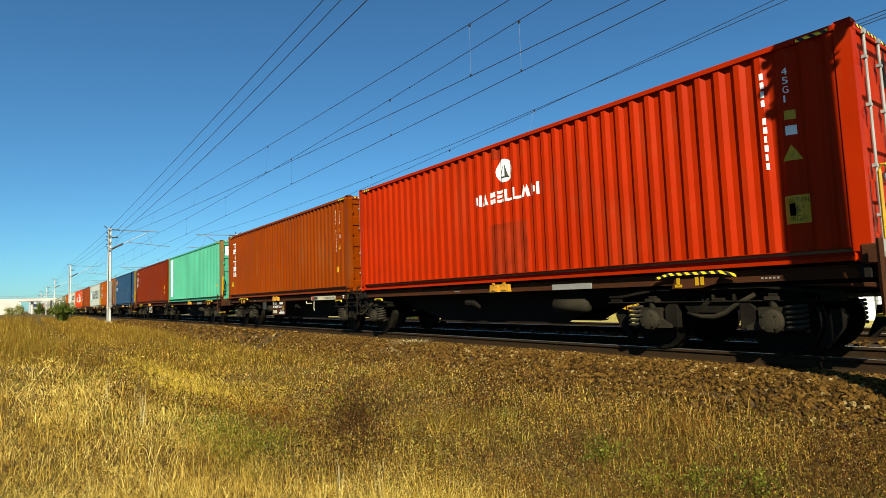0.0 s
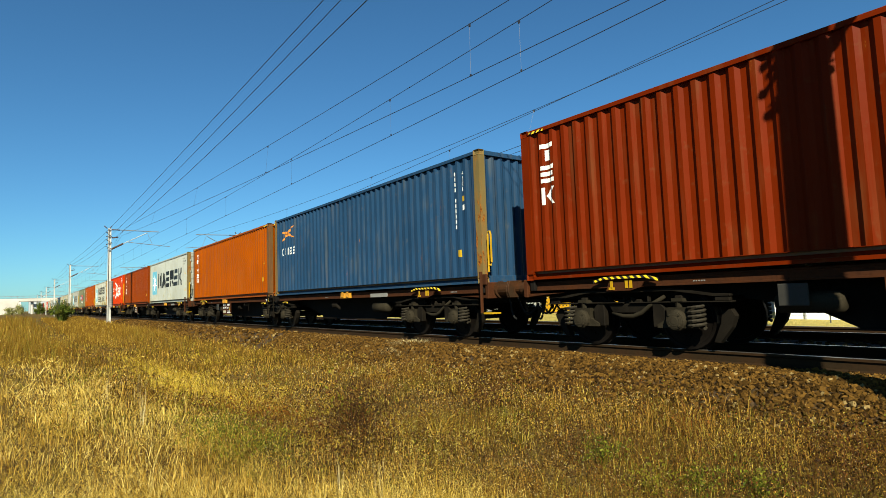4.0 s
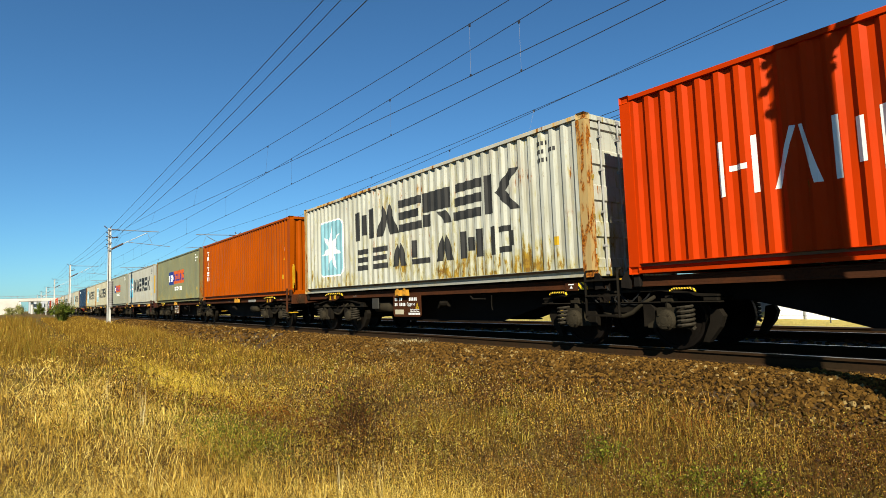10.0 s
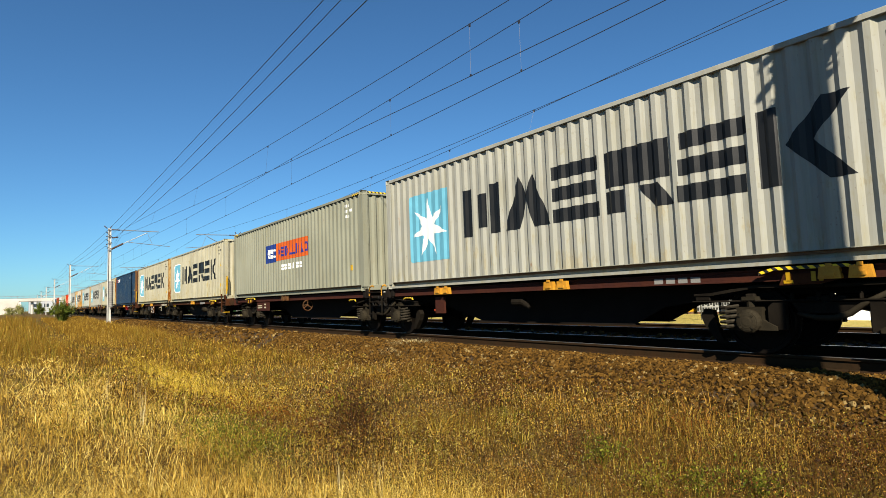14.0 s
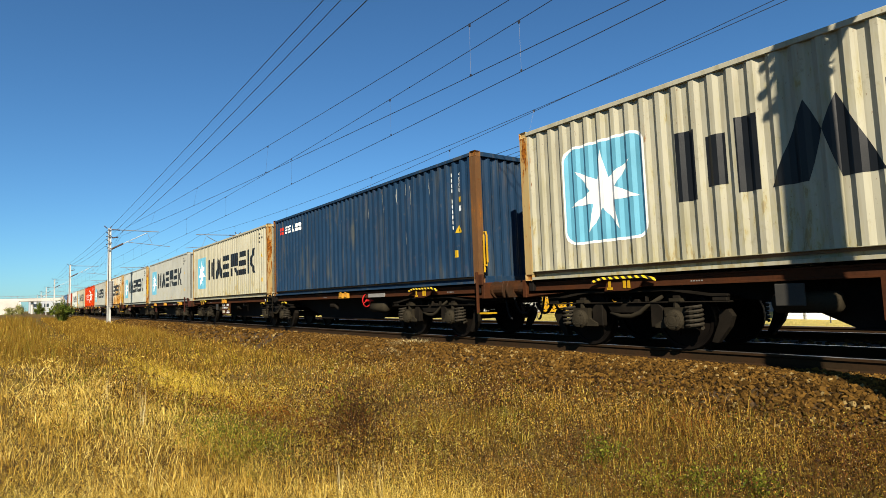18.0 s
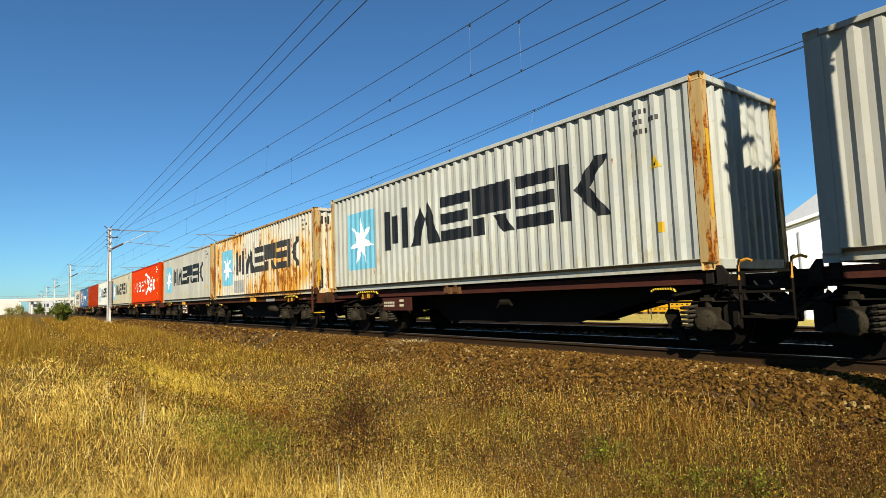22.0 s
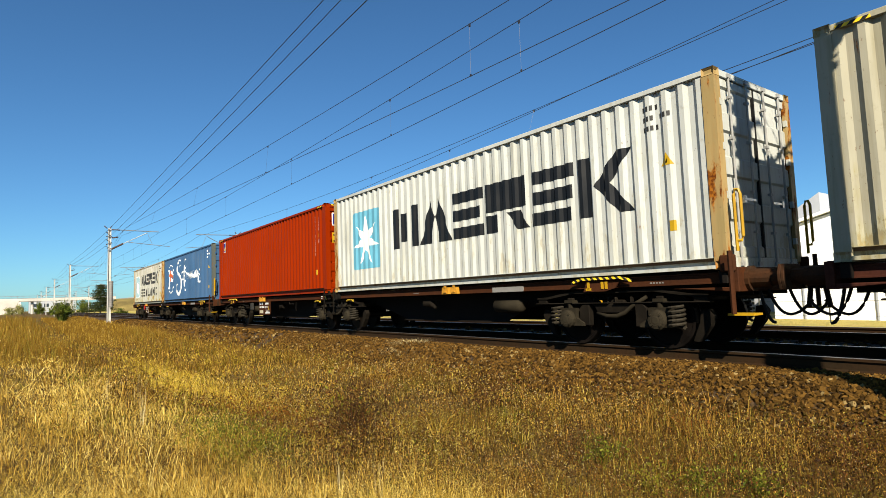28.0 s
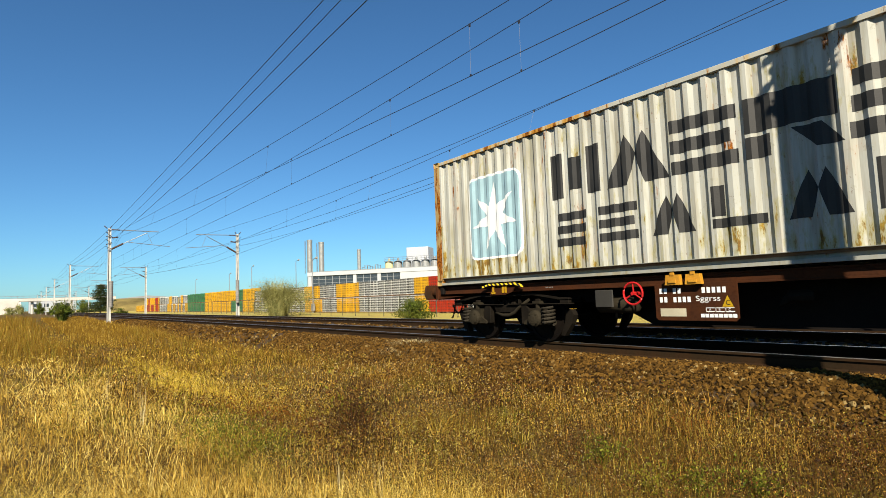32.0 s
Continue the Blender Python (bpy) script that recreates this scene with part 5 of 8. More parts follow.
def wagon_meshes():
    bm = bmesh.new()
    wheel_profile(bm, 0.75, 1)
    wheel_profile(bm, -0.75, -1)
    tube(bm, [(0, -1.0, 0), (0, 1.0, 0)], 0.085, 12)
    for s in (-1, 1):
        for k in range(3):
            a = 2 * math.pi * k / 3
            tube(bm, [(0.25 * math.cos(a), s * 0.80, 0.25 * math.sin(a)), (0.25 * math.cos(a), s * 0.835, 0.25 * math.sin(a))], 0.03, 6)
    WM["wheelset"] = mesh_of("wheelset", finish(bm), M_WHEEL)
    # bogie side frame: dips between the axles, rises over the boxes
    bm = bmesh.new()
    for s in (-1, 1):
        y0, y1 = s * 0.94, s * 1.06
        lo, hi = min(y0, y1), max(y0, y1)
        for k in (-1, 1):
            # sloping top plate, level lower plate, webs between them and a boxed tip
            prism(bm, [(k * x, z) for x, z in [(0, 0.93), (0.8, 0.95), (1.45, 0.85), (1.7, 0.84), (1.7, 0.80), (1.45, 0.81), (0.8, 0.905), (0, 0.885)]], "y", lo, hi)
            prism(bm, [(k * x, z) for x, z in [(0.05, 0.715), (1.72, 0.715), (1.72, 0.74), (0.05, 0.74)]], "y", lo - 0.02, hi + 0.02)
            for x0, x1 in ((0.06, 0.09), (0.36, 0.39), (0.84, 0.96), (1.46, 1.68)):
                prism(bm, [(k * x0, 0.735), (k * x1, 0.735), (k * x1, 0.83), (k * x0, 0.83)], "y", lo + 0.015, hi - 0.015)
            prism(bm, [(k * 0.46, 0.34), (k * 0.68, 0.34), (k * 0.68, 0.64), (k * 0.6, 0.72), (k * 0.46, 0.72)], "y", lo, hi)
        prism(bm, [(-0.4, 0.715), (-0.3, 0.56), (0.3, 0.56), (0.4, 0.715)], "y", lo + 0.03, hi - 0.03)
    box(bm, -0.22, 0.22, -1.0, 1.0, 0.58, 0.78)
    tube(bm, [(0, 0, 0.76), (0, 0, 0.93)], 0.22, 14)
    for x in (-1.6, 1.6):
        box(bm, x - 0.05, x + 0.05, -0.95, 0.95, 0.74, 0.81)
    WM["bogie"] = mesh_of("bogie_frame", finish(bm, 0.012), M_BOGIE)
    bm = bmesh.new()
    box(bm, -0.17, 0.17, -0.1, 0.1, -0.12, 0.19)
    tube(bm, [(0, -0.09, 0), (0, -0.185, 0)], [0.145, 0.135], 14)
    tube(bm, [(0, -0.185, 0), (0, -0.20, 0)], 0.09, 10)
    for a in (45, 135, 225, 315):
        x, z = 0.11 * math.cos(radians(a)), 0.11 * math.sin(radians(a))
        tube(bm, [(x, -0.18, z), (x, -0.205, z)], 0.018, 6)
    prism(bm, [(-0.34, -0.12), (0.34, -0.12), (0.34, -0.07), (0.17, 0.02), (-0.17, 0.02), (-0.34, -0.07)], "y", -0.1, 0.1)
    tube(bm, [(0, -0.03, 0.19), (0, -0.03, 0.3)], 0.05, 8)
    box(bm, -0.09, 0.09, -0.09, 0.09, 0.28, 0.33)
    tube(bm, [(0, -0.09, 0), (0, -0.15, 0), (0, -0.19, 0), (0, -0.205, 0)], [0.165, 0.16, 0.12, 0.05], 16)
    WM["axlebox"] = mesh_of("axle_box", finish(bm), M_AXLE)
    bm = bmesh.new()
    pts, n = [], 60
    for k in range(n + 1):
        a = 2 * math.pi * 5 * k / n
        pts.append((0.115 * math.cos(a), 0.115 * math.sin(a), -0.12 + 0.33 * k / n))
    tube(bm, pts, 0.024, 6)
    WM["spring"] = mesh_of("coil_spring", finish(bm), M_SPRING)
    bm = bmesh.new()
    prism(bm, [(-0.03, 0.14), (0.06, 0.13), (0.24, 0.36), (0.30, 0.52), (0.24, 0.62), (0.12, 0.60), (0.09, 0.42)], "y", -0.06, 0.06)
    WM["shoe"] = mesh_of("brake_shoe", finish(bm), M_BOGIE)
    bm = bmesh.new()
    tube(bm, [(-0.32, 0, 0.56), (-0.1, 0, 0.51), (0.1, 0, 0.51), (0.26, 0, 0.57), (0.42, 0, 0.69), (0.67, 0, 0.82)], [0.02, 0.035, 0.04, 0.04, 0.035, 0.03], 8)
    WM["rod"] = mesh_of("brake_rod", finish(bm, 0, True), M_AXLE)
    bm = bmesh.new()
    prism(bm, [(-0.06, 0.98), (0.06, 0.98), (0.06, 1.18), (-0.06, 1.18)], "y", -0.05, 0.05)
    WM["pin"] = mesh_of("container_pin", finish(bm, 0.01), M_DARK)
    bm = bmesh.new()
    for x in (-0.16, 0.16):
        prism(bm, [(x - 0.125, 0.0), (x + 0.125, 0.0), (x + 0.105, 0.15), (x - 0.105, 0.15)], "y", -0.08, 0.0)
        box(bm, x - 0.06, x + 0.06, -0.10, -0.075, 0.03, 0.07)
        box(bm, x - 0.03, x + 0.03, -0.09, -0.06, 0.14, 0.185)
    WM["spigot"] = mesh_of("folding_spigot", finish(bm), M_ORANGE)
    bm = bmesh.new()
    pts = [(-0.6, 0.0), (-0.4, 0.055), (0.4, 0.055), (0.6, 0.0), (0.6, 0.04), (0.4, 0.095), (-0.4, 0.095), (-0.6, 0.04)]
    prism(bm, pts, "y", -0.05, 0.0)
    WM["arch"] = mesh_of("striped_guard", finish(bm), M_STRIPES)
    bm = bmesh.new()
    prism(bm, [(-0.36, -0.14), (0.1, -0.14), (0.3, -0.09), (0.36, 0), (-0.3, 0)], "y", -0.03, 0.0)
    WM["arch_plate"] = mesh_of("guard_plate", finish(bm), M_FRAME)
    bm = bmesh.new()
    box(bm, -0.27, -0.22, -0.04, -0.03, -0.1, 0.02)
    box(bm, -0.3, -0.19, -0.04, -0.03, -0.12, -0.08)
    box(bm, 0.02, 0.07, -0.04, -0.03, -0.1, 0.02)
    box(bm, 0.1, 0.15, -0.04, -0.03, -0.1, 0.02)
    WM["arch_mark"] = mesh_of("guard_mark", finish(bm), M_YELLOW)
    # buffer pointing to +x
    bm = bmesh.new()
    tube(bm, [(0, 0, 0), (0.06, 0, 0), (0.06, 0, 0), (0.36, 0, 0)], [0.18, 0.18, 0.135, 0.135], 14)
    tube(bm, [(0.34, 0, 0), (0.56, 0, 0)], 0.11, 14)
    WM["buffer"] = mesh_of("buffer_case", finish(bm), M_BUFFER)
    bm = bmesh.new()
    prism(bm, [(-0.24, -0.17), (0.24, -0.17), (0.29, -0.05), (0.29, 0.05), (0.24, 0.17), (-0.24, 0.17), (-0.29, 0.05), (-0.29, -0.05)], "x", 0.55, 0.60)
    WM["buffer_head"] = mesh_of("buffer_head", finish(bm, 0.008), M_BUFFER)
    bm = bmesh.new()
    for x in (-0.33, 0.33):
        tube(bm, [(x, 0, 0.0), (x, 0, 0.72), (x, 0.03, 0.78), (x, 0.1, 0.8)], 0.022, 6)
    for z in (0.03, 0.36, 0.62):
        box(bm, -0.33, 0.33, -0.03, 0.06, z - 0.015, z + 0.015)
    WM["ladder"] = mesh_of("step_ladder", finish(bm), M_BOGIE)
    bm = bmesh.new()
    n = 22
    pts = [(0.175 * math.cos(2 * math.pi * k / n), 0, 0.175 * math.sin(2 * math.pi * k / n)) for k in range(n + 1)]
    tube(bm, pts, 0.017, 6, False)
    for a in (90, 210, 330):
        tube(bm, [(0, 0.02, 0), (0.175 * math.cos(radians(a)), 0, 0.175 * math.sin(radians(a)))], 0.013, 6)
    tube(bm, [(0, -0.02, 0), (0, 0.25, 0)], 0.03, 8)
    WM["handwheel"] = mesh_of("brake_handwheel", finish(bm), M_REDWHEEL)
    bm = bmesh.new()
    box(bm, -0.05, 0.05, -1.07, 1.07, 0.97, 1.1)
    WM["beam"] = mesh_of("cross_beam", finish(bm), M_DARK)
    bm = bmesh.new()
    tube(bm, [(-0.4, 0, 0), (-0.36, 0, 0), (0.36, 0, 0), (0.4, 0, 0)], [0.09, 0.14, 0.14, 0.09], 14)
    WM["tank"] = mesh_of("air_tank", finish(bm, 0, True), M_AXLE)
    bm = bmesh.new()
    tube(bm, [(-0.16, 0, 0), (0.12, 0, 0), (0.28, 0, -0.12)], [0.085, 0.085, 0.03], 10)
    WM["cylinder"] = mesh_of("brake_cylinder", finish(bm), M_BOGIE)


wagon_meshes()
WHEELS = {-1: [], 1: []}


def bogie(parent, x):
    b = shared("bogie", WM["bogie"], parent, Matrix.Translation((x, 0, 0)))
    for k in (-1, 1):
        w = shared("wheelset", WM["wheelset"], b, Matrix.Translation((0.9 * k, 0, 0.46)))
        WHEELS[k].append(w)
        for s in (-1, 1):
            flip = Matrix.Diagonal((1, 1 if s == -1 else -1, 1, 1))
            shared("axle_box", WM["axlebox"], b, Matrix.Translation((0.9 * k, s * 1.0, 0.46)) @ flip)
            shared("coil_spring", WM["spring"], b, Matrix.Translation((0.9 * k + 0.28 * k, s * 1.05, 0.46)))
        for s in (-1, 1):
            shared("brake_shoe", WM["shoe"], b, Matrix.Translation((1.38 * k, 0.86 * s, 0)) @ Matrix.Diagonal((k, 1, 1, 1)))
    for s in (-1, 1):
        shared("brake_rod", WM["rod"], b, Matrix.Translation((0, 1.03 * s, 0)))
    return b


def hose(bm, pts, r=0.022):
    """A slack rubber hose through three given points."""
    a, b, c = (Vector(p) for p in pts)
    tube(bm, [(1 - t) ** 2 * a + 2 * t * (1 - t) * b + t * t * c for t in [k / 12 for k in range(13)]], r, 6)


def wagon(gap, label, second=False, wheel_on=None, banner=False):
    """An articulated pair of container flats on three bogies; its origin lies under the joint, on the rail."""
    w = tagged(new("container_wagon"), label, "railway wagon", "wagons of the train")
    paintm = M_FRAME2 if second else M_FRAME
    end = gap / 2 + LEN
    for s in (1, -1):
        mir = Matrix.Diagonal((s, 1, 1, 1))
        i0, i1 = gap / 2 - 0.1, end + 0.10
        # side sills
        for yy in (-1, 1):
            bm = bmesh.new()
            y0 = yy * 1.11
            prof = [(-0.10, 0.985), (0.012, 0.985), (0.012, 1.008), (0, 1.011), (0, 1.119), (0.012, 1.122), (0.012, 1.145), (-0.10, 1.145), (-0.10, 1.122), (-0.03, 1.119), (-0.03, 1.011), (-0.10, 1.008)]
            prism(bm, [(y0 + yy * u, z) for u, z in prof], "x", s * i0, s * i1)
            part("side_sill", bm, paintm, w)
        # fish-bellied centre girders
        for yy in (-0.55, 0.55):
            bm = bmesh.new()
            c0 = gap / 2
            pts = [(c0 - 0.1, 1.12), (end, 1.12), (end, 0.80), (end - 3.5, 0.80), (end - 4.6, 0.63), (end - 5.15, 0.36), (c0 + 3.0, 0.36), (c0 + 2.35, 0.54), (c0 + 1.5, 0.74), (c0 - 0.1, 0.74)]
            prism(bm, [(s * x, z) for x, z in pts], "y", yy - 0.012, yy + 0.012)
            prism(bm, [(s * (end - 5.15), 0.36), (s * (c0 + 3.0), 0.36), (s * (c0 + 3.0), 0.335), (s * (end - 5.15), 0.335)], "y", yy - 0.11, yy + 0.11)
            part("centre_girder", bm, M_DARK, w)
        for k in range(9):
            x = gap / 2 + 0.25 + (LEN - 0.4) * k / 8
            shared("cross_beam", WM["beam"], w, Matrix.Translation((s * x, 0, 0)))
        for x in (gap / 2 + 0.1, end - 0.1):
            for yy in (-1.13, 1.13):
                shared("container_pin", WM["pin"], w, Matrix.Translation((s * x, yy, 0)))
        for yy in (-1, 1):
            fy = Matrix.Diagonal((1, -yy, 1, 1))
            shared("folding_spigot", WM["spigot"], w, Matrix.Translation((s * (gap / 2 + (5.87 if s > 0 else 6.05)), yy * 1.18, 0.99)) @ fy, M_RUSTY if second and yy < 0 and s < 0 else None)
            g = shared("striped_guard", WM["arch"], w, Matrix.Translation((s * (end - 2.18), yy * 1.18, 1.07)) @ fy)
            shared("guard_plate", WM["arch_plate"], g)
            tagged(shared("guard_mark", WM["arch_mark"], g), kind="stuff")
            shared("joint_guard", WM["arch"], w, Matrix.Translation((s * (gap / 2 + 0.85), yy * 1.13, 0.885)) @ fy @ Matrix.Diagonal((0.34, 1, 0.7, 1)))
        # head stock, buffers, coupling
        bm = bmesh.new()
        box(bm, s * (end + 0.02), s * (end + 0.12), -1.2, 1.2, 0.86, 1.20)
        prism(bm, [(s * (end - 0.9), 0.93), (s * (end + 0.1), 0.86), (s * (end + 0.1), 0.93)], "y", -1.17, -1.13)
        prism(bm, [(s * (end - 0.9), 0.93), (s * (end + 0.1), 0.86), (s * (end + 0.1), 0.93)], "y", 1.13, 1.17)
        head = part("head_stock", bm, paintm, w, bevel=0.01)
        for yy in (-0.875, 0.875):
            bf = shared("buffer", WM["buffer"], w, Matrix.Translation((s * (end + 0.12), yy, 1.04)) @ mir @ Matrix.Diagonal((0.86, 1, 1, 1)))
            shared("buffer_head", WM["buffer_head"], bf)
        for yy in (-1.2, 1.2) if s > 0 else ():
            bm = bmesh.new()
            box(bm, s * (end - 0.12), s * (end + 0.10), yy - 0.03, yy + 0.03, 1.14, 1.38)
            part("end_stop", bm, paintm, w, bevel=0.02)
            bm = bmesh.new()
            tube(bm, [(s * (end + 0.12), yy * 1.16, 0.57), (s * (end + 0.12), yy * 1.16, 1.42)], 0.035, 6)
            part("step_hanger", bm, paintm, w)
        for yy in (-1, 1) if s > 0 and not second else ():
            bm = bmesh.new()
            box(bm, s * (end + 0.0), s * (end + 0.34), yy * 1.2 - 0.13, yy * 1.2 + 0.13, 0.545, 0.575)
            part("shunter_step", bm, M_YELLOW, w, "yellow-edged step plate")
            bm = bmesh.new()
            x = s * (end + 0.12)
            tube(bm, [(x, yy * 1.16, 1.42), (x, yy * 1.16, 2.2), (x + s * 0.02, yy * 1.16, 2.27), (x + s * 0.06, yy * 1.15, 2.27), (x + s * 0.085, yy * 1.15, 2.2), (x + s * 0.085, yy * 1.15, 1.62), (x + s * 0.06, yy * 1.15, 1.56), (x, yy * 1.16, 1.56)], 0.022, 6)
            part("hand_rail", bm, M_YELLOW, w, "yellow grab rail")
        bm = bmesh.new()
        tube(bm, [(s * (end + 0.12), 0, 1.0), (s * (end + 0.5), 0, 0.98), (s * (end + 0.62), 0, 0.9)], 0.05, 8)
        tube(bm, [(s * (end + 0.55), 0, 0.95), (s * (end + 0.5), 0, 0.6)], 0.035, 6)
        part("draw_hook", bm, M_DARK, w)
        for pts in ([(0.12, -0.35, 0.88), (0.3, -0.35, 0.25), (0.66, -0.28, 0.72)], [(0.12, 0.35, 0.88), (0.32, 0.35, 0.2), (0.66, 0.28, 0.7)], [(0.12, -0.6, 0.86), (0.2, -0.62, 0.4), (0.3, -0.6, 0.42)]):
            bm = bmesh.new()
            hose(bm, [(s * (end + a), b, c) for a, b, c in pts])
            part("brake_hose", bm, M_RUBBER, w)
        bogie(w, s * (end - 2.1))
        if not second:
            shared("air_tank", WM["tank"], w, Matrix.Translation((s * (gap / 2 + 7.45), -0.90, 0.70)))
        shared("brake_cylinder", WM["cylinder"], w, Matrix.Translation((s * (gap / 2 + 4.6), -0.93, 0.78)) @ mir)
    bogie(w, 0.0)
    bm = bmesh.new()
    box(bm, -gap / 2 - 0.1, gap / 2 + 0.1, -0.35, 0.35, 0.9, 1.1)
    tube(bm, [(0, 0, 0.85), (0, 0, 1.15)], 0.26, 14)
    part("joint_pivot", bm, M_DARK, w, bevel=0.02)
    for sx in (-1, 1):
        for yy in (-1, 1):
            bm = bmesh.new()
            x0 = sx * (gap / 2 - 0.02)
            prism(bm, [(x0, 0.96), (x0, 1.24), (x0 - sx * 0.06, 1.24), (x0 - sx * 0.16, 1.1), (x0 - sx * 0.16, 0.98)], "y", yy * 1.17 - 0.03, yy * 1.17 + 0.03)
            part("joint_bracket", bm, M_DARK, w)
    shared("step_ladder", WM["ladder"], w, Matrix.Translation((-gap / 2 + 0.18 if not second else 0.0, -1.24, 0.5)), M_BOGIE)
    if second:
        bm = bmesh.new()
        for x in (-0.33, 0.33):
            tube(bm, [(x, -1.24, 1.02), (x, -1.24, 1.22), (x + 0.03, -1.22, 1.28), (x + 0.1, -1.2, 1.3), (x + 0.17, -1.2, 1.27)], 0.022, 6)
        part("grab_hook", bm, M_ORANGE, w, "orange grab hooks")
    for x in (-0.3, 0.1, 0.3):
        bm = bmesh.new()
        hose(bm, [(x - 0.35, -1.0, 1.0), (x, -1.1, 0.4), (x + 0.35, -1.0, 0.98)], 0.015)
        part("joint_hose", bm, M_RUBBER, w)
    # rear unit fittings: sign board, plates, long banner
    r = -(gap / 2 + LEN)
    if not second:
        bm = bmesh.new()
        prism(bm, [(r + 5.62, 0.50), (r + 5.66, 0.46), (r + 6.84, 0.46), (r + 6.88, 0.50), (r + 6.88, 0.99), (r + 5.62, 0.99)], "y", -1.165, -1.135)
        board = part("sign_board", bm, M_FRAME, w, "brown data board with white markings")
        flat(board, "board_marking", [rect(r + 5.7 + 0.075 * k, 0.86, r + 5.75 + 0.075 * k, 0.94) for k in (0, 1, 3, 4, 9, 10, 11, 12, 13)] + [rect(r + 5.7 + 0.075 * k, 0.73, r + 5.75 + 0.075 * k, 0.81) for k in (0, 1, 3, 4, 5, 6)], M_WHITE, -1.168)
        flat(board, "board_type", letters("Sggrss", r + 6.28, 0.72, 0.10, 0.36), M_WHITE, -1.168)
        flat(board, "board_plate", [rect(r + 5.7, 0.52, r + 6.12, 0.64)], M_CREAM, -1.168)
        flat(board, "board_triangle", [[(r + 6.66, 0.66), (r + 6.82, 0.66), (r + 6.74, 0.82)]], M_SIGNYEL, -1.168)
        flat(board, "board_letter", letters("C", r + 6.715, 0.685, 0.07), M_BLACK, -1.171)
        tb = []
        for k in range(3):
            tb += [rect(r + 6.42 + 0.14 * k, 0.585, r + 6.55 + 0.14 * k, 0.60), rect(r + 6.42 + 0.14 * k, 0.64, r + 6.55 + 0.14 * k, 0.65), rect(r + 6.42 + 0.14 * k, 0.585, r + 6.43 + 0.14 * k, 0.65)]
        for k, ch in enumerate("ABC"):
            tb += letters(ch, r + 6.465 + 0.14 * k, 0.603, 0.034)
        tb += [rect(r + 6.34 + 0.066 * k, 0.51, r + 6.395 + 0.066 * k, 0.56) for k in range(8)]
        flat(board, "board_table", tb, M_WHITE, -1.168)
        if banner:
            bm = bmesh.new()
            box(bm, r + 9.23, r + 11.04, -1.135, -1.112, 0.965, 1.085)
            ban = part("name_banner", bm, M_CREAM, w, "long white banner on the sill")
            flat(ban, "banner_marking", [rect(r + 9.27, 0.985, r + 9.75, 1.065)], M_DUSTBLACK, -1.138)
            flat(ban, "banner_marking", [rect(r + 9.27, 1.01, r + 9.45, 1.07), rect(r + 10.13, 0.99, r + 10.25, 1.0), rect(r + 10.13, 1.03, r + 10.25, 1.04)], M_REDMARK, -1.1395)
            flat(ban, "banner_marking", blocks("3#2#555i2##", r + 10.32, 0.995, r + 11.0, 1.055, 0.3), M_DUSTBLACK, -1.138)
        bm = bmesh.new()
        tube(bm, [(r + 8.75, -1.1, 0.92), (r + 8.9, -1.16, 0.86), (r + 9.3, -1.16, 0.86)], 0.02, 6)
        tube(bm, [(r + 9.5, -1.15, 0.93), (r + 9.5, -1.16, 0.70), (r + 9.53, -1.16, 0.62)], 0.014, 6)
        part("brake_lever", bm, M_CREAM if banner else M_BOGIE, w)
        bm = bmesh.new()
        box(bm, r + 4.46, r + 4.82, -1.15, -1.12, 0.66, 0.95)
        part("grille_plate", bm, M_GRILLE, w, bevel=0.01)
        bm = bmesh.new()
        box(bm, r + 11.5, r + 11.78, -1.135, -1.112, 0.96, 1.12)
        part("lift_plate", bm, paintm, w)
        flat(w, "lift_mark", [rect(r + 11.57, 1.06, r + 11.7, 1.08), [(r + 11.6, 1.0), (r + 11.68, 1.0), (r + 11.64, 1.05)]], M_WHITE, -1.138)
        bm = bmesh.new()
        box(bm, r + 11.8, r + 12.0, -1.135, -1.112, 0.97, 1.1)
        part("hazard_plate", bm, M_STRIPES, w)
        f = gap / 2
        bm = bmesh.new()
        box(bm, f + 7.2, f + 8.1, -1.135, -1.112, 0.985, 1.085)
        part("data_plate", bm, M_GREYPL, w, "grey data plate on the sill")
        flat(w, "sill_marking", [rect(f + 4.2 + 0.04 * k, 1.03, f + 4.225 + 0.04 * k, 1.05) for k in range(6)] + [rect(f + 10.9 + 0.05 * k, 1.02, f + 10.93 + 0.05 * k, 1.045) for k in range(5)] + [rect(r + 3.3 + 0.04 * k, 1.03, r + 3.325 + 0.04 * k, 1.05) for k in range(5)], M_GREYPL, -1.114)
    else:
        f = gap / 2
        bm = bmesh.new()
        box(bm, r + 3.0, r + 4.4, -1.19, -1.165, 0.62, 0.95)
        board = part("sign_board", bm, M_FRAME2, w, "reddish-brown data board with white markings")
        flat(board, "board_marking", [rect(r + 3.08 + 0.09 * k, 0.72 + 0.08 * j, r + 3.15 + 0.09 * k, 0.77 + 0.08 * j) for k in range(6) for j in range(2)] + [rect(r + 3.85, 0.72, r + 4.05, 0.78), rect(r + 3.85, 0.84, r + 4.05, 0.90)], M_CREAM, -1.193)
        flat(w, "sill_marking", [rect(f + 7.8 + 0.2 * k, 1.0, f + 7.95 + 0.2 * k, 1.09) for k in range(4)], M_GREYPL, -1.114)
        bm = bmesh.new()
        box(bm, f + 2.0, f + 2.35, -1.15, -1.10, 0.55, 0.93)
        part("bracket_plate", bm, M_FRAME2, w)
        shared("folding_spigot", WM["spigot"], w, Matrix.Translation((f + 2.4, -1.18, 0.99)))
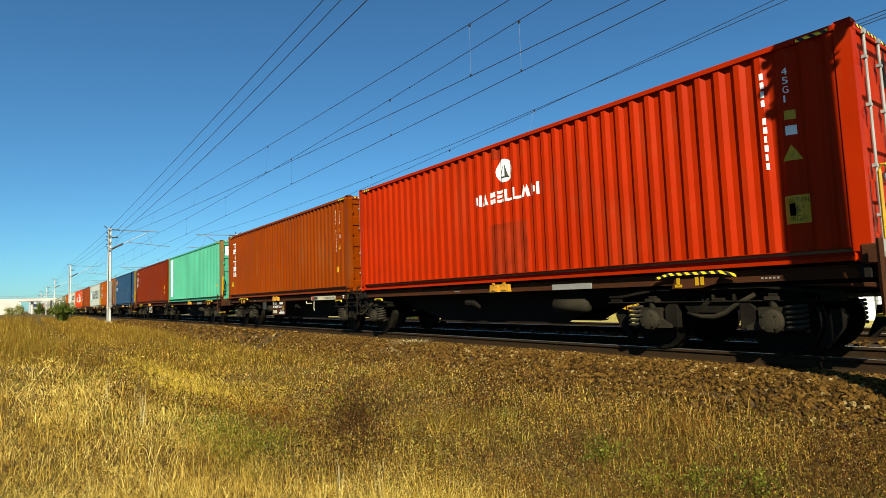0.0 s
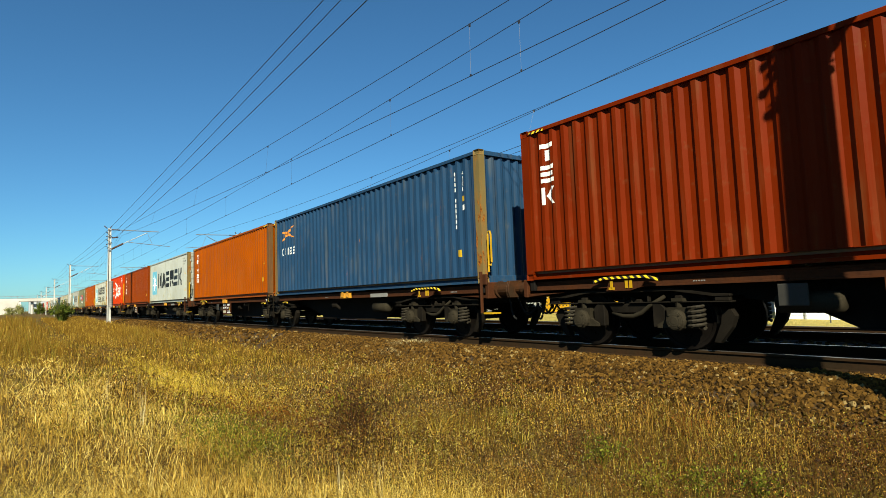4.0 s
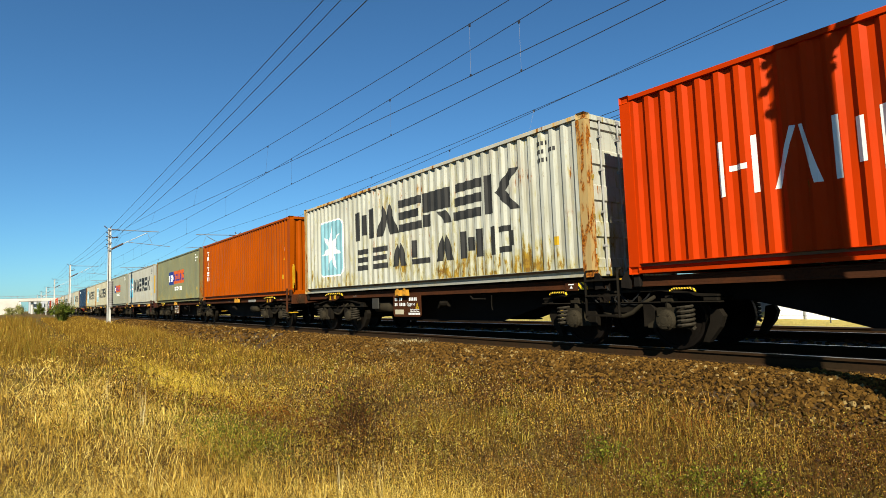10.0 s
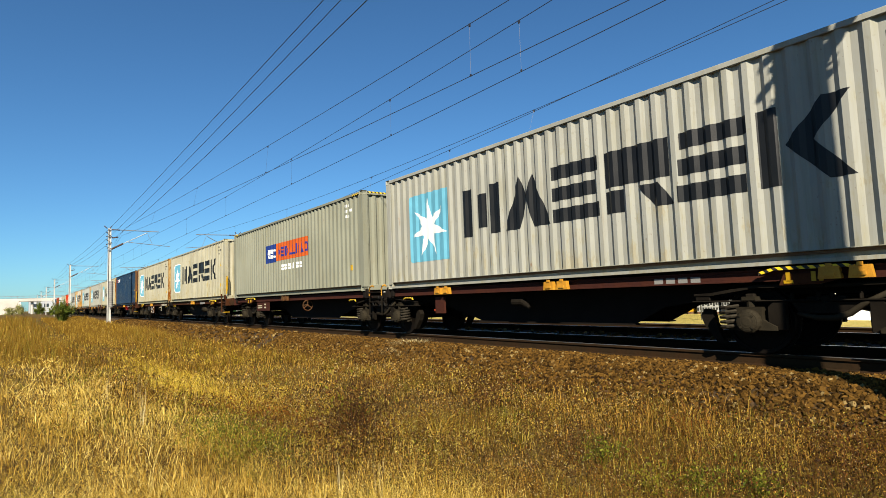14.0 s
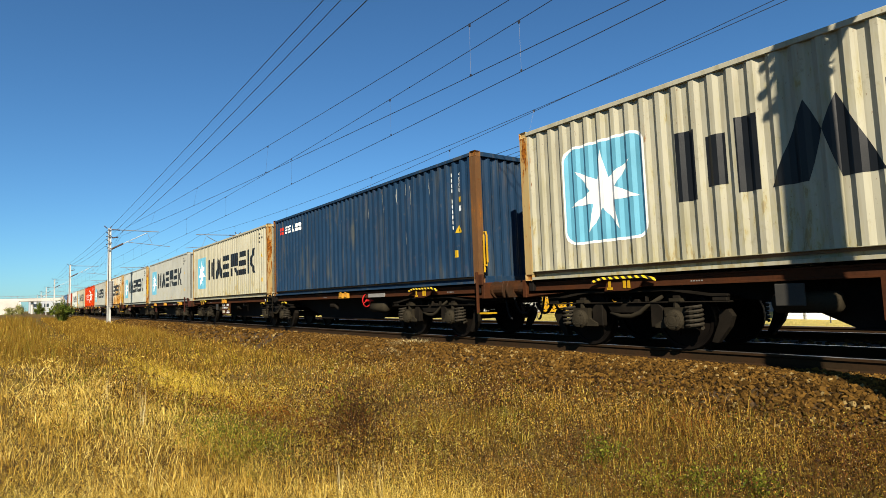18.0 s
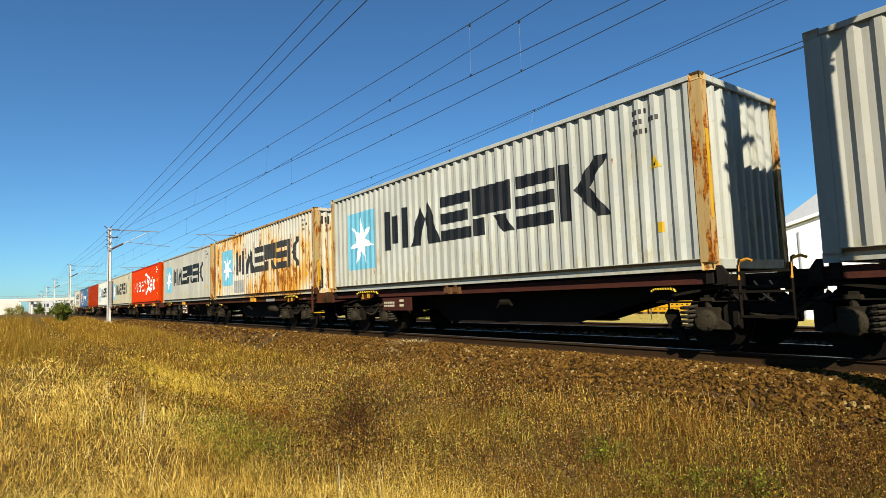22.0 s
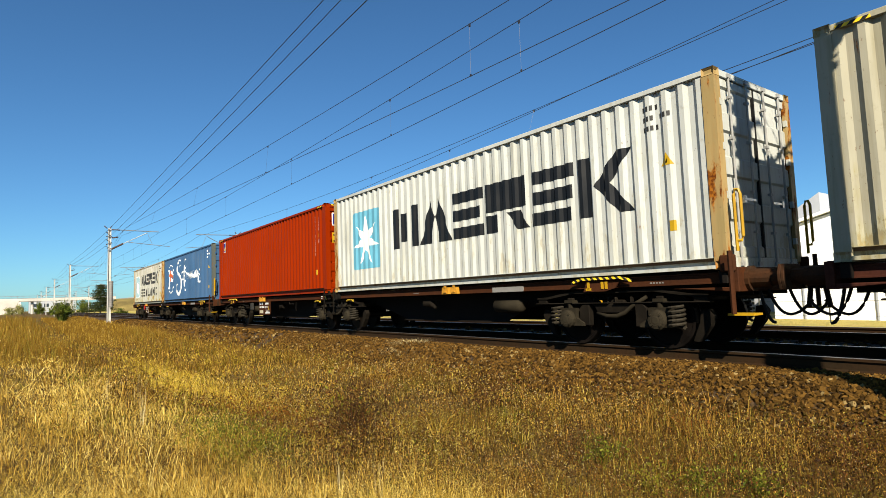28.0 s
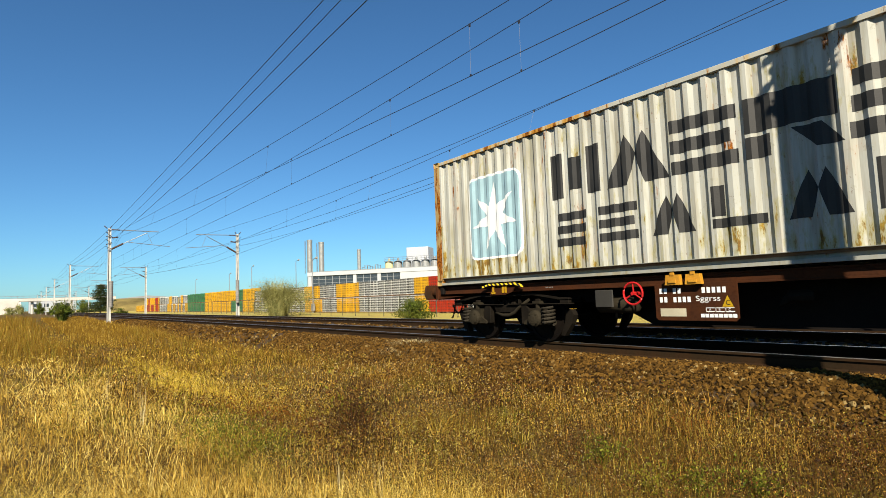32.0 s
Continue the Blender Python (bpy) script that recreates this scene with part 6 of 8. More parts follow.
        shared("folding_spigot", WM["spigot"], w, Matrix.Translation((f + 10.4, -1.18, 0.99)))
    if wheel_on == "rear":
        shared("brake_handwheel", WM["handwheel"], w, Matrix.Translation((r + 5.25, -1.2, 0.88)), None, "red spoked handwheel")
    if wheel_on == "front":
        shared("brake_handwheel", WM["handwheel"], w, Matrix.Translation((gap / 2 + 7.0, -1.08, 0.90)) @ Matrix.Rotation(radians(-68), 4, "Z"), None, "red spoked handwheel")
    if wheel_on == "rusty":
        shared("brake_handwheel", WM["handwheel"], w, Matrix.Translation((r + 7.95, -1.1, 0.80)) @ Matrix.Rotation(math.pi / 2, 4, "Z"), M_RUSTY, "rusty spoked handwheel")
    return w


def flat(parent, name, polys, material, y):
    """Painted marks on an upright plate that faces the camera's side."""
    vs, fs = [], []
    for poly in polys:
        i0 = len(vs)
        vs += [(u, y, v) for u, v in poly]
        fs.append(tuple(range(i0, i0 + len(poly))))
    ob = new(name, sheet(name, vs, fs, material))
    ob.parent = parent
    return tagged(ob, kind="stuff" if len(polys) > 2 else "")


WAGONS = []
for k in range(14):
    a, b = LEFT[2 * k], LEFT[2 * k + 1] + LEN
    gap = a - b
    second = k in (6, 9, 11)
    label = "reddish-brown articulated container wagon on three bogies" if not second else "purple-brown articulated container wagon with orange grab hooks"
    WAGONS.append((wagon(gap, label, second, {13: "rear", 8: "front", 6: "rusty"}.get(k), k in (0, 7)), (a + b) / 2))


# ---- the yard beyond the tracks ----
M_CR_YELLOW = plain("yellow_crate_plastic", (0.78, 0.42, 0.016), 0.5, vary=0.15)
M_CR_GREEN = plain("green_crate_plastic", (0.05, 0.20, 0.08), 0.5, vary=0.2)
M_CR_RED = plain("red_crate_plastic", (0.46, 0.035, 0.01), 0.5, vary=0.15)
M_CR_GREY = plain("pale_crate_plastic", (0.66, 0.67, 0.63), 0.5, vary=0.2)
M_CR_DARK = plain("dark_crate_gap", (0.05, 0.052, 0.048), 0.7, vary=0.2)
M_HALL = plain("white_cladding", (0.90, 0.91, 0.91), 0.55, vary=0.03, scale=0.4, bump=0.02, base_gain=0.92)
M_HALLGREY = plain("pale_grey_cladding", (0.55, 0.58, 0.62), 0.5, vary=0.06, scale=0.4, bump=0.02)
M_ROOFGREY = plain("grey_roof_sheet", (0.35, 0.37, 0.39), 0.55, vary=0.1, scale=0.5)
M_STACK = plain("stainless_stack", (0.58, 0.57, 0.53), 0.35, 0.6, vary=0.1)
M_TANK = plain("tank_steel", (0.50, 0.50, 0.47), 0.4, 0.5, vary=0.12)
M_TANKCREAM = plain("cream_tank", (0.72, 0.66, 0.38), 0.5, vary=0.08)
M_FENCE = plain("fence_wire", (0.10, 0.11, 0.10), 0.6, vary=0.2)
M_POSTC = plain("fence_post_steel", (0.11, 0.11, 0.085), 0.8, vary=0.2)


def glass_material():
    n = Nodes("factory_glass", 0.08)
    n.color((0.03, 0.04, 0.05))
    return n.m


M_FGLASS = glass_material()


def crate_load(colour, layers):
    """One pallet of stacked crates: layers of open-sided crates on a wooden pallet."""
    bm = bmesh.new()
    for k in range(layers):
        for i in range(4):
            for j in range(3):
                if 0 < i < 3 and 0 < j < 2 and k < layers - 1:
                    continue
                x, y, z = -0.6 + 0.3 * i, -0.6 + 0.4 * j, 0.14 + 0.255 * k
                box(bm, x + 0.008, x + 0.292, y + 0.008, y + 0.392, z, z + 0.235)
    return mesh_of("crates", finish(bm), colour)


def crate_gaps():
    bm = bmesh.new()
    for k in range(6):
        z = 0.14 + 0.255 * k
        for i in range(4):
            x = -0.6 + 0.3 * i
            box(bm, x + 0.09, x + 0.21, -0.604, -0.59, z + 0.13, z + 0.19)
        for j in range(3):
            y = -0.6 + 0.4 * j
            box(bm, 0.59, 0.604, y + 0.12, y + 0.28, z + 0.13, z + 0.19)
    return mesh_of("hand_holes", finish(bm), M_CR_DARK)


def crate_gaps_wide():
    """Dark blocks set on the pale crates' faces, for the dark gaps of their grid."""
    bm = bmesh.new()
    for k in range(6):
        z = 0.14 + 0.255 * k
        for i in range(4):
            x = -0.6 + 0.3 * i
            box(bm, x + 0.03, x + 0.13, -0.606, -0.59, z + 0.05, z + 0.225)
            box(bm, x + 0.18, x + 0.28, -0.606, -0.59, z + 0.11, z + 0.225)
        for j in range(3):
            y = -0.6 + 0.4 * j
            box(bm, 0.59, 0.606, y + 0.05, y + 0.33, z + 0.08, z + 0.225)
    return mesh_of("face_gaps", finish(bm), M_CR_DARK)


def pallet_mesh():
    bm = bmesh.new()
    for i in range(5):
        y = -0.58 + 0.27 * i
        box(bm, -0.6, 0.6, y, y + 0.1, 0.11, 0.135)
    for x in (-0.58, -0.06, 0.46):
        box(bm, x, x + 0.12, -0.58, 0.6, 0, 0.11)
    return mesh_of("pallet", finish(bm), M_FLOORWOOD)




def crate_stacks():
    gaps, wide, pal = crate_gaps(), crate_gaps_wide(), pallet_mesh()
    masters = {}
    for key, mat, word in (("y", M_CR_YELLOW, "yellow"), ("n", M_CR_GREEN, "dark green"), ("r", M_CR_RED, "red"), ("g", M_CR_GREY, "pale grey")):
        masters[key] = (crate_load(mat, 6), crate_load(mat, 7), word)
    # stretches of the row: from x, to x, colours, tiers
    rows = [(-206, -193, "y", 1), (-191, -169, "ryr", 2), (-168, -158, "g", 2), (-158, -154, "y", 2), (-153, -144, "gy", 2), (-143, -137, "yg", 2), (-136, -121.5, "n", 2), (-121, -105.5, "y", 2),
            (-105, -101, "n", 1), (-100.6, -97, "n", 2), (-96.6, -92, "y", 2), (-91, -76, "g", 2), (-75, -71.5, "g", 2), (-71, -66.5, "y", 2), (-66, -62, "g", 2), (-61.5, -56.5, "y", 2), (-56, -45.5, "g", 2), (-45, -43, "y", 2),
            (-42.5, -38, "r", 2), (-37.5, -29, "g", 2), (-28.5, -17.5, "y", 2), (-17, -14.3, "g", 3)]
    rr = random.Random(4)
    for x0, x1, cols, tiers in rows:
        x = x0
        k = 0
        while x < x1:
            col = cols[k % len(cols)]
            low, high, word = masters[col]
            tall = x < -91.5
            n = tiers - (1 if rr.random() < (0.16 if tiers > 2 else 0.3 if -192 < x < -136 else 0.10) else 0)
            for t in range(n):
                th = tagged(new("crate_pallet"), word + " plastic crates stacked on a wooden pallet in the yard", "crate stack", "pallets of crates in the yard")
                th.location = (x + 0.65, 21.5 + rr.uniform(-0.08, 0.08), ground_flat + t * (1.93 if tall else 1.69))
                th.rotation_euler = (0, 0, radians(rr.uniform(-2, 2)))
                tagged(shared("pallet", pal, th), kind="stuff")
                tagged(shared("crate_block", high if tall else low, th), kind="stuff")
                tagged(shared("bottle_pattern", wide if col == "g" else gaps, th), kind="stuff")
            x += 1.42 if x > -110 else 2.1
            k += 1


ground_flat = -0.56


def yard_fence():
    f = tagged(new("wire_fence"), "wire fence on slim grey posts beside the yard", "fence")
    bm = bmesh.new()
    box(bm, -0.02, 0.02, -0.02, 0.02, -0.3, 1.6)
    prism(bm, [(-0.02, 1.6), (0.02, 1.6), (0.02, 1.8), (-0.01, 1.83)], "y", -0.02, 0.02)
    post = mesh_of("fence_post", finish(bm), M_POSTC)
    for k in range(64):
        shared("fence_post", post, f, Matrix.Translation((4 - 2.5 * k, 15.2, ground_flat)))
    for z in (0.25, 0.8, 1.2, 1.6):
        bm = bmesh.new()
        tube(bm, [(4, 15.19, ground_flat + z), (-153.5, 15.19, ground_flat + z)], 0.006, 4)
        part("fence_wire", bm, M_FENCE, f)


def white_hall():
    h = tagged(new("white_hall"), "bright white gabled storage hall behind the tracks", "building")
    bm = bmesh.new()
    prism(bm, [(-11.2, -0.7), (9.5, -0.7), (9.5, 3.1), (-0.8, 5.75), (-11.2, 3.1)], "y", 17.0, 17.3)
    part("gable_wall", bm, M_HALL, h)
    bm = bmesh.new()
    prism(bm, [(-11.2, -0.7), (9.5, -0.7), (9.5, 3.1), (-0.8, 5.75), (-11.2, 3.1)], "y", 45.0, 45.3)
    part("gable_wall", bm, M_HALL, h)
    for x in (-11.2, 9.2):
        bm = bmesh.new()
        box(bm, x, x + 0.3, 17.3, 45.0, -0.7, 3.1)
        part("side_wall", bm, M_HALL, h)
    for s in (-1, 1):
        bm = bmesh.new()
        xa = -0.8 + s * 10.5
        prism(bm, [(xa, 3.12), (-0.8, 5.8), (-0.8, 5.92), (xa, 3.24)], "y", 16.8, 45.5)
        part("roof_slope", bm, M_HALL, h)
    for x in (-10.0, -7.5, -5.0, -2.5, 0, 2.5, 5, 7.5):
        bm = bmesh.new()
        box(bm, x - 0.03, x + 0.03, 16.94, 16.998, -0.6, 3.1)
        part("wall_seam", bm, M_HALLGREY, h)
    bm = bmesh.new()
    box(bm, -15.4, -11.6, 24, 40, -0.7, 3.2)
    prism(bm, [(-15.4, 3.2), (-11.6, 3.2), (-11.6, 5.6)], "y", 24, 40)
    part("lean_to", bm, M_HALLGREY, h, "blue-grey lean-to with a sloping roof")


def factory():
    """Built along its own front, which turns away from the line; its near corner is the origin."""
    f = tagged(new("factory_building"), "long pale grey factory with a dark window band and steel chimneys", "factory")
    f.matrix_basis = pose(-160.5, 60.0, 0.0, 0, 0, 38.0)
    wide, deep = 60.0, 34.0
    bm = bmesh.new()
    box(bm, 0, wide, 0, deep, -1.0, 5.0)
    box(bm, 0, 1.1, 0, deep, 5.0, 8.25)
    box(bm, 29.2, wide, 0, deep, 5.0, 8.25)
    box(bm, 1.1, 29.2, 0.5, deep, 5.0, 8.25)
    part("wall", bm, M_HALLGREY, f)
    bm = bmesh.new()
    box(bm, -0.15, wide + 0.15, -0.15, deep, 8.25, 9.4)
    part("parapet", bm, M_HALLGREY, f)
    bm = bmesh.new()
    box(bm, -0.2, wide + 0.2, -0.2, deep, 9.4, 9.52)
    part("roof_edge", bm, M_ROOFGREY, f)
    # three bays of windows between broad pillars
    for a, b, panes in ((1.2, 14.6, 6), (15.6, 22.2, 3), (23.2, 29.1, 3)):
        step = (b - a) / panes
        for k in range(panes):
            x = a + k * step
            bm = bmesh.new()
            for z in (5.05, 6.1, 7.15):
                box(bm, x + 0.06, x + step - 0.06, 0.3, 0.42, z + 0.04, z + 1.0)
            win = part("window", bm, M_FGLASS, f, "dark factory window")
            bm = bmesh.new()
            box(bm, x - 0.05, x + 0.06, 0.18, 0.48, 5.0, 8.25)
            for z in (5.0, 6.05, 7.1, 8.15):
                box(bm, x + 0.06, x + step - 0.05, 0.22, 0.48, z, z + 0.08)
            part("window_frame", bm, M_ROOFGREY, win)
    for x in (14.6, 22.2):
        bm = bmesh.new()
        box(bm, x, x + 1.0, 0.05, 0.5, 5.0, 8.25)
        part("pillar", bm, M_HALLGREY, f)
    for x, y, r, h in ((-2.6, 6.0, 0.82, 19.9), (1.4, 6.0, 0.82, 19.0), (14.0, 6.0, 0.55, 16.0)):
        bm = bmesh.new()
        tube(bm, [(x, y, -0.8 if x < 0 else 9.4), (x, y, h)], r, 18)
        tube(bm, [(x, y, h - 0.4), (x, y, h)], r * 1.06, 18)
        st = part("chimney", bm, M_STACK, f, "tall stainless chimney", smooth=False)
        if r > 0.6:
            bm = bmesh.new()
            for e in (-0.22, 0.22):
                tube(bm, [(x - r - 0.4, y - 0.6 + e, 9.4), (x - r - 0.4, y - 0.6 + e, h - 0.3)], 0.06, 5)
            for q in range(24):
                z = 9.6 + (h - 10.2) * q / 23
                tube(bm, [(x - r - 0.4, y - 0.82, z), (x - r - 0.4, y - 0.38, z)], 0.04, 4)
            part("chimney_ladder", bm, M_GALV, st)
    for k in range(6):
        x = 22.6 + 2.9 * k
        bm = bmesh.new()
        tube(bm, [(x, 9, 9.3), (x, 9, 11.7), (x, 9, 12.2)], [1.3, 1.3, 0.5], 18)
        tube(bm, [(x, 9, 12.2), (x, 9, 12.9)], 0.35, 10)
        part("tank", bm, M_TANKCREAM if k == 0 else M_TANK, f, "round rooftop tank")
    bm = bmesh.new()
    for z in (12.5, 13.1):
        tube(bm, [(21.5, 7.6, z), (38.5, 7.6, z)], 0.05, 5)
    box(bm, 21.5, 38.5, 7.4, 8.2, 11.9, 12.0)
    for k in range(12):
        tube(bm, [(21.5 + 1.5 * k, 7.6, 11.9), (21.5 + 1.5 * k, 7.6, 13.1)], 0.045, 4)
    part("tank_railing", bm, M_GALV, f)
    bm = bmesh.new()
    box(bm, 25.8, 33.0, 16, 22, 9.4, 16.6)
    part("roof_house", bm, M_HALLGREY, f, bevel=0.1)
    for k in range(7):
        bm = bmesh.new()
        x, top = 15.0 + 0.85 * k, 10.4 + 0.5 * ((k * 3) % 4) / 2
        tube(bm, [(x, 6, 9.4), (x, 6, top), (x + 0.7, 6.3, top), (x + 0.7, 6.3, 9.4)], 0.13, 6)
        part("roof_pipe", bm, M_GALV, f)


def yard_lamp(x, y, h):
    l = tagged(new("street_lamp"), "slim grey yard lamp post", "street lamp", "yard lamps")
    l.location = (x, y, ground_flat)
    bm = bmesh.new()
    tube(bm, [(0, 0, -0.2), (0, 0, h), (0.4, 0, h + 0.15), (1.0, 0, h + 0.2)], [0.09, 0.06, 0.05, 0.04], 8)
    part("post", bm, M_GALV, l)
    bm = bmesh.new()
    tube(bm, [(0.9, 0, h + 0.2), (1.15, 0, h + 0.25), (1.6, 0, h + 0.2)], [0.06, 0.16, 0.08], 8)
    part("lamp_head", bm, M_CONCRETE, l)
    bm = bmesh.new()
    box(bm, -0.3, 0.3, -0.14, 0.14, 0.2, 1.1)
    part("switch_box", bm, M_GREYPL, l)


M_BRIDGE = plain("pale_bridge_concrete", (0.52, 0.49, 0.44), 0.85, vary=0.18, scale=0.4, base_gain=0.85)


def road_bridge():
    b = tagged(new("road_bridge"), "low concrete road bridge across the railway far off", "bridge")
    bm = bmesh.new()
    box(bm, -308, -298, -30, 26, 5.0, 6.2)
    part("deck", bm, M_BRIDGE, b)
    bm = bmesh.new()
    box(bm, -298.3, -298.0, -30, 26, 6.2, 6.35)
    for k in range(27):
        box(bm, -298.25, -298.1, -29 + 2.1 * k, -28.9 + 2.1 * k, 6.35, 7.2)
    box(bm, -298.25, -298.1, -30, 26, 7.15, 7.3)
    part("railing", bm, M_GALV, b)
    for y in (-5, 9, 23):
        for x in (-306, -300):
            bm = bmesh.new()
            tube(bm, [(x, y, -1), (x, y, 5.0)], 0.5, 10)
            part("pier", bm, M_BRIDGE, b)
    bm = bmesh.new()
    prism(bm, [(-75, -1), (-8.5, -1), (-9.5, 5.4), (-30, 6.2)], "x", -310, -296)
    part("abutment", bm, M_BRIDGE, b)


M_HILL = plain("dry_hill_grass", (0.275, 0.21, 0.066), 0.95, vary=0.45, scale=0.5)


def far_ground():
    """The approach ramp of the bridge and low rises on the horizon."""
    vs, fs = [], []
    nu, nv = 60, 10
    for j in range(nv + 1):
        for i in range(nu + 1):
            y = 20 + 330 * i / nu
            u = j / nv
            h = 6.0 * math.sin(math.pi * u) * min(1, (y - 18) / 6) * (1 if y < 120 else max(0.25, 1 - (y - 120) / 200)) + 0.5 * noise.noise((y * 0.08, u * 3, 2))
            vs.append((-272 - 44 * u, y, -0.9 + max(0, h)))
    for j in range(nv):
        for i in range(nu):
            a = j * (nu + 1) + i
            fs.append((a, a + 1, a + nu + 2, a + nu + 1))
    tagged(new("ramp", sheet("ramp", vs, fs, M_HILL, True)), "dry grassy earth ramp leading up to the bridge", "embankment", kind="structure")


def far_buildings():
    for x, y, w, d, h, mat, lab in ((-330, -22, 26, 14, 5.2, M_HALL, "pale low building far down the line"), (-345, 45, 30, 18, 5.5, M_HALL, "white shed beyond the bridge"), (-420, 6, 22, 30, 6.5, M_HALLGREY, "grey warehouse far beyond the bridge")):
        b = tagged(new("warehouse"), lab, "building")
        bm = bmesh.new()
        box(bm, x - d / 2, x + d / 2, y - w / 2, y + w / 2, -1, h)
        part("wall", bm, mat, b)
        bm = bmesh.new()
        prism(bm, [(y - w / 2 - 0.3, h), (y + w / 2 + 0.3, h), (y, h + 1.4)], "x", x - d / 2 - 0.3, x + d / 2 + 0.3)
        part("roof", bm, M_ROOFGREY, b)
        for k in range(4):
            bm = bmesh.new()
            yy = y - w * 0.38 + w * 0.25 * k
            box(bm, x + d / 2 - 0.05, x + d / 2 + 0.04, yy - 1.2, yy + 1.2, h * 0.45, h * 0.75)
            part("window", bm, M_FGLASS, b)


crate_stacks()
yard_fence()
white_hall()
factory()
for lx, ly, lh in ((-67.5, 20.6, 6.6), (-96, 30, 8.5), (-120, 30, 9), (-150, 34, 9), (-185, 34, 9)):
    yard_lamp(lx, ly, lh)
road_bridge()
far_ground()
far_buildings()


# ---- vegetation ----
def tri_mesh(name, V, T, material):
    """V: (n, 3) points, T: (m, 3) triangles."""
    me = bpy.data.meshes.new(name)
    me.vertices.add(len(V))
    me.vertices.foreach_set("co", np.ascontiguousarray(V, dtype=np.float32).ravel())
    me.loops.add(3 * len(T))
    me.loops.foreach_set("vertex_index", np.ascontiguousarray(T, dtype=np.int32).ravel())
    me.polygons.add(len(T))
    me.polygons.foreach_set("loop_start", np.arange(0, 3 * len(T), 3, dtype=np.int32))
    me.polygons.foreach_set("loop_total", np.full(len(T), 3, dtype=np.int32))
    me.materials.append(material)
    me.update()
    me.validate()
    return me


def soil_heights(x, y):
    out = np.array([ground_z(a, b) for a, b in zip(x.tolist(), y.tolist())])
    on = y > -2.8
    out[on] = np.interp(y[on], BED_Y, BED_Z)
    return out


def blade_arrays(P, h, w, az, bend, widths=(1.0, 0.8), twist=None):
    """Bent tapering blades: five points and three triangles each."""
    n = len(P)
    s = np.array([0.0, 0.55, 1.0])
    lean = np.stack([np.cos(az), np.sin(az), np.zeros(n)], -1)
    tw = az + math.pi / 2 if twist is None else twist
    across = np.stack([np.cos(tw), np.sin(tw), np.zeros(n)], -1)
    V = np.empty((n, 5, 3))
    for k in range(3):
        c = P + np.stack([np.zeros(n), np.zeros(n), h * s[k] * (1 - 0.35 * bend * s[k])], -1) + lean * (h * bend * s[k] ** 1.7)[:, None]
        if k < 2:
            o = across * (0.5 * w * widths[k])[:, None]
            V[:, 2 * k], V[:, 2 * k + 1] = c - o, c + o
        else:
            V[:, 4] = c
    T = np.array([(0, 1, 3), (0, 3, 2), (2, 3, 4)])
    T = (T[None] + 5 * np.arange(n)[:, None, None]).reshape(-1, 3)
    return V.reshape(-1, 3), T


HEAD = math.atan2(5.9616, -7.9848)


def scatter(n, r0, r1, rg, spread=0.78, ymax=-2.62):
    """Places on the field within the camera's view, denser towards the camera."""
    r = r0 * (r1 / r0) ** rg.random(n)
    a = HEAD + (rg.random(n) * 2 - 1) * spread
    x, y = EYE[0] + r * np.cos(a), EYE[1] + r * np.sin(a)
    keep = y < ymax
    return x[keep], y[keep], r[keep]


def field_noise(x, y, f, z):
    return np.array([noise.noise((a * f, b * f, z)) for a, b in zip(x.tolist(), y.tolist())])


def spot(x, y, cx, cy, sx, sy):
    return np.exp(-(((x - cx) / sx) ** 2 + ((y - cy) / sy) ** 2))


def straw_share(x, y):
    """1 where pale straw stands, 0 where brown weeds do."""
    edge = np.interp(x, [-60, -25, -20.5, -12.2, -8.0, -5.0, -3.8, -3.0, 0.0], [-8.0, -9.0, -8.7, -7.7, -7.35, -7.2, -6.6, -6.2, -6.0])
    edge = edge + 0.5 * field_noise(x, y, 0.5, 8.0)
    base = np.clip((edge - y) / 0.6 + 0.5, 0, 1)
    high = 0.22 * np.clip((-x - 17) / 3, 0, 1) * np.clip((-7.6 - y) / 0.6, 0, 1)
    return np.clip(np.maximum(base, high), 0, 1)


def yellow_share(x, y):
    """A bright patch of yellow grass in the hollow, and tufts that stray from it."""
    patch = 2.0 * spot(x, y, -12.4, -6.4, 3.6, 0.55) + 0.55 * spot(x, y, -17.0, -4.7, 2.5, 0.6) + 0.7 * spot(x, y, -9.6, -6.3, 1.2, 0.4)
    stray = np.clip((field_noise(x, y, 0.7, 4.0) - 0.12) * 2.0, 0, 0.28) * (1 - 0.8 * straw_share(x, y)) * np.clip((-3.5 - x) / 5, 0.12, 1)
    return np.clip(patch * (0.75 + 0.8 * field_noise(x, y, 1.3, 6.0)) + stray, 0, 1)


def green_share(x, y):
    return np.clip(3.2 * spot(x, y, -7.4, -6.95, 1.3, 0.42) + np.clip((field_noise(x, y, 0.8, 9.0) - 0.18) * 3, 0, 0.7), 0, 1)


M_STRAW = blade_material("straw", (0.175, 0.10, 0.012), (0.375, 0.24, 0.030), (0.76, 0.58, 0.165), (0.25, 0.145, 0.016), 0.5, 0.25)
M_CREAMSTRAW = blade_material("bleached_straw", (0.30, 0.195, 0.036), (0.57, 0.425, 0.105), (0.80, 0.66, 0.25), (0.50, 0.365, 0.08), 0.9)
M_MAT = blade_material("straw_mat", (0.21, 0.122, 0.013), (0.40, 0.26, 0.033), (0.60, 0.44, 0.12), (0.25, 0.155, 0.018), 0.5, 0.25)
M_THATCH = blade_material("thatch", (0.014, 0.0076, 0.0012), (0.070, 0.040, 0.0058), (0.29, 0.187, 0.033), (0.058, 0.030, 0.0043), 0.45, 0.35)
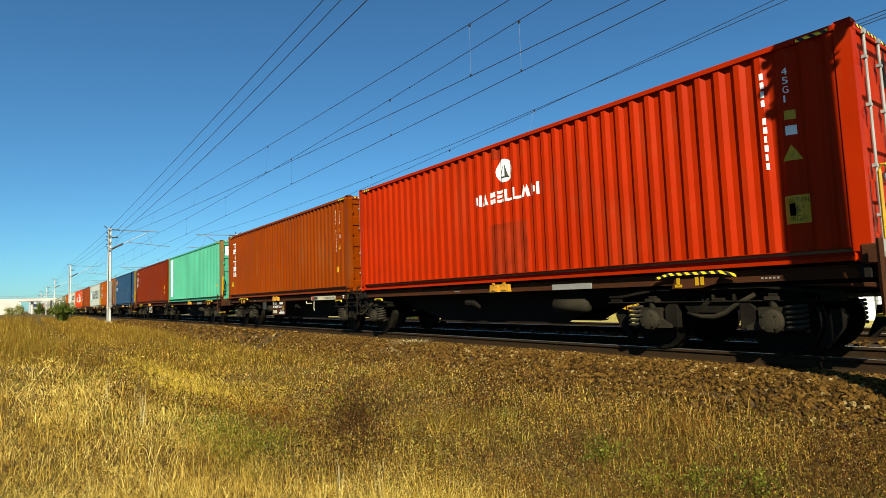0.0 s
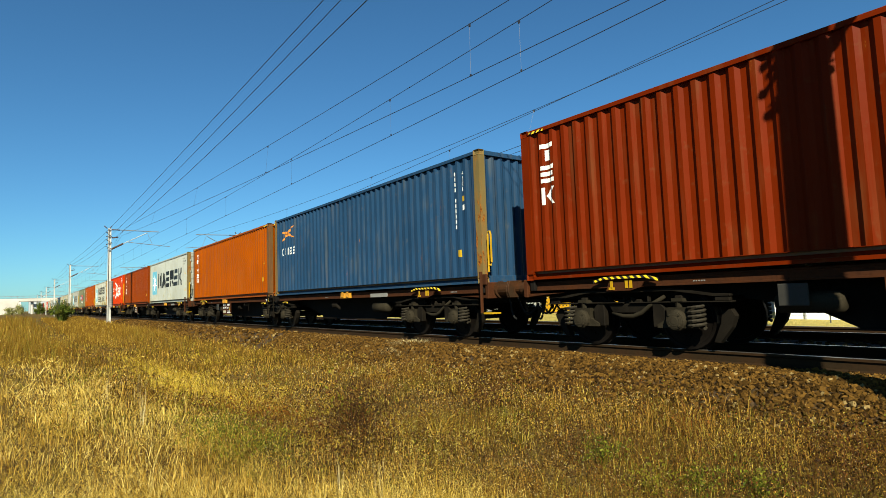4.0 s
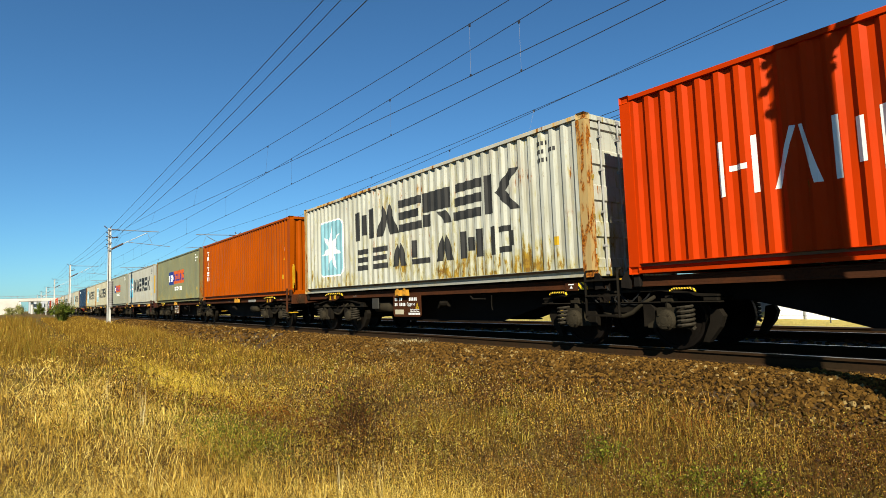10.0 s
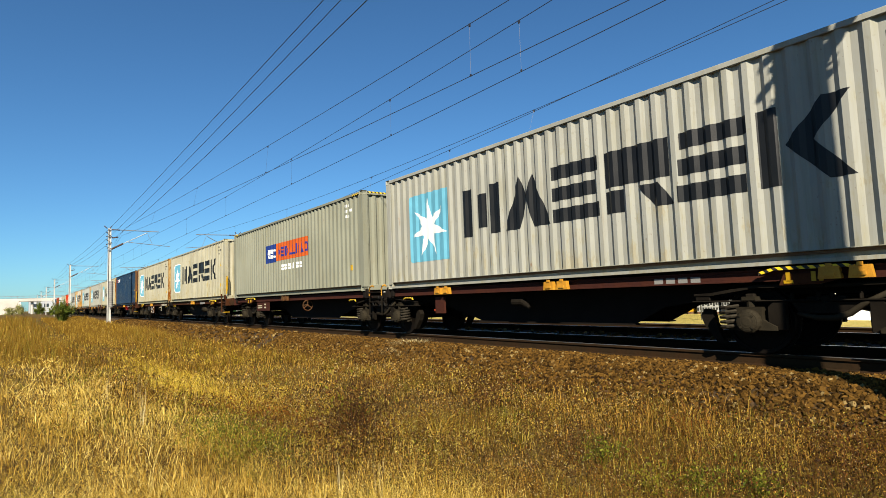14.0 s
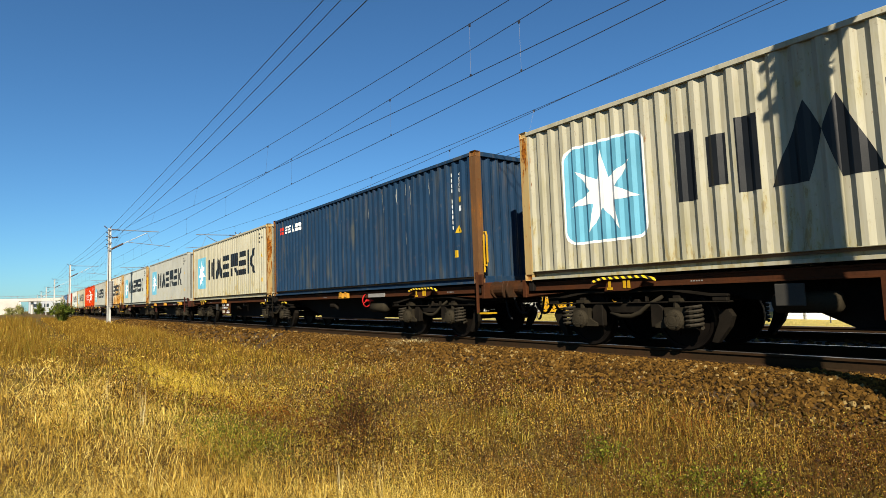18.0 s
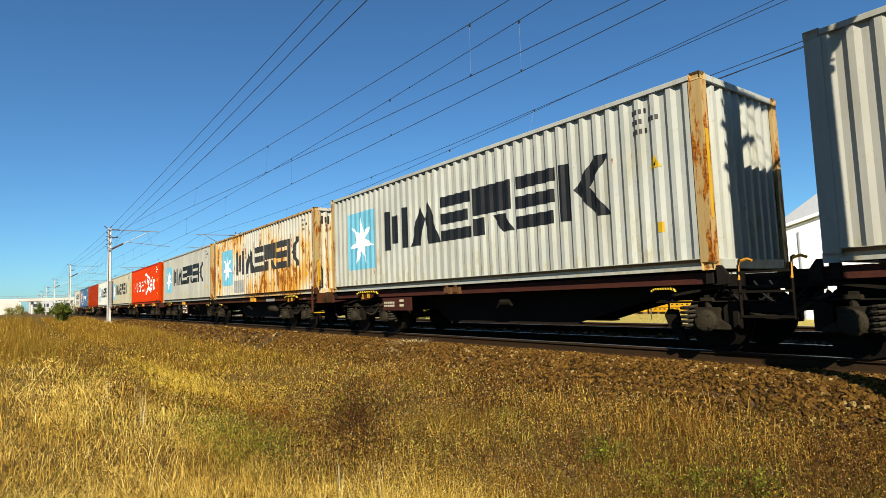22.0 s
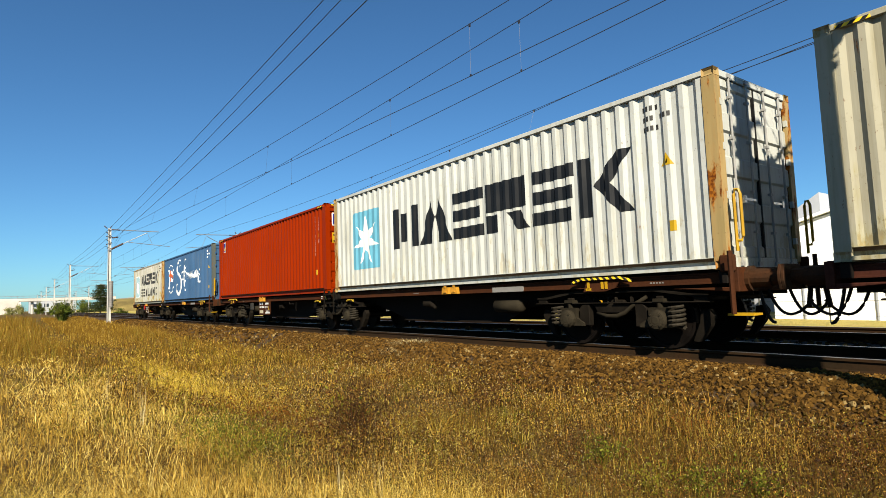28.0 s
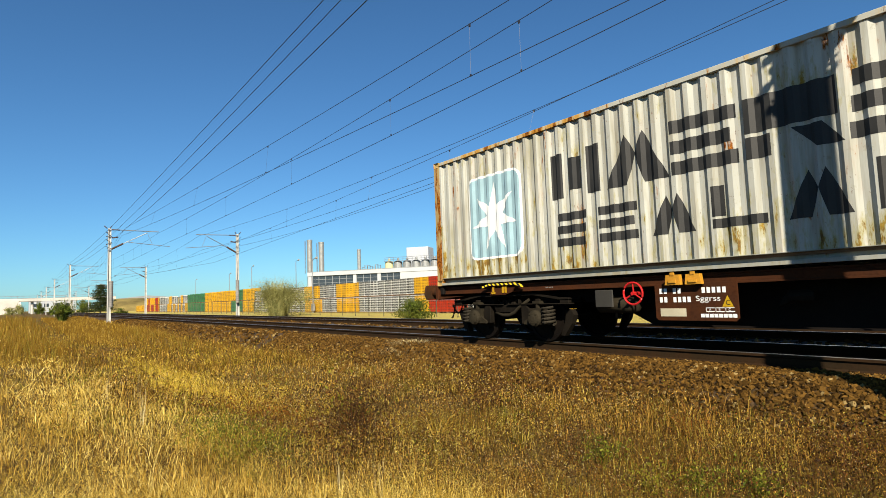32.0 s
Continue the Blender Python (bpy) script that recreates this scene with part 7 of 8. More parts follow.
M_WEED = blade_material("brown_weed", (0.0165, 0.0080, 0.0014), (0.062, 0.029, 0.0037), (0.50, 0.30, 0.056), (0.092, 0.041, 0.0051), 0.4, 0.35)
M_VERGE = blade_material("verge_weed", (0.070, 0.038, 0.0046), (0.128, 0.070, 0.0084), (0.195, 0.114, 0.015), (0.105, 0.056, 0.0065), 0.4, 0.2)
M_VERGEOLIVE = blade_material("verge_olive_weed", (0.080, 0.060, 0.0070), (0.135, 0.102, 0.0115), (0.215, 0.168, 0.028), (0.110, 0.082, 0.0085), 0.5, 0.25)
M_YELLOWGRASS = blade_material("yellow_grass", (0.19, 0.135, 0.0080), (0.40, 0.285, 0.024), (0.64, 0.49, 0.09), (0.355, 0.265, 0.020), 0.6, 0.2)
M_OLIVEBIT = blade_material("olive_weed", (0.034, 0.024, 0.0028), (0.104, 0.077, 0.0073), (0.58, 0.46, 0.098), (0.097, 0.071, 0.0070), 0.7, 0.3)
M_GREEN = blade_material("green_herb", (0.0255, 0.03825, 0.00425), (0.07225, 0.08925, 0.0068), (0.187, 0.1955, 0.02125), (0.1275, 0.1062, 0.0102), 1.2)
M_DOCKGAP = blade_material("dead_dock_and_gap_shade", (0.0128, 0.0068, 0.00256), (0.0384, 0.0163, 0.00512), (0.12, 0.049, 0.0128), (0.032, 0.0177, 0.00512), 2.0)
M_RED = blade_material("reddish_weed", (0.0595, 0.0153, 0.0034), (0.136, 0.0357, 0.00595), (0.255, 0.085, 0.0119), (0.102, 0.0425, 0.0068), 1.0)
M_PALE = blade_material("bleached_stalk", (0.255, 0.1955, 0.085), (0.3825, 0.3145, 0.153), (0.51, 0.442, 0.272), (0.306, 0.2295, 0.102), 1.0)
M_OLIVE = blade_material("olive_twigs", (0.10, 0.10, 0.032), (0.215, 0.21, 0.074), (0.37, 0.355, 0.15), (0.185, 0.175, 0.05), 0.8)
M_PINE = blade_material("dark_conifer", (0.010, 0.016, 0.005), (0.026, 0.039, 0.010), (0.058, 0.070, 0.021), (0.032, 0.036, 0.010), 0.8)
M_LEAF = blade_material("leafy_green", (0.021, 0.035, 0.005), (0.056, 0.084, 0.010), (0.13, 0.15, 0.024), (0.085, 0.085, 0.012), 0.9)
M_BARK = plain("bark", (0.10, 0.075, 0.05), 0.9, vary=0.35)


def cream_share(x, y):
    """Bleached swathes of the straw, broad near the camera."""
    swathe = np.clip(0.25 + 2.6 * field_noise(x, y, 0.55, 61.0) + 1.2 * field_noise(x, y, 1.7, 63.0), 0, 1)
    swathe = np.clip(swathe + 0.8 * spot(x, y, -5.4, -8.2, 1.2, 0.5) + 0.7 * spot(x, y, -10.0, -8.2, 1.8, 0.5) + 0.5 * spot(x, y, -4.1, -7.3, 0.5, 0.3), 0, 1)
    return straw_share(x, y) * swathe * np.interp(x, [-20, -13, -8, -4], [0.15, 0.6, 1.0, 1.0])


def clumps(n, each, radius, r0, r1, rg, share, ymax):
    """Places in tufts: each tuft has a centre from which its blades lean away."""
    x, y, r = scatter(n // each, r0, r1, rg, 0.78, ymax)
    keep = rg.random(len(x)) < share(x, y)
    x, y, r = (np.repeat(a[keep], each) for a in (x, y, r))
    tall = np.repeat(0.65 + 0.6 * rg.random(len(x) // each), each)
    dx, dy = rg.normal(size=len(x)), rg.normal(size=len(x))
    spread = radius * np.clip(r / 6, 0.8, 4)
    return x + dx * spread, y + dy * spread, r, np.arctan2(dy, dx) + 0.9 * rg.normal(size=len(x)), tall


def grass_layers():
    rg = np.random.default_rng(11)

    def layer(name, mat, n, each, radius, r0, r1, hlo, hhi, w0, bend0, bend1, widths, share, label, ymax=-2.62):
        x, y, r, az, tall = clumps(n, each, radius, r0, r1, rg, share, ymax)
        m = len(x)
        z = soil_heights(x, y) - 0.02
        h = (hlo + (hhi - hlo) * rg.random(m)) * tall * np.clip(0.85 + 0.6 * field_noise(x, y, 0.5, 5.0), 0.45, 1.3)
        w = w0 * (0.6 + 0.8 * rg.random(m)) * np.clip(r / 6.0, 0.7, 4.5)
        V, T = blade_arrays(np.stack([x, y, z], -1), h, w, az, bend0 + (bend1 - bend0) * rg.random(m), widths, HEAD + math.pi / 2 + rg.normal(size=m) * 0.7)
        tagged(new(name, tri_mesh(name, V, T, mat)), label, "grass", kind="stuff")

    weedy = lambda x, y: np.clip(1.0 - 0.85 * straw_share(x, y) - 0.8 * yellow_share(x, y), 0, 1)
    dense = lambda x, y: straw_share(x, y) * np.interp(x, [-22, -13, -7.5, -5.5], [0.18, 0.42, 0.8, 1.0]) * np.clip(0.75 + 1.5 * field_noise(x, y, 0.85, 2.0), 0.12, 1)
    all_over = lambda x, y: np.clip(0.8 + 0.9 * field_noise(x, y, 1.6, 12.0), 0.2, 1)
    front = lambda x, y: straw_share(x, y) * np.clip((-6.0 - x) / -3.0, 0, 1)
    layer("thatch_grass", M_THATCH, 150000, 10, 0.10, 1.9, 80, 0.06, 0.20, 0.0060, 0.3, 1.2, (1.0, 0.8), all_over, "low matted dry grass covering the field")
    layer("straw_grass", M_STRAW, 105000, 14, 0.07, 1.9, 80, 0.10, 0.33, 0.0033, 0.25, 1.1, (1.0, 0.75), dense, "tall pale straw-coloured autumn grass")
    layer("straw_stalks", M_STRAW, 11000, 4, 0.06, 2.6, 60, 0.24, 0.55, 0.0032, 0.05, 0.5, (0.5, 1.0), dense, "tall straw stalks with feathery seed heads")
    layer("bleached_grass", M_CREAMSTRAW, 90000, 12, 0.08, 1.9, 40, 0.14, 0.42, 0.0036, 0.25, 1.2, (1.0, 0.75), cream_share, "bleached cream grass in swathes through the straw")
    layer("brown_stalks", M_WEED, 34000, 8, 0.07, 1.9, 60, 0.12, 0.40, 0.0036, 0.05, 0.5, (0.7, 1.0), straw_share, "brown stalks mixed into the straw")
    layer("weed_stems", M_WEED, 105000, 9, 0.06, 2.2, 80, 0.08, 0.32, 0.0040, 0.03, 0.45, (0.9, 0.9), weedy, "brown dead weed stems beside the embankment", -2.5)
    layer("olive_stems", M_OLIVEBIT, 34000, 9, 0.06, 2.2, 60, 0.08, 0.32, 0.0038, 0.03, 0.6, (0.9, 0.9), weedy, "olive dry stems among the brown weeds", -2.55)
    layer("yellow_grass", M_YELLOWGRASS, 80000, 12, 0.07, 2.2, 60, 0.09, 0.30, 0.0036, 0.2, 1.0, (1.0, 0.75), yellow_share, "bright yellow matted grass in the hollow", -2.62)
    layer("green_grass", M_GREEN, 20000, 10, 0.05, 2.2, 30, 0.06, 0.22, 0.0056, 0.2, 1.0, (1.0, 0.8), green_share, "low green grass under the dry stems")
    layer("tall_straw", M_STRAW, 12000, 5, 0.05, 1.9, 5.5, 0.18, 0.42, 0.0036, 0.05, 0.6, (0.8, 0.7), front, "tall straw standing at the near edge of the field")


def leafy(n, rg, centre, size, leaf, upright=0.3):
    """Small leaf quads, as triangle pairs, round a plant."""
    P = rg.normal(size=(n, 3)) * np.array(size) * 0.5 + np.array(centre)
    a = rg.normal(size=(n, 3))
    a /= np.linalg.norm(a, axis=1)[:, None]
    b = np.cross(a, rg.normal(size=(n, 3)))
    b /= np.linalg.norm(b, axis=1)[:, None]
    s = leaf * (0.5 + rg.random((n, 1)))
    V = np.stack([P - a * s, P + b * s * 0.45, P + a * s, P - b * s * 0.45], 1).reshape(-1, 3)
    T = (np.array([(0, 1, 2), (0, 2, 3)])[None] + 4 * np.arange(n)[:, None, None]).reshape(-1, 3)
    return V, T


def joined(parts):
    V, T, k = [], [], 0
    for v, t in parts:
        V.append(v)
        T.append(t + k)
        k += len(v)
    return np.concatenate(V), np.concatenate(T)


def field_all_round():
    """The same field on every other side, thinner, outside the camera's view."""
    rg = np.random.default_rng(41)
    for name, mat, n, h0, h1, w0, lab in (("field_grass", M_THATCH, 40000, 0.08, 0.26, 0.008, "low dry grass all over the field"), ("field_straw", M_STRAW, 40000, 0.10, 0.38, 0.007, "tall straw-coloured grass all over the field")):
        r = 1.9 * (60 / 1.9) ** rg.random(n)
        a = HEAD + 0.74 + (2 * math.pi - 1.48) * rg.random(n)
        x, y = EYE[0] + r * np.cos(a), EYE[1] + r * np.sin(a)
        keep = y < -2.62
        x, y, r = x[keep], y[keep], r[keep]
        m = len(x)
        V, T = blade_arrays(np.stack([x, y, soil_heights(x, y) - 0.02], -1), h0 + (h1 - h0) * rg.random(m), w0 * np.clip(r / 6, 0.7, 5), rg.random(m) * 2 * math.pi, 0.2 + 0.8 * rg.random(m), (1.0, 0.75), rg.random(m) * math.pi)
        tagged(new(name, tri_mesh(name, V, T, mat)), lab, "grass", kind="stuff")
    # low unseen grass added to fill the bare disc round the camera
    for name, mat, n, h0, h1, w0, lab in (("trodden_grass", M_THATCH, 26000, 0.04, 0.16, 0.006, "low grass filling the bare ground round the camera"), ("trodden_straw", M_STRAW, 16000, 0.05, 0.2, 0.004, "bent straw filling the bare ground round the camera")):
        r, a = 2.3 * np.sqrt(rg.random(n)), 2 * math.pi * rg.random(n)
        x, y = EYE[0] + r * np.cos(a), EYE[1] + r * np.sin(a)
        V, T = blade_arrays(np.stack([x, y, soil_heights(x, y) - 0.02], -1), h0 + (h1 - h0) * rg.random(n), w0 * (0.6 + 0.8 * rg.random(n)), rg.random(n) * 2 * math.pi, 0.5 + 1.0 * rg.random(n), (1.0, 0.75), rg.random(n) * math.pi)
        tagged(new(name, tri_mesh(name, V, T, mat)), lab, "grass", kind="stuff")


def weed_leaves():
    """Dead leaf and seed bits that hang on the weeds."""
    rg = np.random.default_rng(12)
    weeds = lambda x, y: np.clip(1 - 0.85 * straw_share(x, y) - 0.6 * yellow_share(x, y), 0, 1) * np.clip(0.6 + 1.2 * field_noise(x, y, 1.2, 15.0), 0.1, 1)
    reds = lambda x, y: 1.4 * spot(x, y, -8.1, -6.35, 1.3, 0.42) + 0.5 * spot(x, y, -3.4, -3.3, 0.8, 0.4) + 0.35 * spot(x, y, -14.0, -4.6, 3.0, 0.5)
    tufts = lambda x, y: np.clip(0.68 + 1.9 * field_noise(x, y, 0.85, 2.0) + 0.8 * field_noise(x, y, 2.6, 31.0), 0.12, 1)
    straw = lambda x, y: np.clip(straw_share(x, y) * tufts(x, y) * np.interp(x, [-22, -13, -7.5, -5.5], [0.18, 0.42, 0.8, 1.0]) + 0.5 * yellow_share(x, y), 0, 1)
    weeds_low = lambda x, y: np.clip(1 - 0.85 * straw_share(x, y) - 0.7 * yellow_share(x, y), 0, 1)
    flecked = lambda x, y: weeds_low(x, y) * np.interp(x, [-4.5, -2.2], [1.0, 0.4])
    # name, material, count, reach, top, half length, slimness, share, label
    kinds = (
        ("weed_leaves", M_WEED, 60000, 13, 0.29, 0.011, 0.5, weeds, "shrivelled brown leaves on dead weeds"),
        ("olive_leaves", M_OLIVEBIT, 26000, 13, 0.28, 0.009, 0.5, weeds, "dry olive leaves on weeds"),
        ("pale_seeds", M_STRAW, 9000, 14, 0.30, 0.0055, 0.5, weeds, "pale seed heads among the weeds"),
        ("straw_seeds", M_STRAW, 40000, 13, 0.33, 0.0065, 0.5, straw, "feathery seed heads of the straw"),
        # dark bits paint shade into gaps between stems; pale flecks raise the contrast
        ("dark_leaves", M_DOCKGAP, 85000, 11, 0.24, 0.012, 0.5, weeds_low, "dark bits for the shaded gaps low among the weeds"),
        ("pale_flecks", M_PALE, 42000, 14, 0.30, 0.0080, 0.4, flecked, "bleached flecks on dead weeds"),
        ("rust_leaves", M_RED, 16000, 14, 0.26, 0.009, 0.5, weeds_low, "rust-red leaves on dead weeds"),
        ("red_leaves", M_RED, 30000, 22, 0.26, 0.011, 0.5, reds, "low reddish autumn leaves"),
        ("green_leaves", M_GREEN, 62000, 16, 0.27, 0.011, 0.5, green_share, "small green leaves low in the dry grass"),
        ("broken_straw", M_STRAW, 300000, 45, 0.34, 0.038, 0.034, straw, "broken matted straw lying in the tall grass"),
        ("broken_weeds", M_WEED, 200000, 70, 0.24, 0.028, 0.085, weeds_low, "broken brown twigs of dead weeds"),
        ("olive_twigs", M_OLIVEBIT, 70000, 40, 0.27, 0.021, 0.10, weeds_low, "dry olive twigs among the weeds"),
        ("bleached_mat", M_CREAMSTRAW, 150000, 40, 0.36, 0.036, 0.036, cream_share, "matted bleached grass lying in swathes"),
        ("straw_mat", M_MAT, 230000, 50, 0.17, 0.032, 0.048, straw, "short matted straw under the tall grass"),
        ("yellow_mat", M_YELLOWGRASS, 240000, 40, 0.27, 0.038, 0.038, yellow_share, "matted yellow grass in the hollow"),
    )
    for name, mat, n, far, top, size, slim, share, lab in kinds:
        x, y, r = scatter(n, 2.0, far, rg, 0.78, -2.4)
        keep = rg.random(len(x)) < share(x, y)
        x, y, r = x[keep], y[keep], r[keep]
        tall = np.clip(0.85 + 0.9 * field_noise(x, y, 1.1, 25.0), 0.35, 1.5)
        z = soil_heights(x, y) + 0.02 + top * tall * rg.random(len(x)) ** 1.1
        m = len(x)
        a = rg.normal(size=(m, 3)) * np.array((1, 1, 1.3 if slim > 0.3 else 2.0))
        a /= np.linalg.norm(a, axis=1)[:, None]
        b = np.cross(a, rg.normal(size=(m, 3)) * 0.8 + np.array((0.25, -0.5, 0.9)))
        b /= np.linalg.norm(b, axis=1)[:, None]
        k = np.clip(r / 7, 0.45, 1.8) if slim > 0.3 else np.clip(r / 9, 0.38, 1.25)
        wide = slim if slim > 0.3 else (slim * np.clip(r / 9, 0.9, 2.6))[:, None]
        s = (size * (0.5 + 1.0 * rg.random(m)) * k)[:, None]
        P = np.stack([x, y, z], -1)
        V = np.stack([P - a * s, P + b * s * wide, P + a * s, P - b * s * wide], 1).reshape(-1, 3)
        T = (np.array([(0, 1, 2), (0, 2, 3)])[None] + 4 * np.arange(m)[:, None, None]).reshape(-1, 3)
        tagged(new(name, tri_mesh(name, V, T, mat)), lab, "weeds", kind="stuff")


def bank_share(x, y):
    """1 on the bank along the field where tall weeds stand, 0 near the hollow."""
    return np.clip((-6.6 - y) / 2.0, 0, 1) * np.clip((-15.5 - x) / 8.0, 0, 1)


def bank_weeds():
    """Tall dry weeds on the far bank, and lower ones down to the ballast."""
    rg = np.random.default_rng(57)
    kinds = (
        ("bank_weeds", M_VERGE, 70000, 0.30, 0.98, 0.0075, True, "tall brown dry weeds on the bank beside the line"),
        ("bank_olive_weeds", M_VERGEOLIVE, 20000, 0.30, 1.0, 0.0070, True, "tall olive weeds on the bank beside the line"),
        ("bank_straw", M_STRAW, 1500, 0.45, 1.0, 0.006, True, "tall pale stalks standing above the bank weeds"),
        ("shoulder_weeds", M_VERGE, 60000, 0.16, 0.46, 0.009, False, "low brown weeds along the ballast shoulder"),
        ("shoulder_olive_weeds", M_VERGEOLIVE, 9000, 0.16, 0.44, 0.012, False, "low olive weeds along the ballast shoulder"),
    )
    for name, mat, n, h0, h1, w0, lab in (("verge_weeds", M_VERGE, 50000, 0.22, 0.62, 0.008, "brown knee-high weeds on the verge round the mast"), ("verge_straw", M_MAT, 2500, 0.3, 0.7, 0.010, "straw stalks among the verge weeds")):
        x = -24.0 - 66.0 * rg.random(n) ** 1.2
        y = -2.75 - 4.2 * rg.random(n)
        keep = rg.random(n) < np.clip(0.75 + 1.0 * field_noise(x, y, 0.5, 51.0), 0.2, 1) * np.clip((-24.0 - x) / 14.0, 0, 1)
        x, y = x[keep], y[keep]
        m = len(x)
        grown = np.clip(0.8 + 0.6 * field_noise(x, y, 0.3, 71.0), 0.45, 1.2)
        V, T = blade_arrays(np.stack([x, y, soil_heights(x, y) - 0.02], -1), (h0 + (h1 - h0) * rg.random(m)) * grown, w0 * (0.6 + 0.8 * rg.random(m)) * np.clip(-x / 30, 0.8, 2.6),
                            rg.random(m) * 2 * math.pi, 0.05 + 0.5 * rg.random(m), (0.8, 1.1), HEAD + math.pi / 2 + rg.normal(size=m) * 0.7)
        tagged(new(name, tri_mesh(name, V, T, mat)), lab, "weeds", kind="stuff")
    for name, mat, n, h0, h1, w0, bank, lab in kinds:
        near = 14.0 if bank else 9.0
        r = near * (95.0 / near) ** rg.random(n)
        a = HEAD + (0.15 + 0.60 * rg.random(n) if bank else -0.30 + 0.80 * rg.random(n))
        x, y = EYE[0] + r * np.cos(a), EYE[1] + r * np.sin(a)
        clump = np.clip(0.75 + 1.3 * field_noise(x, y, 0.6, 44.0), 0.15, 1)
        share = clump * (bank_share(x, y) if bank else np.clip((-9.5 - x) / 7.0, 0, 1) * (1 - 0.8 * bank_share(x, y)) * (1 - 0.9 * yellow_share(x, y)))
        keep = (y < -2.7) & (rg.random(n) < share)
        x, y, r = x[keep], y[keep], r[keep]
        m = len(x)
        grown = np.clip(0.8 + 0.7 * field_noise(x, y, 0.35, 21.0), 0.4, 1.25) * (0.4 + 0.6 * bank_share(x, y) if bank else 1.0)
        V, T = blade_arrays(np.stack([x, y, soil_heights(x, y) - 0.02], -1), (h0 + (h1 - h0) * rg.random(m)) * grown, w0 * (0.6 + 0.8 * rg.random(m)) * np.clip(r / 18, 0.5, 3.0),
                            rg.random(m) * 2 * math.pi, 0.05 + 0.5 * rg.random(m), (0.8, 1.1), HEAD + math.pi / 2 + rg.normal(size=m) * 0.7)
        tagged(new(name, tri_mesh(name, V, T, mat)), lab, "weeds", kind="stuff")


def herb(name, label, x, y, stems, h, spread, mat, leaf, per, rg, bend=(0.1, 0.5), w=0.006):
    """A single plant that stands out: stems from one root, leaves on them."""
    z = float(soil_heights(np.array([x]), np.array([y]))[0])
    t = tagged(new(name), label, "plant")
    t.location = (x, y, z - 0.02)
    a = rg.random(stems) * 2 * math.pi
    P = np.stack([np.cos(a) * spread * 0.35 * rg.random(stems), np.sin(a) * spread * 0.35 * rg.random(stems), np.zeros(stems)], -1)
    hh = h * (0.6 + 0.4 * rg.random(stems))
    V, T = blade_arrays(P, hh, np.full(stems, w), a, bend[0] + (bend[1] - bend[0]) * rg.random(stems), (1.0, 0.7))
    ob = tagged(new("stem_tangle", tri_mesh("stem_tangle", V, T, mat)), kind="stuff")
    ob.parent = t
    if leaf:
        V, T = leafy(per, rg, (0, 0, h * 0.5), (spread, spread, h * 0.62), leaf)
        V[:, 2] = np.abs(V[:, 2])
        ob = tagged(new("foliage", tri_mesh("foliage", V, T, mat)), kind="stuff")
        ob.parent = t
    return t


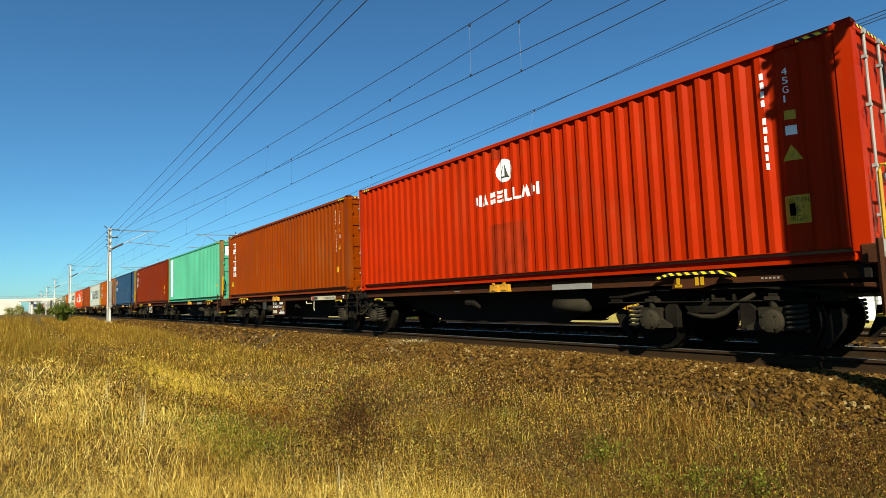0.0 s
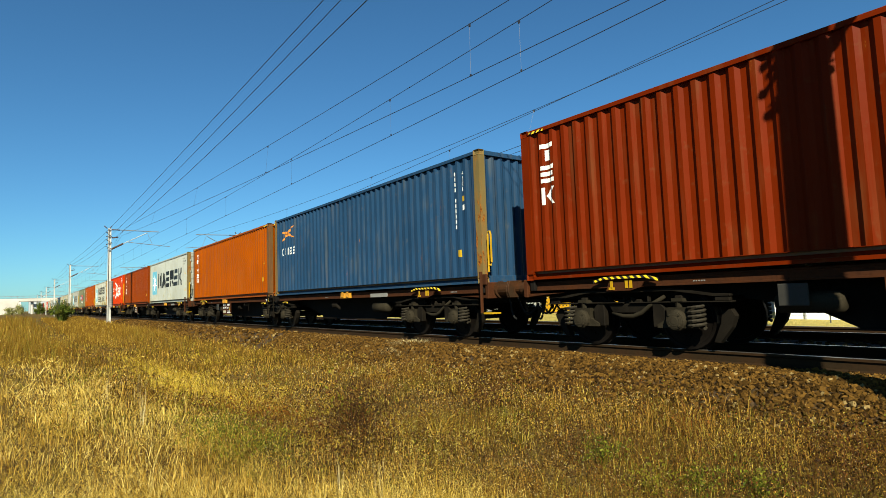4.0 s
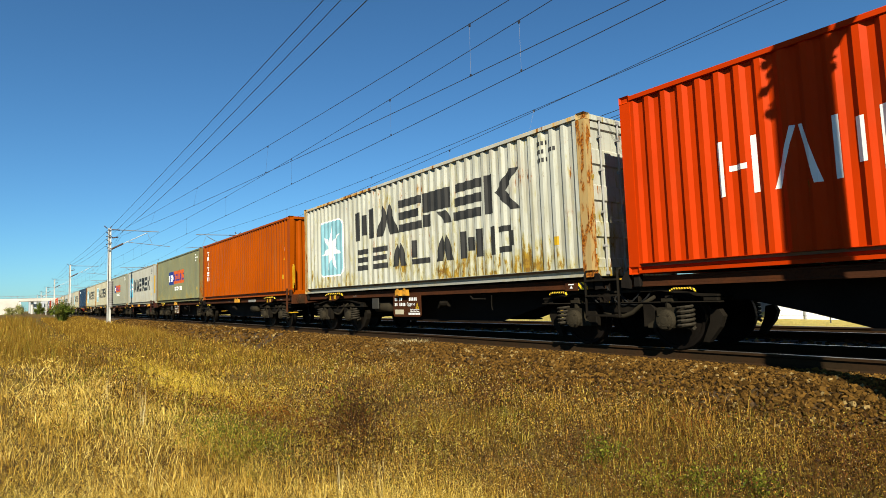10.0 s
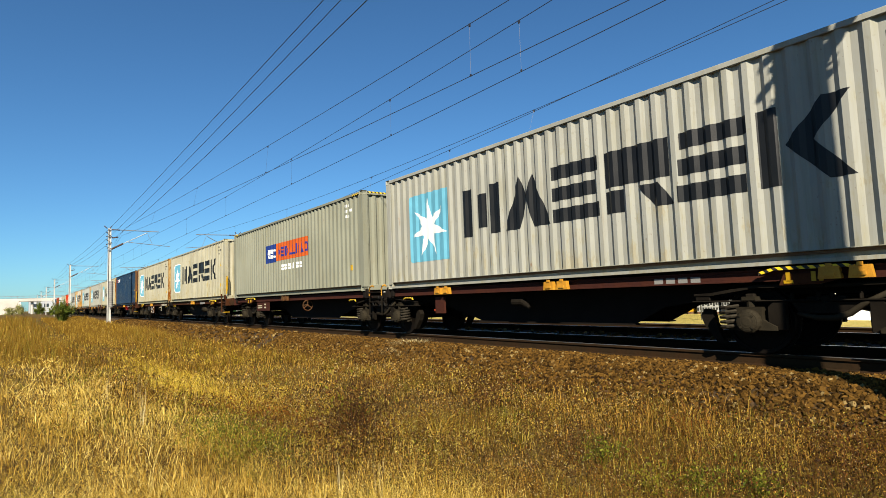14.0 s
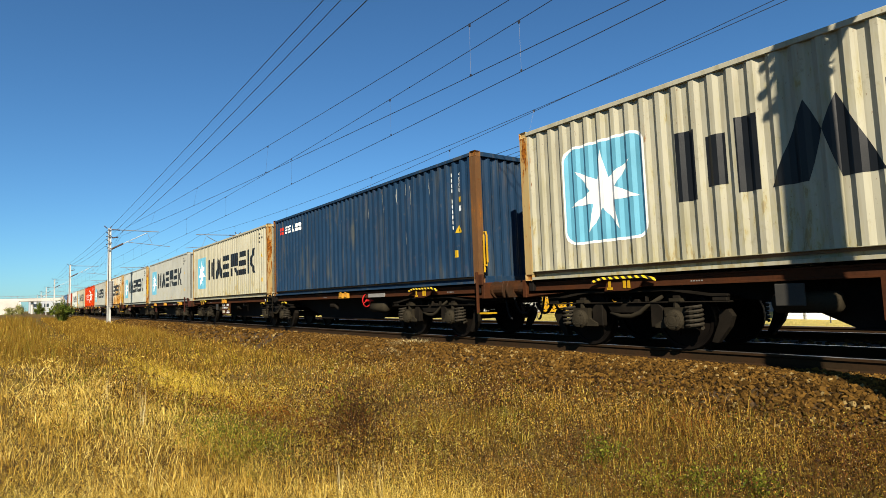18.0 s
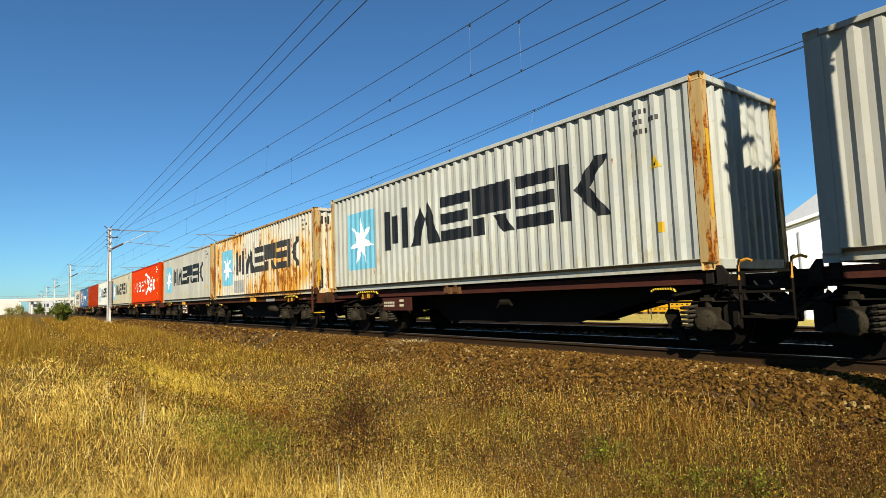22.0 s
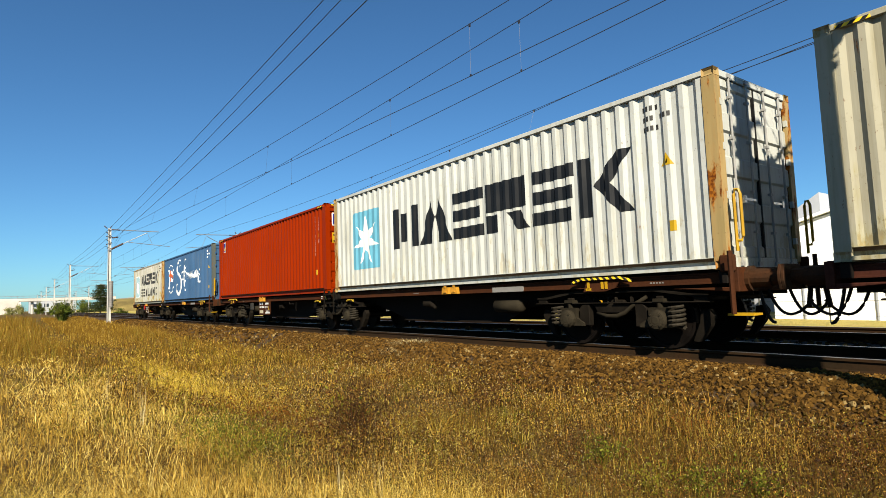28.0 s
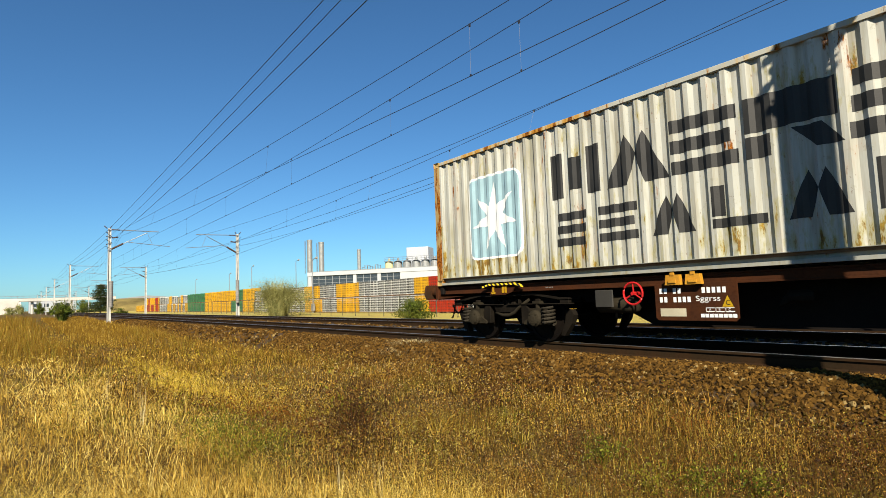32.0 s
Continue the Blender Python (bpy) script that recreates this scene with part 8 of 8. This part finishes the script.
def herbs():
    rg = np.random.default_rng(21)
    for x, y, stems, h, wide, leaves in ((-6.85, -5.5, 50, 0.85, 0.5, 800), (-6.45, -5.7, 50, 0.72, 0.55, 800), (-6.0, -5.85, 36, 0.5, 0.5, 500), (-5.4, -6.3, 18, 0.42, 0.5, 500), (-6.1, -3.75, 34, 0.5, 0.7, 900)):
        herb("dock_plant", "dark dead dock plant with shrivelled leaves", x, y, stems, h, wide, M_DOCKGAP, 0.017, leaves, rg, (0.05, 0.4), 0.008)
    # the later ones crowd the near right corner of the field to darken it
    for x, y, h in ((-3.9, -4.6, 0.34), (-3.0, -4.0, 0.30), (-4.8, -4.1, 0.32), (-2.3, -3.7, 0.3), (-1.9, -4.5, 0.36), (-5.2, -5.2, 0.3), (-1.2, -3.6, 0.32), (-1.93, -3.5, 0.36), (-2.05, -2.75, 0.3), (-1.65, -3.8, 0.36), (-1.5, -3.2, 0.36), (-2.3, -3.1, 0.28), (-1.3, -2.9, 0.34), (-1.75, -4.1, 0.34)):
        herb("withered_weed", "dark withered weed among brown stems", x, y, 14, h, 0.42, M_DOCKGAP, 0.011, 420, rg)
    herb("thistle", "leafy green thistle among dry weeds", -7.1, -5.5, 8, 0.75, 0.28, M_GREEN, 0.028, 70, rg)
    herb("grass_tuft", "bleached sprawling grass tuft", -5.62, -5.02, 44, 0.66, 0.12, M_STRAW, 0, 0, rg, (0.55, 1.5), 0.0065)
    for x, y, h in ((-11.6, -1.45, 0.26), (-11.2, -1.7, 0.26), (-11.0, -2.1, 0.3), (-16.0, -1.4, 0.18), (-11.9, -1.3, 0.2), (-30.0, -1.5, 0.3)):
        herb("grass_tuft", "pale dry tuft on the ballast shoulder", x, y, 80, h, 1.5, M_PALE, 0, 0, rg, (1.0, 1.9), 0.0085)
    for x, y, h in ((-8.2, -7.75, 0.62), (-8.05, -7.8, 0.5), (-9.9, -7.6, 0.6), (-10.6, -7.9, 0.6), (-4.0, -6.75, 0.4), (-4.4, -6.9, 0.4)):
        herb("dead_stalk", "bleached standing stalks above the grass", x, y, 6, h, 0.12, M_PALE, 0, 0, rg, (0.02, 0.2), 0.006)
    for x, y, wide in ((-5.9, -4.7, 0.6), (-5.2, -4.75, 0.6), (-5.4, -4.2, 0.5), (-4.6, -4.6, 0.6), (-7.4, -5.2, 0.5), (-5.0, -5.5, 0.5)):
        herb("olive_herb", "low pale olive herb among brown stems", x, y, 70, 0.32, wide, M_OLIVEBIT, 0.010, 420, rg)
    for x, y in ((-8.3, -6.3), (-7.7, -6.2), (-8.8, -6.5), (-3.4, -3.3)):
        herb("red_weed", "low reddish autumn weed", x, y, 40, 0.28, 0.5, M_RED, 0.012, 380, rg)
    for x, y, s in ((-7.1, -7.0, 0.5), (-6.6, -7.3, 0.5), (-6.3, -6.9, 0.4), (-7.5, -7.1, 0.4), (-6.0, -7.2, 0.3), (-2.8, -4.9, 0.3), (-2.6, -4.6, 0.25), (-3.6, -4.5, 0.25), (-2.2, -4.4, 0.2)):
        herb("green_herb", "low green herb in the dry grass", x, y, 60, 0.24, s, M_GREEN, 0.014, 480, rg)


def bush(name, label, x, y, z, h, r, mat, stems, leaves, leaf, rg, bend=(0.15, 0.6)):
    t = tagged(new(name), label, "bush")
    t.location = (x, y, z)
    a = rg.random(stems) * 2 * math.pi
    P = np.stack([np.cos(a) * r * 0.25 * rg.random(stems), np.sin(a) * r * 0.25 * rg.random(stems), np.zeros(stems)], -1)
    V, T = blade_arrays(P, h * (0.55 + 0.5 * rg.random(stems)), np.full(stems, leaf * 0.8), a, (bend[0] + (bend[1] - bend[0]) * rg.random(stems)) * r / h * 1.4, (1.0, 0.6))
    ob = tagged(new("twig_tangle", tri_mesh("twig_tangle", V, T, mat)), kind="stuff")
    ob.parent = t
    bm = bmesh.new()
    for k in range(7):
        q = 2 * math.pi * k / 7
        tube(bm, [(0.1 * math.cos(q), 0.1 * math.sin(q), -0.2), (0.25 * r * math.cos(q), 0.25 * r * math.sin(q), h * 0.35), (0.5 * r * math.cos(q), 0.5 * r * math.sin(q), h * 0.7)], [0.06, 0.04, 0.015], 6)
    part("limb_framework", bm, M_BARK, t)
    groups = []
    for k in range(max(6, leaves // 160)):
        q, d = rg.random() * 2 * math.pi, r * 0.8 * math.sqrt(rg.random())
        zz = h * (0.1 + 0.66 * rg.random() * (1 - 0.5 * (d / r) ** 2))
        groups.append(leafy(160, rg, (d * math.cos(q), d * math.sin(q), zz), (r * 0.36, r * 0.36, h * 0.17), leaf))
    V, T = joined(groups)
    V[:, 2] = np.abs(V[:, 2])
    ob = new("crown", tri_mesh("crown", V, T, mat))
    ob.parent = t
    return t


def conifer(x, y, z, h, r, rg):
    t = tagged(new("pine_tree"), "dark green pine tree far down the line", "tree")
    t.location = (x, y, z)
    bm = bmesh.new()
    tube(bm, [(0, 0, -0.2), (0, 0, h * 0.5), (0, 0, h * 0.97)], [0.22, 0.13, 0.03], 8)
    for k in range(22):
        zz = h * (0.12 + 0.8 * k / 22)
        q = 2.4 * k
        rr = r * (1 - zz / h) * 0.85
        tube(bm, [(0, 0, zz), (rr * math.cos(q), rr * math.sin(q), zz - 0.1)], [0.05, 0.015], 5)
    part("trunk", bm, M_BARK, t)
    groups = []
    # whorls of boughs, longer below, with gaps between them
    for tier in range(11):
        zz = h * (0.13 + 0.84 * tier / 10.5)
        reach = r * (1 - zz / h) ** 0.8 * (0.8 + 0.4 * rg.random())
        for bough in range(max(3, 9 - tier // 2)):
            q = rg.random() * 2 * math.pi
            for e in (0.3, 0.6, 0.9):
                d = reach * e * (0.85 + 0.3 * rg.random())
                groups.append(leafy(55, rg, (d * math.cos(q), d * math.sin(q), zz - 0.25 * e + 0.3 * (rg.random() - 0.5)), (r * 0.24, r * 0.24, h * 0.035), 0.15))
    V, T = joined(groups)
    ob = new("crown", tri_mesh("crown", V, T, M_PINE))
    ob.parent = t


def woods():
    rg = np.random.default_rng(31)
    bush("willow_bush", "large pale olive bush beside the far track", -57.2, 12.3, -0.6, 4.5, 3.6, M_OLIVE, 1800, 11000, 0.06, rg)
    bush("bush", "small dark bush with yellowing leaves by the track", -29.3, 10.4, -0.6, 1.75, 1.25, M_LEAF, 60, 5200, 0.05, rg)
    bush("bush", "leafy green bush beside the line", -76.0, -5.3, -0.3, 2.9, 1.7, M_LEAF, 120, 2600, 0.09, rg)
    bush("bush", "low green bush under the pine", -150.0, 9.6, -0.6, 1.6, 1.8, M_LEAF, 80, 1200, 0.12, rg)
    for x, y, h, r in ((-250, -9, 5.0, 2.2), (-245, -3.8, 5.5, 1.6), (-280, 12, 7.0, 3.0), (-262, -12, 4.0, 3.0), (-310, -25, 6.0, 3.5), (-320, 16, 6.5, 3.0)):
        bush("shrub", "leafy shrub far along the railway", x, y, -0.7, h, r, M_LEAF if y > -8 else M_OLIVE, 80, 900, 0.22, rg)
    conifer(-190.0, 9.4, -0.6, 8.8, 4.4, rg)


grass_layers()
field_all_round()
weed_leaves()
bank_weeds()
herbs()
woods()


sleepers()


# ---- motion ----
def along(t):
    """Where the train's datum stands at t seconds."""
    s = (t - 16) / 16
    return 171.681 + 180.899 * s - 1.707 * s * s


def motions():
    times = (0.0, 4.0, 8.0, 12.0, 16.0, 20.0, 24.0, 28.0, 32.0)
    for c, left in zip(BOXES, LEFT):
        walk(c, [(t, pose(along(t) + left + HALF, 0, ROAD_Z)) for t in times])
    for w, x in WAGONS:
        walk(w, [(t, pose(along(t) + x, 0, 0)) for t in times])
    # all wheelsets roll alike: the first of each place in the bogie is keyed, the others share its keys
    start = along(0.0)
    for k in (-1, 1):
        lead = WHEELS[k][0]
        rows = []
        for i in range(32 * FPS + 1):
            t = i / FPS
            turn = math.degrees((along(t) - start) / 0.46)
            rows.append((t, pose(0.9 * k, 0, 0.46, 0, turn, 0)))
        walk(lead, rows)
        keys = lead.animation_data
        for w in WHEELS[k][1:]:
            w.rotation_mode = "QUATERNION"
            w.animation_data_create()
            w.animation_data.action = keys.action
            w.animation_data.action_slot = keys.action_slot


motions()
